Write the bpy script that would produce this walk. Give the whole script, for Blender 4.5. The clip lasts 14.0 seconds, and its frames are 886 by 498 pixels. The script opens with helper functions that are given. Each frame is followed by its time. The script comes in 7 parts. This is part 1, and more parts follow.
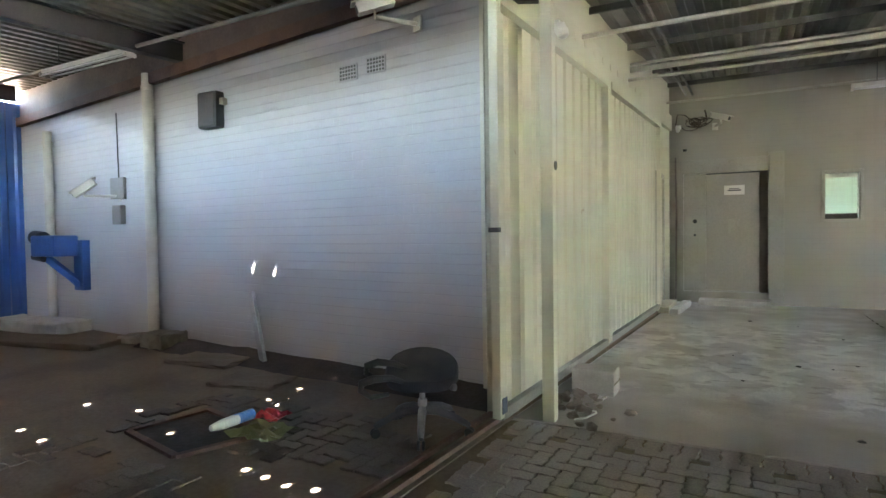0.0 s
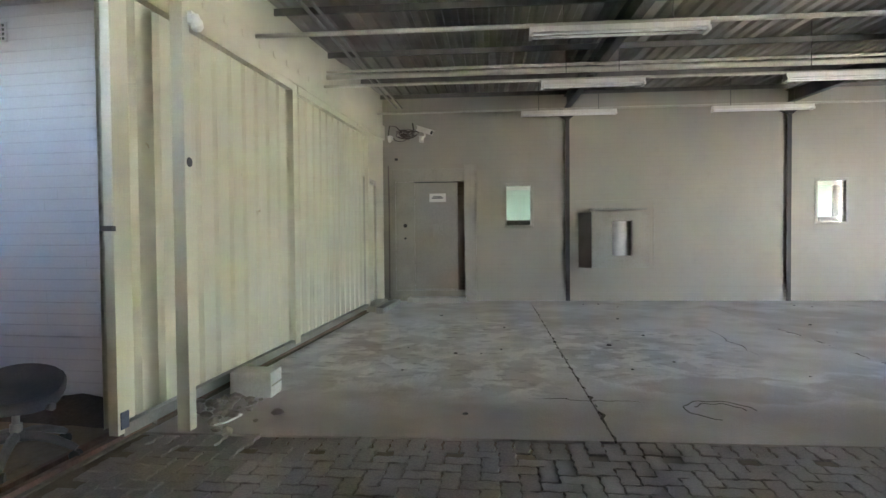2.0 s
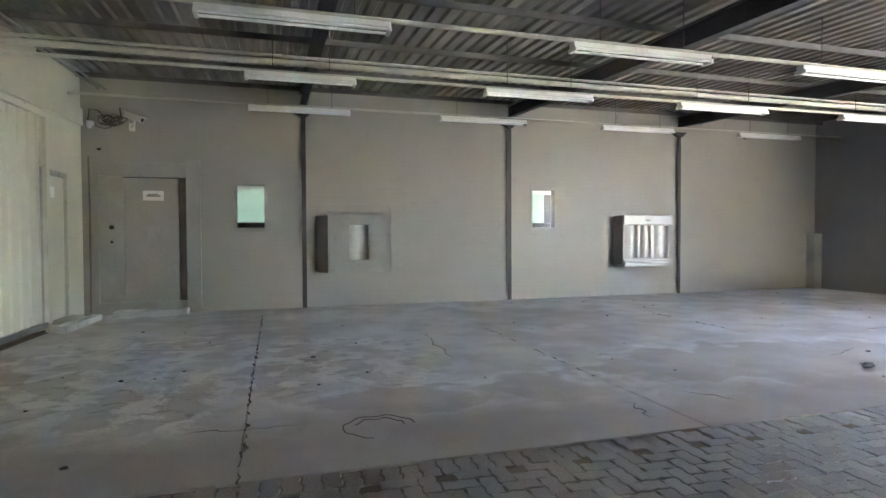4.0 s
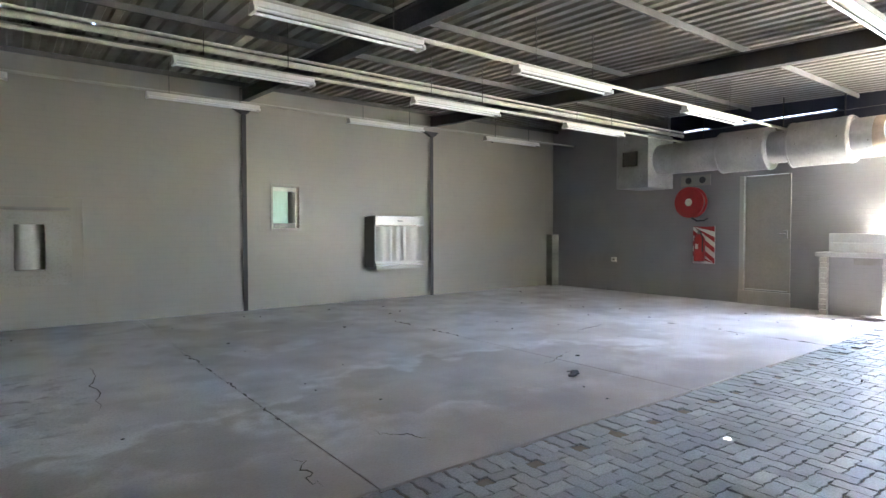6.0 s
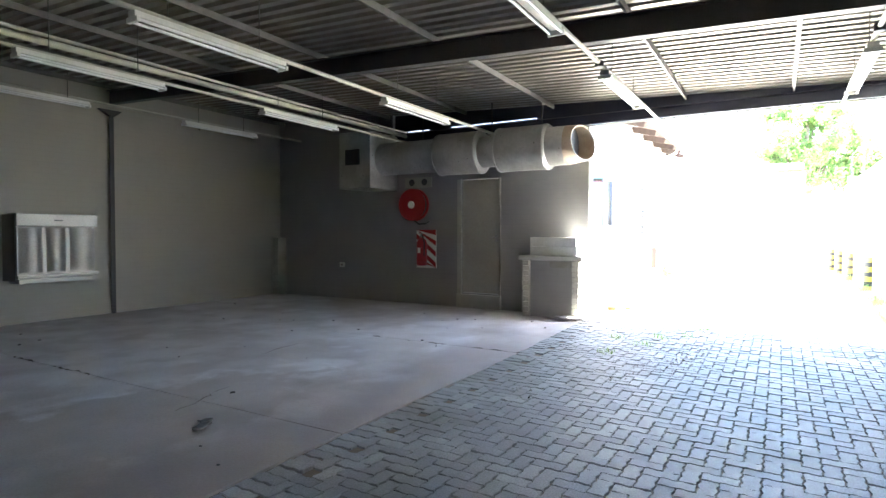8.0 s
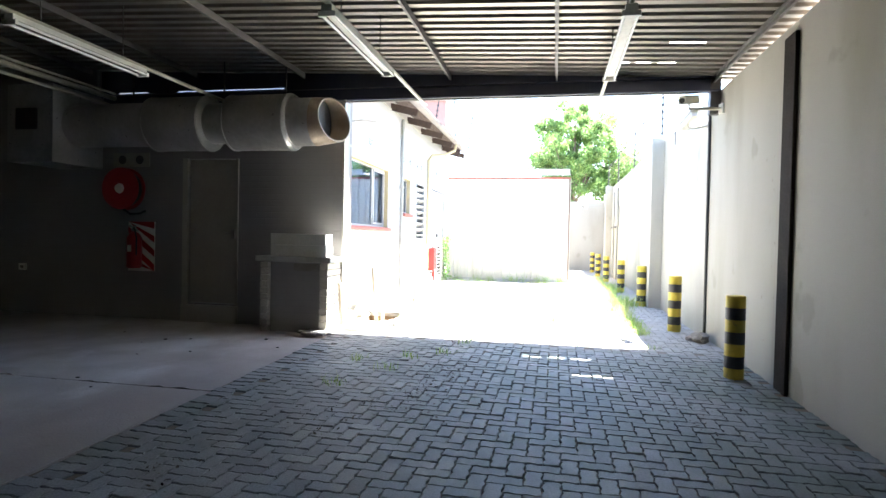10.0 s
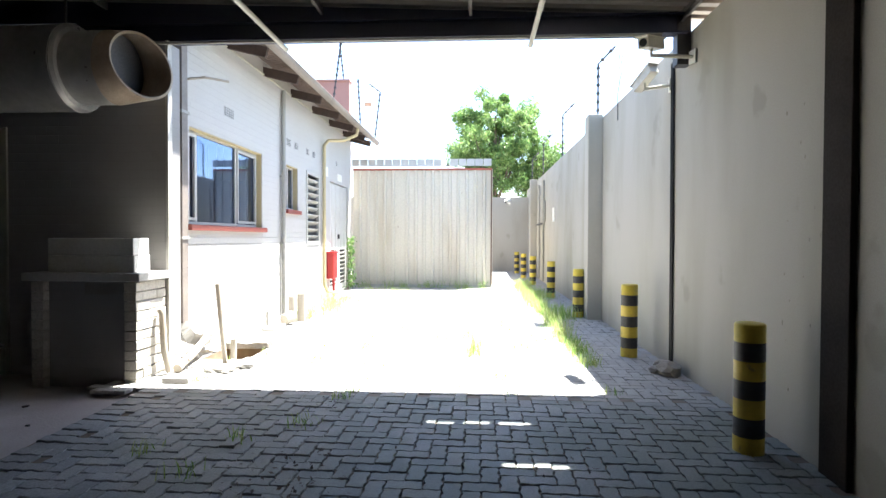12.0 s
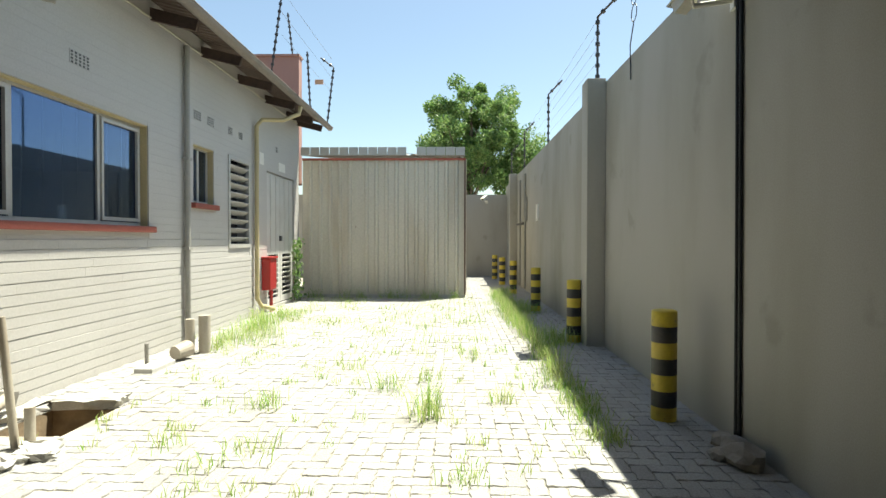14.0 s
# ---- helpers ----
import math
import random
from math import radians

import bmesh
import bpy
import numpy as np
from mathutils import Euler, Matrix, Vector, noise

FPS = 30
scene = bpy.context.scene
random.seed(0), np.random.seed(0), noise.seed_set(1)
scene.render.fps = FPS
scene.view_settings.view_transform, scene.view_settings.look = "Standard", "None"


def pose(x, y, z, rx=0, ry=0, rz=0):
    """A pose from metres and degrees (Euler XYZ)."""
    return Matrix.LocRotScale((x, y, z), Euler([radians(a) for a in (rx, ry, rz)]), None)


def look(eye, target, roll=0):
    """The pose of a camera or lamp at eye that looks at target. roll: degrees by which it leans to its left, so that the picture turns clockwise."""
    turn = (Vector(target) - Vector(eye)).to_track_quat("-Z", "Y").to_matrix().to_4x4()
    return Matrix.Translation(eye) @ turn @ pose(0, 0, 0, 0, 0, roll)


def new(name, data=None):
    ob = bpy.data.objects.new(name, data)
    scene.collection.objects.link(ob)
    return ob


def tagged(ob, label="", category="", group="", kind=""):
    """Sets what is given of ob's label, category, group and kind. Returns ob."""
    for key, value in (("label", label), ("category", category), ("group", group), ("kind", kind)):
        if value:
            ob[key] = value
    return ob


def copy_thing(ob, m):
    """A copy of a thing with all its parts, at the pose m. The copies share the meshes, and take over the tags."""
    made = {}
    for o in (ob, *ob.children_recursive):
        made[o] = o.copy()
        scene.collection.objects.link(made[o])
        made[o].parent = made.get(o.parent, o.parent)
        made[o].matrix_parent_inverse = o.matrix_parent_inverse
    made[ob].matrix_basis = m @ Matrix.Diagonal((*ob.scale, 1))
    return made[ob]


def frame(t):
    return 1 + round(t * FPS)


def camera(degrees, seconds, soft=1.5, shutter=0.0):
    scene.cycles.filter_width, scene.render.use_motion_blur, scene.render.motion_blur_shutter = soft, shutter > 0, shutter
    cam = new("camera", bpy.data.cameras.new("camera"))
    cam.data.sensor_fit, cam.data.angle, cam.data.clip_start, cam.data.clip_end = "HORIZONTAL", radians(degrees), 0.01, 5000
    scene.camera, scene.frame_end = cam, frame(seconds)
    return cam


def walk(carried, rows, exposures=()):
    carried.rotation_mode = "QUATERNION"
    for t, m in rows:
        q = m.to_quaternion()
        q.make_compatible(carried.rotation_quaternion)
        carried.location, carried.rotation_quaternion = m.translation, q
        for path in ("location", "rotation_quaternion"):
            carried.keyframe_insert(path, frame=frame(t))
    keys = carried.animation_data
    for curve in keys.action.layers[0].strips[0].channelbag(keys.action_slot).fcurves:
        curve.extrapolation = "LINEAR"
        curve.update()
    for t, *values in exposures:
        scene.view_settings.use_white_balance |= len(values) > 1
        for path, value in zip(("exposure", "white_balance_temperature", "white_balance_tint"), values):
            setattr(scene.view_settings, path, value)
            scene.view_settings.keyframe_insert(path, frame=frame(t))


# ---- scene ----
cam = camera(75.8, 14.0)
PATH = [
    (0, (-0.027, -0.15, 1.282), (-0.967, 1.614, 1.225), -0.8),
    (0.5, (0.153, -0.05, 1.271), (-0.606, 1.8, 1.217), -0.8),
    (1, (0.4, -0.009, 1.262), (-0.17, 1.907, 1.213), -0.9),
    (1.5, (0.595, 0.018, 1.247), (0.203, 1.979, 1.2), -0.7),
    (2, (0.752, 0.061, 1.243), (0.591, 2.054, 1.193), -0.5),
    (2.5, (0.962, 0.125, 1.261), (1.012, 2.124, 1.211), -0.4),
    (3, (1.204, 0.178, 1.258), (1.449, 2.163, 1.211), -0.4),
    (3.2, (1.325, 0.192, 1.251), (1.629, 2.168, 1.207), -0.4),
    (5.3, (2.384, 0.85, 1.331), (3.372, 2.587, 1.266), -0.2),
    (5.5, (2.548, 0.873, 1.334), (3.59, 2.579, 1.271), -0.3),
    (6, (2.936, 0.946, 1.354), (4.143, 2.54, 1.292), -0.1),
    (6.5, (3.32, 0.965, 1.376), (4.675, 2.435, 1.317), -0.2),
    (7, (3.719, 0.987, 1.353), (5.219, 2.309, 1.295), -0.0),
    (7.5, (4.155, 0.979, 1.363), (5.775, 2.15, 1.305), 0.0),
    (8, (4.544, 0.938, 1.374), (6.266, 1.955, 1.319), 0.1),
    (8.5, (4.946, 0.917, 1.361), (6.755, 1.768, 1.306), 0.4),
    (9, (5.411, 0.867, 1.338), (7.295, 1.537, 1.288), 0.3),
    (9.2, (5.581, 0.837, 1.335), (7.488, 1.438, 1.285), 0.6),
    (11.3, (7.86, 0.745, 1.265), (9.851, 0.929, 1.23), 0.3),
    (11.5, (8.071, 0.743, 1.285), (10.065, 0.906, 1.247), 0.1),
    (12, (8.631, 0.723, 1.322), (10.627, 0.844, 1.284), 0.2),
    (12.5, (9.179, 0.679, 1.3), (11.176, 0.785, 1.266), 0.3),
    (13, (9.724, 0.638, 1.292), (11.722, 0.716, 1.263), 0.4),
    (13.5, (10.268, 0.576, 1.299), (12.267, 0.635, 1.27), 0.3),
    (14, (10.785, 0.571, 1.327), (12.784, 0.616, 1.295), 0.1),
]
EXPOSURES = [(0.0, 8.1, 6800, 12), (1.5, 8.0, 6600, 14), (3.0, 7.9, 6300, 16), (5.5, 7.6, 6200, 13), (6.5, 7.25, 6200, 12), (7.5, 6.55, 6100, 11), (8.3, 5.85, 6100, 9),
             (9.0, 5.1, 6100, 9), (11.5, 3.2, 6100, 10), (12.5, 2.6, 6300, 10), (13.0, 2.05, 6500, 12), (13.5, 1.7, 6550, 9), (14.0, 1.42, 6850, 0)]
walk(cam, [(t, look(eye, target, roll)) for t, eye, target, roll in PATH], EXPOSURES)

# ---------------------------------------------------------------- light
SUN = Vector((0.8, -0.87, 3.15)).normalized()
world = bpy.data.worlds.new("sky")
scene.world = world
world.use_nodes = True
wn = world.node_tree
sky = wn.nodes.new("ShaderNodeTexSky")
sky.sky_type, sky.sun_disc = "NISHITA", False
sky.sun_elevation = math.asin(SUN.z)
sky.sun_rotation = math.atan2(SUN.x, SUN.y)
sky.dust_density, sky.ozone_density = 1.2, 0.4
wn.links.new(sky.outputs[0], wn.nodes["Background"].inputs[0])
wn.nodes["Background"].inputs[1].default_value = 0.078
sun_data = bpy.data.lights.new("sun", "SUN")
sun_data.energy, sun_data.angle, sun_data.color = 5.0, radians(0.53), (1.0, 0.95, 0.88)
sun = new("sun", sun_data)
sun.rotation_mode = "QUATERNION"
sun.rotation_quaternion = SUN.to_track_quat("Z", "Y")


# ---------------------------------------------------------------- materials
def nodes_of(name):
    m = bpy.data.materials.new(name)
    m.use_nodes = True
    return m, m.node_tree, m.node_tree.nodes["Principled BSDF"]


def noise_node(nt, scale, detail=4.0, stretch=None):
    geo = nt.nodes.new("ShaderNodeNewGeometry")
    tex = nt.nodes.new("ShaderNodeTexNoise")
    tex.inputs["Scale"].default_value = scale
    tex.inputs["Detail"].default_value = detail
    if stretch:
        mp = nt.nodes.new("ShaderNodeMapping")
        mp.inputs["Scale"].default_value = stretch
        nt.links.new(geo.outputs["Position"], mp.inputs["Vector"])
        nt.links.new(mp.outputs[0], tex.inputs["Vector"])
    else:
        nt.links.new(geo.outputs["Position"], tex.inputs["Vector"])
    return tex.outputs["Fac"]


def ramp(nt, fac, lo, hi, a=0.0, b=1.0):
    r = nt.nodes.new("ShaderNodeMapRange")
    r.interpolation_type = "SMOOTHSTEP"
    for i, v in zip(("From Min", "From Max", "To Min", "To Max"), (lo, hi, a, b)):
        r.inputs[i].default_value = v
    nt.links.new(fac, r.inputs["Value"])
    return r.outputs[0]


def mix(nt, fac, a, b, mode="MIX"):
    n = nt.nodes.new("ShaderNodeMix")
    n.data_type, n.blend_type = "RGBA", mode
    for key, v in (("Factor", fac), ("A", a), ("B", b)):
        sock = [i for i in n.inputs if i.name == key and (i.type == ("VALUE" if key == "Factor" else "RGBA"))][0]
        if isinstance(v, (tuple, list)):
            sock.default_value = (*v, 1.0)
        elif isinstance(v, float):
            sock.default_value = v
        else:
            nt.links.new(v, sock)
    return [o for o in n.outputs if o.type == "RGBA"][0]


def times(nt, a, b):
    n = nt.nodes.new("ShaderNodeMath")
    n.operation = "MULTIPLY"
    nt.links.new(a, n.inputs[0])
    nt.links.new(b, n.inputs[1])
    return n.outputs[0]


def add_bump(nt, bsdf, height, strength, distance=0.01):
    b = nt.nodes.new("ShaderNodeBump")
    b.inputs["Strength"].default_value = strength
    b.inputs["Distance"].default_value = distance
    nt.links.new(height, b.inputs["Height"])
    nt.links.new(b.outputs[0], bsdf.inputs["Normal"])


def surface(name, col, dirt=None, rough=0.6, metal=0.0, scale=3.0, amount=0.5, grain=60.0, bump=0.15, stretch=None, spec=0.5, spots=None):
    """A worn surface: base colour, broad stains, fine grain and relief."""
    m, nt, b = nodes_of(name)
    dirt = dirt or tuple(c * 0.72 for c in col)
    broad = ramp(nt, noise_node(nt, scale, 6.0, stretch), 0.42, 0.68, 0.0, amount)
    fine = noise_node(nt, grain, 3.0, stretch if "timber" in name else None)
    c = mix(nt, broad, col, dirt)
    c = mix(nt, ramp(nt, fine, 0.3, 0.7, 0.0, 0.22), c, tuple(x * 0.6 for x in col))
    if spots:
        c = mix(nt, ramp(nt, noise_node(nt, spots[1], 5.0), spots[2], spots[2] + 0.06, 0.0, spots[3]), c, spots[0])
    nt.links.new(c, b.inputs["Base Color"])
    r = ramp(nt, fine, 0.2, 0.8, max(rough - 0.1, 0.05), min(rough + 0.12, 1.0))
    nt.links.new(r, b.inputs["Roughness"])
    b.inputs["Metallic"].default_value = metal
    b.inputs["Specular IOR Level"].default_value = spec
    if bump:
        add_bump(nt, b, fine, bump, 0.006)
    return m


def painted_brick(name, col, dirt, rough=0.6, depth=0.4, axis="x", amount=0.4):
    """Paint over brickwork: faint courses in the relief, broad stains."""
    m, nt, b = nodes_of(name)
    geo = nt.nodes.new("ShaderNodeNewGeometry")
    sep = nt.nodes.new("ShaderNodeSeparateXYZ")
    com = nt.nodes.new("ShaderNodeCombineXYZ")
    nt.links.new(geo.outputs["Position"], sep.inputs[0])
    nt.links.new(sep.outputs["X" if axis == "x" else "Y"], com.inputs["X"])
    nt.links.new(sep.outputs["Z"], com.inputs["Y"])
    br = nt.nodes.new("ShaderNodeTexBrick")
    br.offset = 0.5
    for k, v in (("Scale", 1.0), ("Mortar Size", 0.006), ("Mortar Smooth", 0.4), ("Brick Width", 0.23), ("Row Height", 0.085)):
        br.inputs[k].default_value = v
    nt.links.new(com.outputs[0], br.inputs["Vector"])
    broad = ramp(nt, noise_node(nt, 0.9, 6.0), 0.4, 0.7, 0.0, amount)
    fine = noise_node(nt, 45.0, 4.0)
    c = mix(nt, broad, col, dirt)
    c = mix(nt, ramp(nt, noise_node(nt, 5.0, 6.0), 0.55, 0.75, 0.0, 0.12), c, tuple(x * 0.75 for x in dirt))
    joint = nt.nodes.new("ShaderNodeMath")
    joint.operation = "MULTIPLY"
    joint.inputs[1].default_value = 0.078
    nt.links.new(br.outputs["Fac"], joint.inputs[0])
    c = mix(nt, joint.outputs[0], c, tuple(x * 0.6 for x in dirt))
    nt.links.new(c, b.inputs["Base Color"])
    b.inputs["Roughness"].default_value = rough
    inv = nt.nodes.new("ShaderNodeMath")
    inv.operation = "MULTIPLY_ADD"
    inv.inputs[1].default_value = -1.0
    nt.links.new(br.outputs["Fac"], inv.inputs[0])
    small = nt.nodes.new("ShaderNodeMath")
    small.operation = "MULTIPLY"
    small.inputs[1].default_value = 0.35
    nt.links.new(fine, small.inputs[0])
    nt.links.new(small.outputs[0], inv.inputs[2])
    add_bump(nt, b, inv.outputs[0], depth, 0.006)
    return m


def pieces_mat(name, cols, dirt, rough, dirt_scale=1.2, dirt_amount=0.7, grain=90.0, grit=0.35):
    """Bricks or pavers: every piece with a tone of its own, stains across."""
    m, nt, b = nodes_of(name)
    geo = nt.nodes.new("ShaderNodeNewGeometry")
    info = nt.nodes.new("ShaderNodeObjectInfo")
    add = nt.nodes.new("ShaderNodeMath")
    add.operation = "ADD"
    nt.links.new(geo.outputs["Random Per Island"], add.inputs[0])
    nt.links.new(info.outputs["Random"], add.inputs[1])
    fr = nt.nodes.new("ShaderNodeMath")
    fr.operation = "FRACT"
    nt.links.new(add.outputs[0], fr.inputs[0])
    cr = nt.nodes.new("ShaderNodeValToRGB")
    cr.color_ramp.elements[0].color = (*cols[0], 1)
    cr.color_ramp.elements[1].color = (*cols[-1], 1)
    for i, c in enumerate(cols[1:-1]):
        e = cr.color_ramp.elements.new((i + 1) / (len(cols) - 1))
        e.color = (*c, 1)
    nt.links.new(fr.outputs[0], cr.inputs[0])
    fine = noise_node(nt, grain, 4.0)
    c = mix(nt, ramp(nt, noise_node(nt, dirt_scale, 7.0), 0.45, 0.68, 0.0, dirt_amount), cr.outputs[0], dirt)
    if name == "paver":
        c = mix(nt, ramp(nt, noise_node(nt, 0.7, 8.0), 0.55, 0.72, 0.0, 0.6), c, (0.13, 0.15, 0.10))
        c = mix(nt, ramp(nt, noise_node(nt, 0.5, 6.0, (1.0, 0.6, 1.0)), 0.50, 0.70, 0.0, 0.5), c, (0.23, 0.19, 0.165))
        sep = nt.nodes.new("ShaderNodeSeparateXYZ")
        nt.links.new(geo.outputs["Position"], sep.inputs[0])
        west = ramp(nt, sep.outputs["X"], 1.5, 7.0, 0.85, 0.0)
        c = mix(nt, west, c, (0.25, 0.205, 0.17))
        # dark green tint, stronger eastwards and towards the boundary wall
        green_reach = times(nt, ramp(nt, sep.outputs["X"], 7.0, 10.5, 0.0, 1.0), ramp(nt, sep.outputs["Y"], 3.2, 0.4, 0.45, 1.0))
        c = mix(nt, times(nt, green_reach, ramp(nt, noise_node(nt, 1.1, 9.0), 0.38, 0.58, 0.4, 0.92)), c, (0.12, 0.142, 0.118))
    c = mix(nt, ramp(nt, fine, 0.35, 0.7, 0.0, grit), c, tuple(x * 0.5 for x in cols[0]))
    nt.links.new(c, b.inputs["Base Color"])
    nt.links.new(ramp(nt, fine, 0.2, 0.8, rough - 0.12, min(rough + 0.12, 1)), b.inputs["Roughness"])
    add_bump(nt, b, fine, 0.35, 0.006)
    return m


def patch(nt, cx, cy, rx, ry, ragged=0.5, scale=1.6):
    """A ragged-edged patch on the floor: about 1 inside an ellipse, 0 outside."""
    geo = nt.nodes.new("ShaderNodeNewGeometry")
    mp = nt.nodes.new("ShaderNodeMapping")
    mp.inputs["Location"].default_value = (-cx / rx, -cy / ry, 0.0)
    mp.inputs["Scale"].default_value = (1.0 / rx, 1.0 / ry, 0.0)
    nt.links.new(geo.outputs["Position"], mp.inputs["Vector"])
    ln = nt.nodes.new("ShaderNodeVectorMath")
    ln.operation = "LENGTH"
    nt.links.new(mp.outputs[0], ln.inputs[0])
    ma = nt.nodes.new("ShaderNodeMath")
    ma.operation = "MULTIPLY_ADD"
    nt.links.new(noise_node(nt, scale, 9.0), ma.inputs[0])
    ma.inputs[1].default_value = ragged * 2.0
    nt.links.new(ln.outputs["Value"], ma.inputs[2])
    return ma.outputs[0], 1.0 + ragged


def worn_concrete():
    """Old slab: dusty bloom, spalled skin with pits, swathes of brown soil with pale tide marks, grit."""
    m, nt, b = nodes_of("concrete_floor")
    col = mix(nt, ramp(nt, noise_node(nt, 0.45, 8.0), 0.42, 0.60), (0.50, 0.48, 0.46), (0.64, 0.63, 0.62))
    col = mix(nt, ramp(nt, noise_node(nt, 0.9, 9.0, (1.0, 0.3, 1.0)), 0.52, 0.75, 0.0, 0.55), col, (0.38, 0.355, 0.335))
    col = mix(nt, ramp(nt, noise_node(nt, 1.3, 10.0), 0.54, 0.64, 0.0, 0.6), col, (0.68, 0.675, 0.67))
    # spalled skin
    relief = None
    flakes = noise_node(nt, 3.4, 14.0, (1.0, 0.85, 1.0))
    pits = noise_node(nt, 6.5, 10.0, (0.8, 1.3, 1.0))
    for cx, cy, rx, ry in ((0.2, 6.4, 2.0, 2.2), (2.4, 6.3, 1.1, 1.7)):
        f, edge = patch(nt, cx, cy, rx, ry, 0.6)
        where = ramp(nt, f, edge + 0.18, edge - 0.35)
        col = mix(nt, times(nt, where, ramp(nt, flakes, 0.47, 0.55, 0.0, 0.85)), col, (0.74, 0.725, 0.70))
        hollow = times(nt, where, ramp(nt, pits, 0.56, 0.66, 0.0, 0.55))
        col = mix(nt, hollow, col, (0.25, 0.23, 0.21))
        h = times(nt, where, ramp(nt, flakes, 0.44, 0.60))
        if relief is None:
            relief = h
        else:
            mx = nt.nodes.new("ShaderNodeMath")
            mx.operation = "MAXIMUM"
            nt.links.new(relief, mx.inputs[0])
            nt.links.new(h, mx.inputs[1])
            relief = mx.outputs[0]
    # swathes of dry soil, each with a pale dried edge
    for cx, cy, rx, ry in ((2.75, 4.75, 0.75, 0.42), (4.3, 4.75, 1.0, 0.5), (6.6, 5.0, 2.1, 0.85)):
        f, edge = patch(nt, cx, cy, rx, ry, 0.75, 2.4)
        col = mix(nt, times(nt, ramp(nt, f, edge + 0.28, edge + 0.04), ramp(nt, noise_node(nt, 1.9, 6.0), 0.36, 0.62, 0.0, 0.85)), col, (0.72, 0.715, 0.71))
        col = mix(nt, ramp(nt, f, edge + 0.05, edge - 0.2, 0.0, 0.68), col, (0.37, 0.325, 0.285))
    col = mix(nt, ramp(nt, noise_node(nt, 2.1, 10.0), 0.46, 0.66, 0.0, 0.42), col, (0.35, 0.325, 0.30))
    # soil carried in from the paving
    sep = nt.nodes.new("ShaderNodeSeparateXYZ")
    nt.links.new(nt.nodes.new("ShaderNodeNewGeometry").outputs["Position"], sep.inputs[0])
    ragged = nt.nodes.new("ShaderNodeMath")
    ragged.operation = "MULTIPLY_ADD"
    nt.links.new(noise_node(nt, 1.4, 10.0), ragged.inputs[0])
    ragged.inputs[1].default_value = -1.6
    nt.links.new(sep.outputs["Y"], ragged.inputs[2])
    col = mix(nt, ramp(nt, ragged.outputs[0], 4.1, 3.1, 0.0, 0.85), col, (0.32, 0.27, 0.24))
    fine = noise_node(nt, 55.0, 6.0)
    col = mix(nt, ramp(nt, fine, 0.4, 0.75, 0.0, 0.35), col, (0.25, 0.235, 0.22))
    nt.links.new(col, b.inputs["Base Color"])
    nt.links.new(ramp(nt, noise_node(nt, 1.1, 6.0), 0.35, 0.65, 0.40, 0.72), b.inputs["Roughness"])
    hgt = nt.nodes.new("ShaderNodeMath")
    hgt.operation = "MULTIPLY_ADD"
    nt.links.new(fine, hgt.inputs[0])
    hgt.inputs[1].default_value = 0.35
    nt.links.new(relief, hgt.inputs[2])
    add_bump(nt, b, hgt.outputs[0], 0.75, 0.014)
    return m


def glass(name, tint=(0.9, 0.95, 0.95), rough=0.02):
    m, nt, b = nodes_of(name)
    b.inputs["Base Color"].default_value = (*tint, 1)
    b.inputs["Roughness"].default_value = rough
    b.inputs["Transmission Weight"].default_value = 1.0
    b.inputs["IOR"].default_value = 1.45
    return m


def let_through(m, share):
    """Thin leaves and cloth pass some light."""
    nt = m.node_tree
    b = nt.nodes["Principled BSDF"]
    tr = nt.nodes.new("ShaderNodeBsdfTranslucent")
    nt.links.new(b.inputs["Base Color"].links[0].from_socket, tr.inputs["Color"])
    mx = nt.nodes.new("ShaderNodeMixShader")
    mx.inputs[0].default_value = share
    nt.links.new(b.outputs[0], mx.inputs[1])
    nt.links.new(tr.outputs[0], mx.inputs[2])
    nt.links.new(mx.outputs[0], nt.nodes["Material Output"].inputs["Surface"])


M = {}
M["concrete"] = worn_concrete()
M["dirt"] = surface("dirt_ground", (0.17, 0.13, 0.095), (0.10, 0.075, 0.055), 0.9, 0, 1.4, 0.7, 35.0, 0.6)


def sand_tone_by_x(m):
    """Blends the brown earth to a pale sand colour between x = 12.9 and 13.6."""
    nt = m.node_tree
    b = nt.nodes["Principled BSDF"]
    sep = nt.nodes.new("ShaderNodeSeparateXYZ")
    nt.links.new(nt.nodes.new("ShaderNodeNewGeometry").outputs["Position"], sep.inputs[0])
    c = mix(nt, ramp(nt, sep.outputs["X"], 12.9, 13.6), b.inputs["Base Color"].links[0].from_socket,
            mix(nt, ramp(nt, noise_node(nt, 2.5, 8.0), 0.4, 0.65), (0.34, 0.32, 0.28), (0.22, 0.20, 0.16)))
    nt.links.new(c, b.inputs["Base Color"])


sand_tone_by_x(M["dirt"])
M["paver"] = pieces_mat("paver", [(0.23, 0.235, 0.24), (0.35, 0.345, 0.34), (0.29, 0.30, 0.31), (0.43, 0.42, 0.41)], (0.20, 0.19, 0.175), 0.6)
# evener tones with paler dirt, used beyond x = 13.1
M["paver_out"] = pieces_mat("paver_yard", [(0.28, 0.275, 0.26), (0.345, 0.34, 0.325), (0.31, 0.305, 0.29), (0.37, 0.365, 0.345)], (0.33, 0.31, 0.27), 0.7)
M["back_wall"] = painted_brick("grey_beige_wall_paint", (0.345, 0.32, 0.265), (0.30, 0.28, 0.235), 0.42, 0.10, "x", 0.35)
M["east_wall"] = painted_brick("grey_wall_paint", (0.285, 0.275, 0.265), (0.225, 0.215, 0.205), 0.5, 0.25, "y", 0.5)
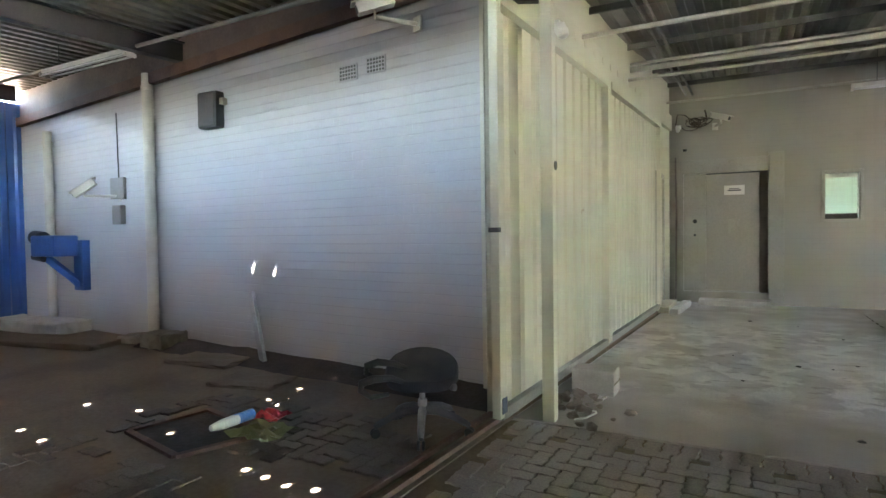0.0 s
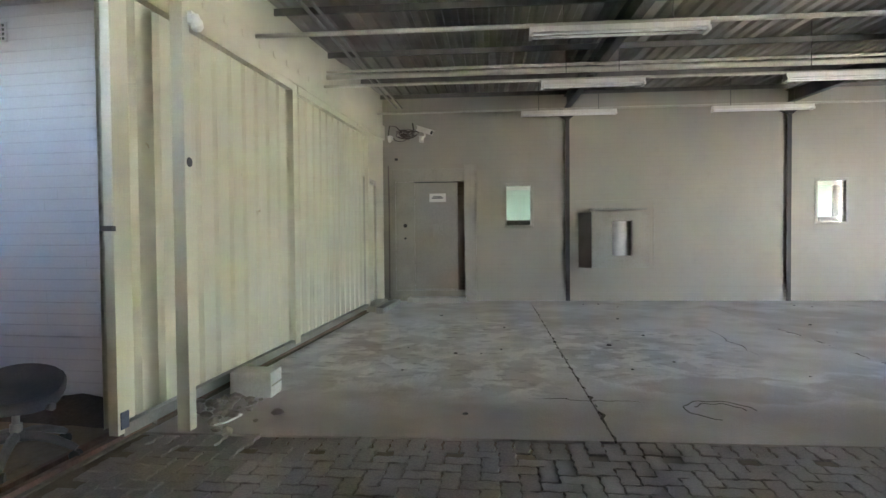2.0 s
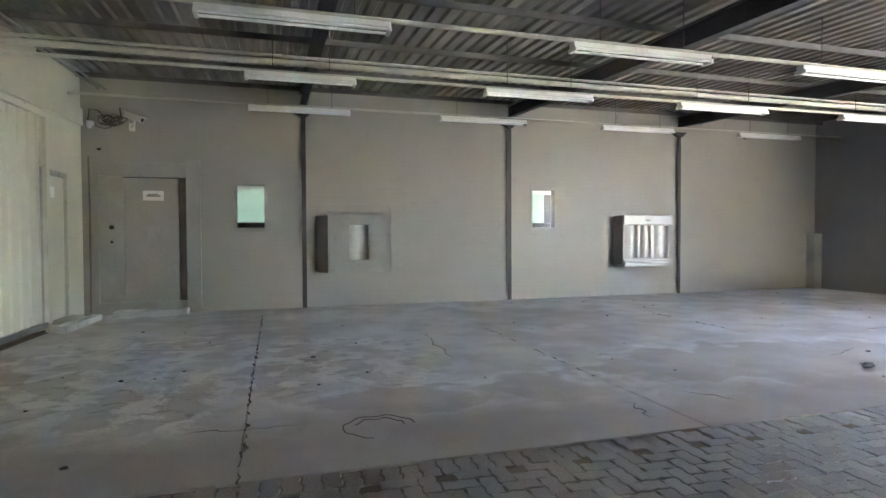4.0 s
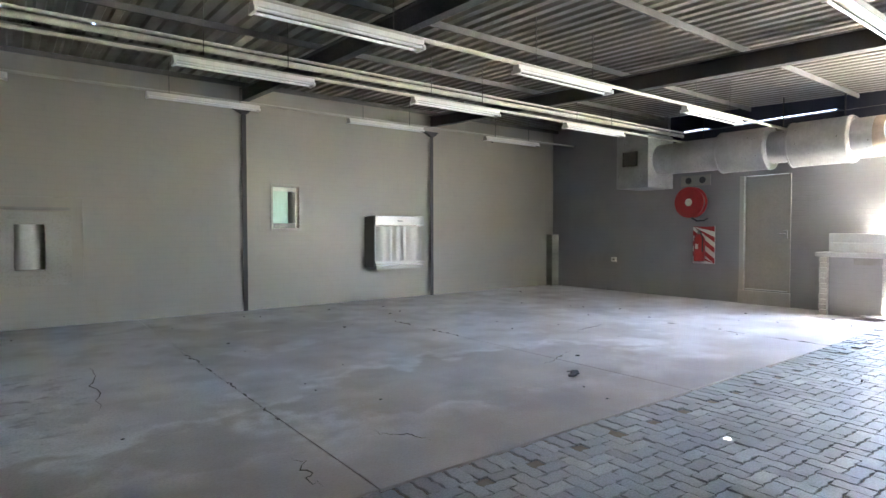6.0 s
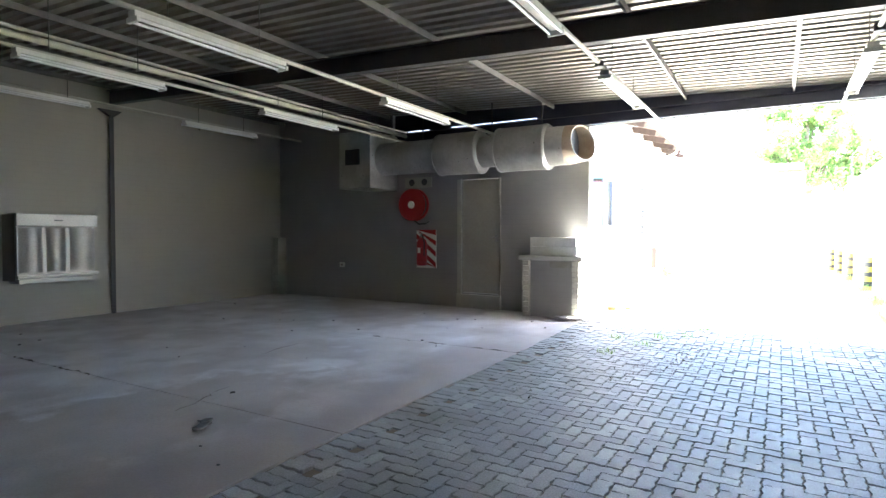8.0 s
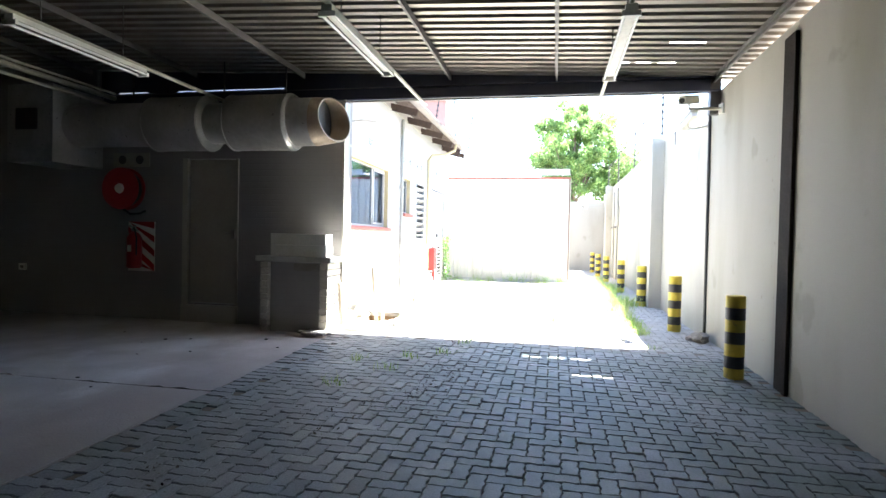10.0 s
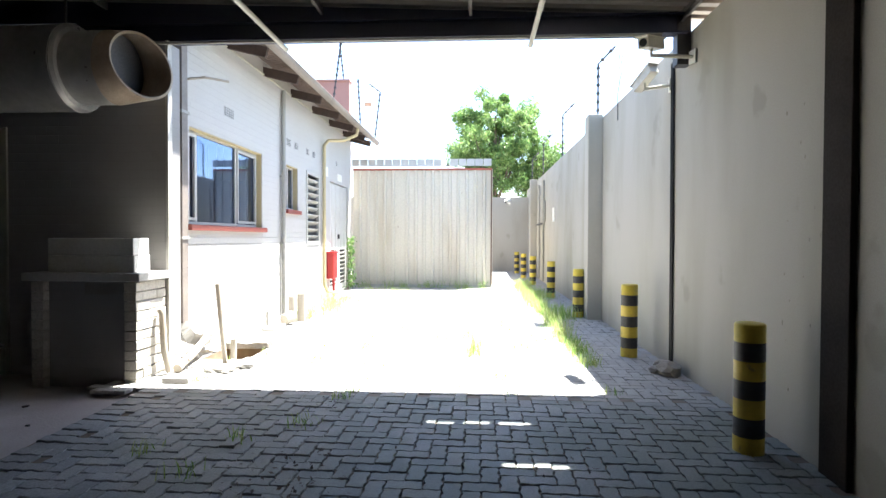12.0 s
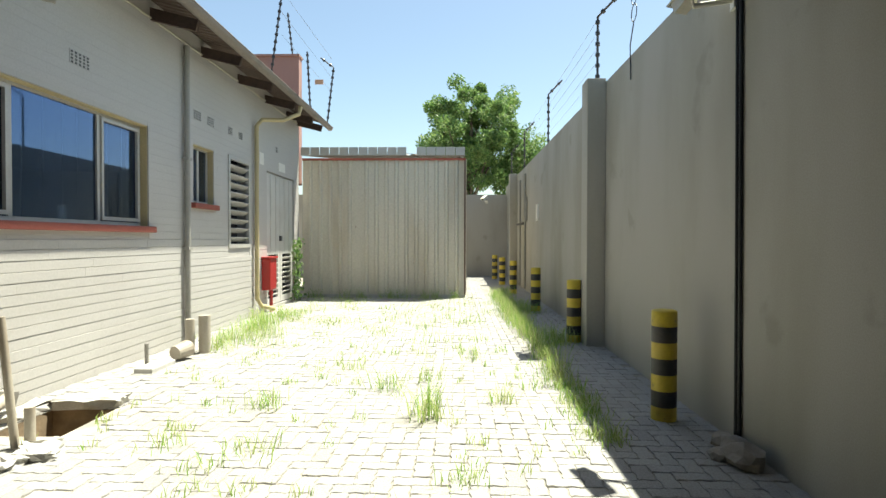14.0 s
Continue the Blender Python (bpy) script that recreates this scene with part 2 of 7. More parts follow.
M["grey_brick"] = pieces_mat("grey_painted_brick", [(0.455, 0.45, 0.445), (0.457, 0.452, 0.447), (0.453, 0.449, 0.445)], (0.41, 0.40, 0.39), 0.5, 0.4, 0.5, 60, 0.06)
M["grey_plain"] = surface("grey_painted_wall", (0.42, 0.415, 0.41), (0.37, 0.365, 0.355), 0.6, 0, 0.8, 0.5, 45, 0.2)
M["house_brick"] = pieces_mat("cream_painted_brick", [(0.48, 0.465, 0.44), (0.49, 0.475, 0.448), (0.485, 0.47, 0.444)], (0.42, 0.40, 0.37), 0.65, 0.9, 0.4, 50, 0.12)
M["stand_brick"] = pieces_mat("pale_rough_brick", [(0.52, 0.49, 0.43), (0.56, 0.53, 0.47), (0.48, 0.45, 0.39)], (0.40, 0.36, 0.29), 0.8, 2.5, 0.5, 50)
M["house_wall"] = painted_brick("cream_painted_brick_wall", (0.46, 0.445, 0.42), (0.40, 0.38, 0.35), 0.6, 0.5, "x", 0.4)
M["plaster"] = surface("cream_plaster", (0.405, 0.38, 0.325), (0.27, 0.25, 0.18), 0.75, 0, 0.9, 0.7, 120, 0.06, (1, 1, 0.3), spots=((0.24, 0.23, 0.17), 1.7, 0.62, 0.45))
M["gate"] = surface("cream_gate_paint", (0.56, 0.54, 0.42), (0.45, 0.42, 0.31), 0.45, 0, 1.3, 0.4, 140, 0.03, (1, 1, 0.25), spots=((0.22, 0.15, 0.09), 6.0, 0.72, 0.6))
M["roof"] = surface("galvanised_sheet", (0.29, 0.265, 0.23), (0.24, 0.21, 0.18), 0.40, 0.85, 0.4, 0.3, 1.5, 0.0)
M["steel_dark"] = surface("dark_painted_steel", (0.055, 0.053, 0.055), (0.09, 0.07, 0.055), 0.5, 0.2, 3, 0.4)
M["beam_navy"] = surface("navy_painted_steel", (0.022, 0.026, 0.055), (0.04, 0.04, 0.05), 0.45, 0.1, 3, 0.4)
M["column"] = surface("dark_brown_column_paint", (0.030, 0.024, 0.020), (0.05, 0.04, 0.032), 0.85, 0, 3, 0.5, spec=0.12)
M["door_gap"] = surface("brown_gap_fill", (0.20, 0.16, 0.13), (0.14, 0.11, 0.09), 0.5)
# dark brown holds the shade on the hatches' west sides
M["shade_brown"] = surface("brown_side_shade", (0.19, 0.155, 0.135), (0.15, 0.12, 0.10), 0.6)
M["pale_frame"] = surface("pale_grey_frame_paint", (0.46, 0.44, 0.39), (0.36, 0.34, 0.29), 0.3, 0, 2, 0.5, 30, 0.05)
M["dirt_paver"] = pieces_mat("dirt_covered_paver", [(0.13, 0.105, 0.085), (0.17, 0.14, 0.115)], (0.11, 0.085, 0.065), 0.9)
M["steel_grey"] = surface("grey_painted_steel", (0.30, 0.29, 0.26), (0.20, 0.18, 0.15), 0.5, 0.2, 4, 0.5)
M["purlin"] = surface("dull_purlin_steel", (0.15, 0.14, 0.13), (0.09, 0.08, 0.07), 0.55, 0.2, 4, 0.5)
M["eave"] = surface("brown_eave_underside", (0.15, 0.11, 0.09), (0.09, 0.07, 0.06), 0.8, 0, 3, 0.6, 30, 0.3)
M["gutter_dark"] = surface("brown_grey_gutter_paint", (0.21, 0.18, 0.155), (0.13, 0.11, 0.095), 0.5, 0, 3, 0.6)
M["pipe_grey"] = surface("grey_downpipe_paint", (0.33, 0.32, 0.29), (0.25, 0.24, 0.21), 0.5, 0, 3, 0.5)
M["door_white"] = surface("pale_grey_door_paint", (0.58, 0.57, 0.54), (0.48, 0.46, 0.42), 0.45, 0, 3, 0.5)
M["trim_red"] = surface("faded_red_trim", (0.42, 0.11, 0.08), (0.28, 0.10, 0.07), 0.6, 0, 6, 0.6)
M["rust"] = surface("rusty_steel", (0.17, 0.10, 0.07), (0.10, 0.065, 0.05), 0.75, 0.2, 5, 0.7)
M["white_paint"] = surface("white_enamel", (0.78, 0.77, 0.72), (0.62, 0.58, 0.48), 0.4, 0, 4, 0.4, 40, 0.04)
M["tube"] = surface("lamp_tube_glass", (0.85, 0.85, 0.83), (0.8, 0.8, 0.76), 0.2, 0, 4, 0.2, 40, 0)
M["galv"] = surface("galvanised_duct", (0.47, 0.465, 0.45), (0.33, 0.31, 0.28), 0.36, 0.55, 2.5, 0.6, 18, 0.05)
M["mouth"] = surface("rust_tinted_duct_mouth", (0.36, 0.29, 0.22), (0.22, 0.16, 0.11), 0.5, 0.3, 5, 0.6)
M["door_grey"] = surface("beige_grey_door_paint", (0.36, 0.335, 0.285), (0.30, 0.275, 0.23), 0.35, 0, 1.6, 0.5, 30, 0.05)
M["frame_grey"] = surface("beige_grey_frame_paint", (0.38, 0.36, 0.31), (0.29, 0.27, 0.22), 0.3, 0, 2, 0.5, 30, 0.05)
M["stainless"] = surface("brushed_stainless", (0.40, 0.385, 0.36), (0.30, 0.29, 0.265), 0.46, 0.9, 3, 0.4, 50, 0.0, (1, 1, 0.15))
M["red"] = surface("red_enamel", (0.38, 0.025, 0.025), (0.27, 0.02, 0.02), 0.35, 0, 5, 0.4, 30, 0.03)
M["yellow"] = surface("yellow_paint", (0.62, 0.47, 0.05), (0.42, 0.30, 0.05), 0.5, 0, 7, 0.6, 40, 0.1, spots=((0.20, 0.15, 0.06), 14, 0.66, 0.6))
M["black"] = surface("black_paint", (0.03, 0.03, 0.032), (0.06, 0.05, 0.045), 0.5, 0, 7, 0.5, 40, 0.1)
M["plastic_black"] = surface("black_plastic", (0.025, 0.025, 0.027), (0.05, 0.045, 0.04), 0.45, 0, 6, 0.5)
M["chair_grey"] = surface("grey_chair_plastic", (0.10, 0.10, 0.105), (0.07, 0.068, 0.065), 0.5, 0, 6, 0.5)
M["dirt_dark"] = surface("dark_damp_dirt", (0.055, 0.042, 0.034), (0.03, 0.024, 0.02), 0.9, 0, 5, 0.6, 35, 0.5)
M["fabric_dark"] = surface("dark_chair_fabric", (0.04, 0.04, 0.045), (0.07, 0.065, 0.06), 0.9, 0, 6, 0.5, 150, 0.3)
M["blue"] = surface("blue_paint", (0.03, 0.10, 0.33), (0.03, 0.07, 0.2), 0.4, 0, 2, 0.5)
M["wood_dark"] = surface("dark_stained_timber", (0.07, 0.045, 0.035), (0.04, 0.028, 0.022), 0.7, 0, 3, 0.6, 40, 0.3, (1, 6, 6))
M["sill_red"] = surface("red_sill_paint", (0.27, 0.07, 0.05), (0.2, 0.06, 0.045), 0.5, 0, 4, 0.5)
M["red_brick"] = pieces_mat("red_brick", [(0.38, 0.22, 0.19), (0.42, 0.25, 0.21), (0.35, 0.20, 0.17)], (0.22, 0.13, 0.10), 0.8)
M["shed"] = surface("faded_cream_sheeting", (0.66, 0.62, 0.52), (0.48, 0.41, 0.30), 0.5, 0.1, 1.4, 0.7, 25, 0.06, (1, 1, 0.2), spots=((0.26, 0.15, 0.09), 7, 0.71, 0.5))
M["asbestos"] = surface("old_roof_sheet", (0.33, 0.30, 0.27), (0.20, 0.17, 0.14), 0.85, 0, 2, 0.6)
M["gutter"] = surface("beige_gutter_paint", (0.42, 0.38, 0.31), (0.28, 0.22, 0.16), 0.5, 0, 3, 0.6)
M["pipe_cream"] = surface("cream_pipe_paint", (0.50, 0.48, 0.40), (0.38, 0.35, 0.28), 0.45, 0, 3, 0.5)
M["yellow_frame"] = surface("cream_yellow_reveal", (0.52, 0.43, 0.24), (0.40, 0.33, 0.19), 0.6, 0, 3, 0.5)
M["alu"] = surface("grey_window_steel", (0.50, 0.49, 0.46), (0.40, 0.38, 0.34), 0.4, 0.1, 4, 0.4)
M["glass"] = glass("window_glass")
# blue tints put the colour of reflected sky into the glass
M["sky_tint_glass"] = glass("sky_tinted_window_glass", (0.28, 0.36, 0.50), 0.02)
M["sky_tint_glass"].node_tree.nodes["Principled BSDF"].inputs["IOR"].default_value = 2.4
M["sky_tint_glass"].node_tree.nodes["Principled BSDF"].inputs["Specular Tint"].default_value = (0.35, 0.55, 1.0, 1.0)
M["room"] = surface("dim_room_plaster", (0.35, 0.35, 0.34), (0.3, 0.3, 0.29), 0.8, 0, 1, 0.3)
M["blind"] = surface("pale_green_blind", (0.62, 0.74, 0.66), (0.55, 0.66, 0.58), 0.7, 0, 3, 0.3, 30, 0.05)
M["paper"] = surface("white_sign", (0.78, 0.76, 0.70), (0.68, 0.65, 0.56), 0.6, 0, 5, 0.3)
M["ink"] = surface("dark_ink", (0.08, 0.08, 0.08), (0.12, 0.11, 0.1), 0.7, 0, 5, 0.3)
M["block"] = surface("pale_concrete_block", (0.50, 0.49, 0.46), (0.36, 0.34, 0.30), 0.85, 0, 6, 0.6, 60, 0.5)
M["rubble"] = surface("broken_mortar", (0.30, 0.27, 0.23), (0.18, 0.15, 0.12), 0.9, 0, 9, 0.6, 60, 0.6)
M["rubble_dark"] = surface("dark_grit", (0.12, 0.105, 0.09), (0.17, 0.15, 0.13), 0.95, 0, 9, 0.6)
M["grass"] = pieces_mat("grass_blades", [(0.15, 0.34, 0.05), (0.36, 0.50, 0.12), (0.56, 0.57, 0.27)], (0.52, 0.50, 0.24), 0.7, 3.0, 0.4)
M["leaf"] = pieces_mat("tree_leaves", [(0.08, 0.17, 0.05), (0.18, 0.30, 0.085), (0.33, 0.44, 0.15)], (0.10, 0.18, 0.05), 0.5, 0.8, 0.5)
M["bark"] = surface("bark", (0.14, 0.11, 0.08), (0.08, 0.06, 0.045), 0.9, 0, 6, 0.6, 40, 0.6)
M["tag_orange"] = surface("faded_orange_plate", (0.62, 0.38, 0.24), None, 0.5)
M["litter_leaf"] = pieces_mat("dry_leaf_litter", [(0.035, 0.028, 0.022), (0.08, 0.065, 0.045), (0.14, 0.11, 0.075)], (0.05, 0.04, 0.03), 0.85)
M["nest"] = surface("dusty_dark_cable", (0.06, 0.045, 0.035), (0.10, 0.08, 0.06), 0.8)
M["tag_blue"] = surface("dull_blue_plate", (0.06, 0.08, 0.13), None, 0.5)
M["pit_earth"] = surface("brown_cut_earth", (0.25, 0.185, 0.115), (0.12, 0.09, 0.06), 0.95, 0, 5, 0.7, 30, 0.7)
M["cable"] = surface("black_cable", (0.02, 0.02, 0.022), None, 0.5)
M["cctv"] = surface("cream_camera_housing", (0.66, 0.64, 0.55), (0.52, 0.49, 0.38), 0.4, 0, 6, 0.4)
M["bottle"] = surface("white_plastic", (0.75, 0.75, 0.74), (0.65, 0.64, 0.62), 0.35, 0, 9, 0.3)
M["litter_blue"] = surface("blue_label", (0.08, 0.25, 0.65), (0.3, 0.5, 0.75), 0.3, 0, 20, 0.6)
M["litter_red"] = surface("red_wrapper", (0.6, 0.05, 0.06), (0.4, 0.03, 0.04), 0.4, 0, 12, 0.5)
M["litter_green"] = surface("olive_wrapper", (0.22, 0.23, 0.10), (0.14, 0.15, 0.07), 0.5, 0, 12, 0.5)


for key, share in (("grass", 0.45), ("leaf", 0.45), ("blind", 0.5)):
    let_through(M[key], share)

# ---------------------------------------------------------------- mesh helpers
ORIGIN = {}


def thing(name, label, category, at=(0, 0, 0), group="", kind=""):
    ob = new(name)
    ob.location = at
    ORIGIN[ob.name] = Vector(at)
    return tagged(ob, label, category, group, kind)


def finish(bm, smooth=False):
    me = bpy.data.meshes.new("mesh")
    bmesh.ops.recalc_face_normals(bm, faces=bm.faces)
    bm.to_mesh(me)
    bm.free()
    if smooth:
        for p in me.polygons:
            p.use_smooth = True
    return me


def part(name, bm, material, parent, label="", smooth=False, kind=""):
    """Links bm (in world metres) as one mesh under a thing or a part."""
    o = ORIGIN[parent.name]
    bmesh.ops.translate(bm, verts=bm.verts, vec=-o)
    me = finish(bm, smooth)
    me.name = name
    me.materials.append(material)
    ob = new(name, me)
    ob.parent = parent
    ORIGIN[ob.name] = o
    if smooth:
        soften(me)
    return tagged(ob, label, "", "", kind)


def soften(me):
    me.set_sharp_from_angle(angle=radians(40))


def solid(name, bm, material, label="", category="", at=(0, 0, 0), kind="", group="", smooth=False):
    """A top-level thing of one mesh."""
    bmesh.ops.translate(bm, verts=bm.verts, vec=-Vector(at))
    me = finish(bm, smooth)
    me.name = name
    me.materials.append(material)
    ob = new(name, me)
    ob.location = at
    ORIGIN[ob.name] = Vector(at)
    if smooth:
        soften(me)
    return tagged(ob, label, category, group, kind)


def B():
    return bmesh.new()


def box(bm, x0, x1, y0, y1, z0, z1, bevel=0.0):
    r = bmesh.ops.create_cube(bm, size=1.0)
    vs = r["verts"]
    for v in vs:
        v.co = Vector(((x0 + x1) / 2 + v.co.x * (x1 - x0), (y0 + y1) / 2 + v.co.y * (y1 - y0), (z0 + z1) / 2 + v.co.z * (z1 - z0)))
    if bevel:
        es = list({e for v in vs for e in v.link_edges})
        bmesh.ops.bevel(bm, geom=es, offset=bevel, segments=2, affect="EDGES", profile=0.6)
    return bm


def bar(bm, a, b, w, h, up=(0, 0, 1)):
    """A straight bar of section w x h from a to b."""
    a, b = Vector(a), Vector(b)
    d = (b - a).normalized()
    side = d.cross(Vector(up))
    if side.length < 1e-4:
        side = d.cross(Vector((1, 0, 0)))
    side.normalize()
    top = side.cross(d)
    vs = []
    for p in (a, b):
        for s, t in ((-1, -1), (1, -1), (1, 1), (-1, 1)):
            vs.append(bm.verts.new(p + side * s * w / 2 + top * t * h / 2))
    for f in ((0, 1, 2, 3), (7, 6, 5, 4), (0, 4, 5, 1), (1, 5, 6, 2), (2, 6, 7, 3), (3, 7, 4, 0)):
        bm.faces.new([vs[i] for i in f])
    return bm


def rod(bm, pts, r, seg=10, cap=True):
    """A round tube along points; r may be one radius or one per point."""
    pts = [Vector(p) for p in pts]
    rs = r if isinstance(r, (list, tuple)) else [r] * len(pts)
    rings, prev = [], None
    for i, p in enumerate(pts):
        d = (pts[min(i + 1, len(pts) - 1)] - pts[max(i - 1, 0)])
        d = d.normalized() if d.length > 1e-6 else Vector((0, 0, 1))
        if prev is None:
            n = d.cross(Vector((0, 0, 1)))
            if n.length < 0.05:
                n = d.cross(Vector((1, 0, 0)))
        else:
            n = prev - d * prev.dot(d)
        n.normalize()
        prev = n
        m = d.cross(n)
        rings.append([bm.verts.new(p + (n * math.cos(2 * math.pi * k / seg) + m * math.sin(2 * math.pi * k / seg)) * rs[i]) for k in range(seg)])
    for a, b in zip(rings, rings[1:]):
        for k in range(seg):
            bm.faces.new((a[k], a[(k + 1) % seg], b[(k + 1) % seg], b[k]))
    if cap:
        bm.faces.new(rings[0])
        bm.faces.new(rings[-1])
    return bm


def lathe(bm, centre, axis, prof, seg=32):
    """Turned body: prof holds (distance along axis, radius)."""
    centre, axis = Vector(centre), Vector(axis).normalized()
    return rod(bm, [centre + axis * (a + i * 1e-5) for i, (a, _) in enumerate(prof)], [max(r, 0.0005) for _, r in prof], seg)


def wall_cells(bm, axis, face, thick, u0, u1, z0, z1, holes=()):
    """A wall along x (axis 'x', from y=face to face+thick) or along y, with holes (ua, ub, za, zb) through it."""
    us = sorted({u0, u1, *[h[0] for h in holes], *[h[1] for h in holes]})
    zs = sorted({z0, z1, *[h[2] for h in holes], *[h[3] for h in holes]})
    lo, hi = min(face, face + thick), max(face, face + thick)
    for a, b in zip(us, us[1:]):
        run = None
        for c, d in zip(zs, zs[1:]):
            mid = ((a + b) / 2, (c + d) / 2)
            if any(h[0] < mid[0] < h[1] and h[2] < mid[1] < h[3] for h in holes):
                if run:
                    (box(bm, a, b, lo, hi, *run) if axis == "x" else box(bm, lo, hi, a, b, *run))
                run = None
            else:
                run = (run[0] if run else c, d)
        if run:
            (box(bm, a, b, lo, hi, *run) if axis == "x" else box(bm, lo, hi, a, b, *run))
    return bm


def rib_profile(length, pitch=0.19, depth=0.036, flat=0.4):
    """Trapezoid rib profile along a length: (distance, height)."""
    out, u = [], 0.0
    while u < length:
        for f, h in ((0.0, 0.0), (flat, 0.0), (flat + 0.12, 1.0), (0.88, 1.0)):
            if u + f * pitch <= length:
                out.append((u + f * pitch, h * depth))
        u += pitch
    out.append((length, 0.0))
    return out


def sheet(bm, origin, along, across, normal, length, width, pitch=0.19, depth=0.036, thick=0.0008, flat=0.4):
    """Ribbed sheet: ribs run along 'across', profile runs along 'along'."""
    o, a, c, n = Vector(origin), Vector(along).normalized(), Vector(across).normalized(), Vector(normal).normalized()
    prev = None
    for u, h in rib_profile(length, pitch, depth, flat):
        p = o + a * u + n * h
        cur = (bm.verts.new(p), bm.verts.new(p + c * width))
        if prev:
            bm.faces.new((prev[0], cur[0], cur[1], prev[1]))
        prev = cur
    return bm

# ---------------------------------------------------------------- ground, floors
def gz(x):
    """The drive rises a little towards the open yard."""
    return 0.06 * min(max((x - 9.5) / 3.5, 0.0), 1.0)


def roof_z(y):
    """Underside of the roof sheeting, which climbs gently to the back wall."""
    return 3.40 + 0.042 * y


bm = B()
PIT = (14.38, 14.98, 3.12, 3.60)
xs = [-300, -9.5, -3, -1.6, -1.5, 0, 9.5, 10.4, 11.3, 12.2, 13.0, 13.1, 13.86, 13.98, PIT[0], PIT[1], 20, 31, 300]
ys = (-300, -1.4, 1.2, PIT[2], 3.49, 3.53, PIT[3], 10.7, 11, 300)
grid = [[bm.verts.new((x, y, -0.06 if 3.5 < y < 10.8 and -1.55 < x < 13.9 else gz(x) - (0.008 if x > 13.05 else 0.0125))) for y in ys] for x in xs]
for i, (a, b) in enumerate(zip(grid, grid[1:])):
    for k in range(len(ys) - 1):
        if not (xs[i] == PIT[0] and PIT[2] <= ys[k] < PIT[3]):
            bm.faces.new((a[k], b[k], b[k + 1], a[k + 1]))
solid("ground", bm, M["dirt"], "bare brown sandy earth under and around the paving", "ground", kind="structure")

slab = thing("floor", "worn grey concrete slab with dusty patches and joints", "floor", kind="structure")
JX = [-1.62, 1.5, 4.45, 7.52, 10.6, 13.85]
EDGE = 3.5
for i, (a, b) in enumerate(zip(JX, JX[1:])):
    bm = B()
    box(bm, a + (0.004 if i else 0), b - 0.004, EDGE, 10.75, -0.12, 0.0, 0.004)
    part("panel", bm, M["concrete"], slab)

# ---------------------------------------------------------------- walls of the shed
WIN = [(1.04, 1.58, 1.37, 2.19), (6.56, 7.13, 1.37, 2.20)]
DOOR_N = (-1.06, 0.5, 0.0, 2.48)
bm = B()
wall_cells(bm, "x", 10.75, 0.23, -1.45, 14.08, -0.1, 3.95, WIN + [DOOR_N])
solid("wall_north", bm, M["back_wall"], "long painted brick wall in greyish beige with steel posts", "wall", kind="structure")
DOOR_E = (5.27, 6.02, 0.27, 2.37)
bm = B()
wall_cells(bm, "y", 13.85, 0.25, 3.66, 7.6, -0.1, 3.168, [DOOR_E])
box(bm, 13.85, 14.1, 7.6, 10.75, -0.1, 3.9)
solid("wall_east", bm, M["east_wall"], "dark grey painted brick end wall in shade", "wall", kind="structure")
bm = B()
box(bm, 13.84, 13.91, 3.635, 3.66, 0.0, 3.17)
solid("wall_end_trim", bm, M["pale_frame"], "thin pale strip at the end of the brick wall", "trim", kind="structure")
bm = B()
wall_cells(bm, "x", -1.2, -0.23, -1.8, 31.0, -0.1, 3.2)
# unseen west part, its top set to let some sky in
wall_cells(bm, "x", -1.2, -0.23, -10.35, -1.8, -0.1, 3.03)
# unseen strip added to shut out sky above the wall
box(bm, -1.8, 9.2, -1.43, -1.2, 3.2, 3.42)
solid("wall_south", bm, M["plaster"], "tall cream plastered boundary wall with stains", "wall", kind="structure")

# Unseen wall added to keep low sky light off the upper grey wall.
bm = B()
box(bm, -14.0, -0.5, -5.45, -5.2, -0.1, 3.55)
solid("wall_neighbour", bm, M["plaster"], "unseen plastered wall added to hold back low sky light", "wall", kind="structure")

SKEW = 2.0
west = thing("wall_west", "cream painted wall behind the sliding gate", "wall", (-1.62, 3.9, 0), kind="structure")
bm = B()
wall_cells(bm, "y", -1.62, -0.23, 3.9, 11.0, -0.1, 3.9, [(9.25, 10.1, 0.09, 2.14)])
part("masonry", bm, M["gate"], west)
west.rotation_euler = (0, 0, radians(-3.2))

# grey brick wall, turned slightly
grey = thing("wall_grey_brick", "grey painted brick wall, dusty towards the ground", "wall", (-1.5, 3.95, 0), kind="structure")
bm = B()
box(bm, -10.3, -1.5, 3.955, 4.2, -0.1, 3.72)
part("masonry", bm, M["grey_plain"], grey)
GREY_TURN = -5.2
grey.rotation_euler = (0, 0, radians(GREY_TURN))


def on_grey(x, out=0.0, z=0.0):
    """A point on the grey wall's face, 'out' metres in front of it."""
    a = radians(GREY_TURN)
    u = (x + 1.5) / math.cos(a)
    return Vector((-1.5 + u * math.cos(a) + out * math.sin(a), 3.95 + u * math.sin(a) - out * math.cos(a), z))


bluewall = thing("wall_blue", "deep blue ribbed steel wall closing the far end", "wall", (-10.25, 1.5, 0), kind="structure")
bm = B()
sheet(bm, (-10.25, -1.2, 0), (0, 1, 0), (0, 0, 1), (1, 0, 0), 4.0, 3.34, 0.25, 0.03)
sheet(bm, (-10.25, 2.8, 0), (0, 1, 0), (0, 0, 1), (1, 0, 0), 2.3, 3.42, 0.25, 0.03)
part("sheeting", bm, M["blue"], bluewall)
for y in (-1.1, 0.9, 2.9, 4.7):
    bm = B()
    box(bm, -10.35, -10.26, y - 0.05, y + 0.05, 0, 3.3)
    part("post", bm, M["steel_dark"], bluewall)

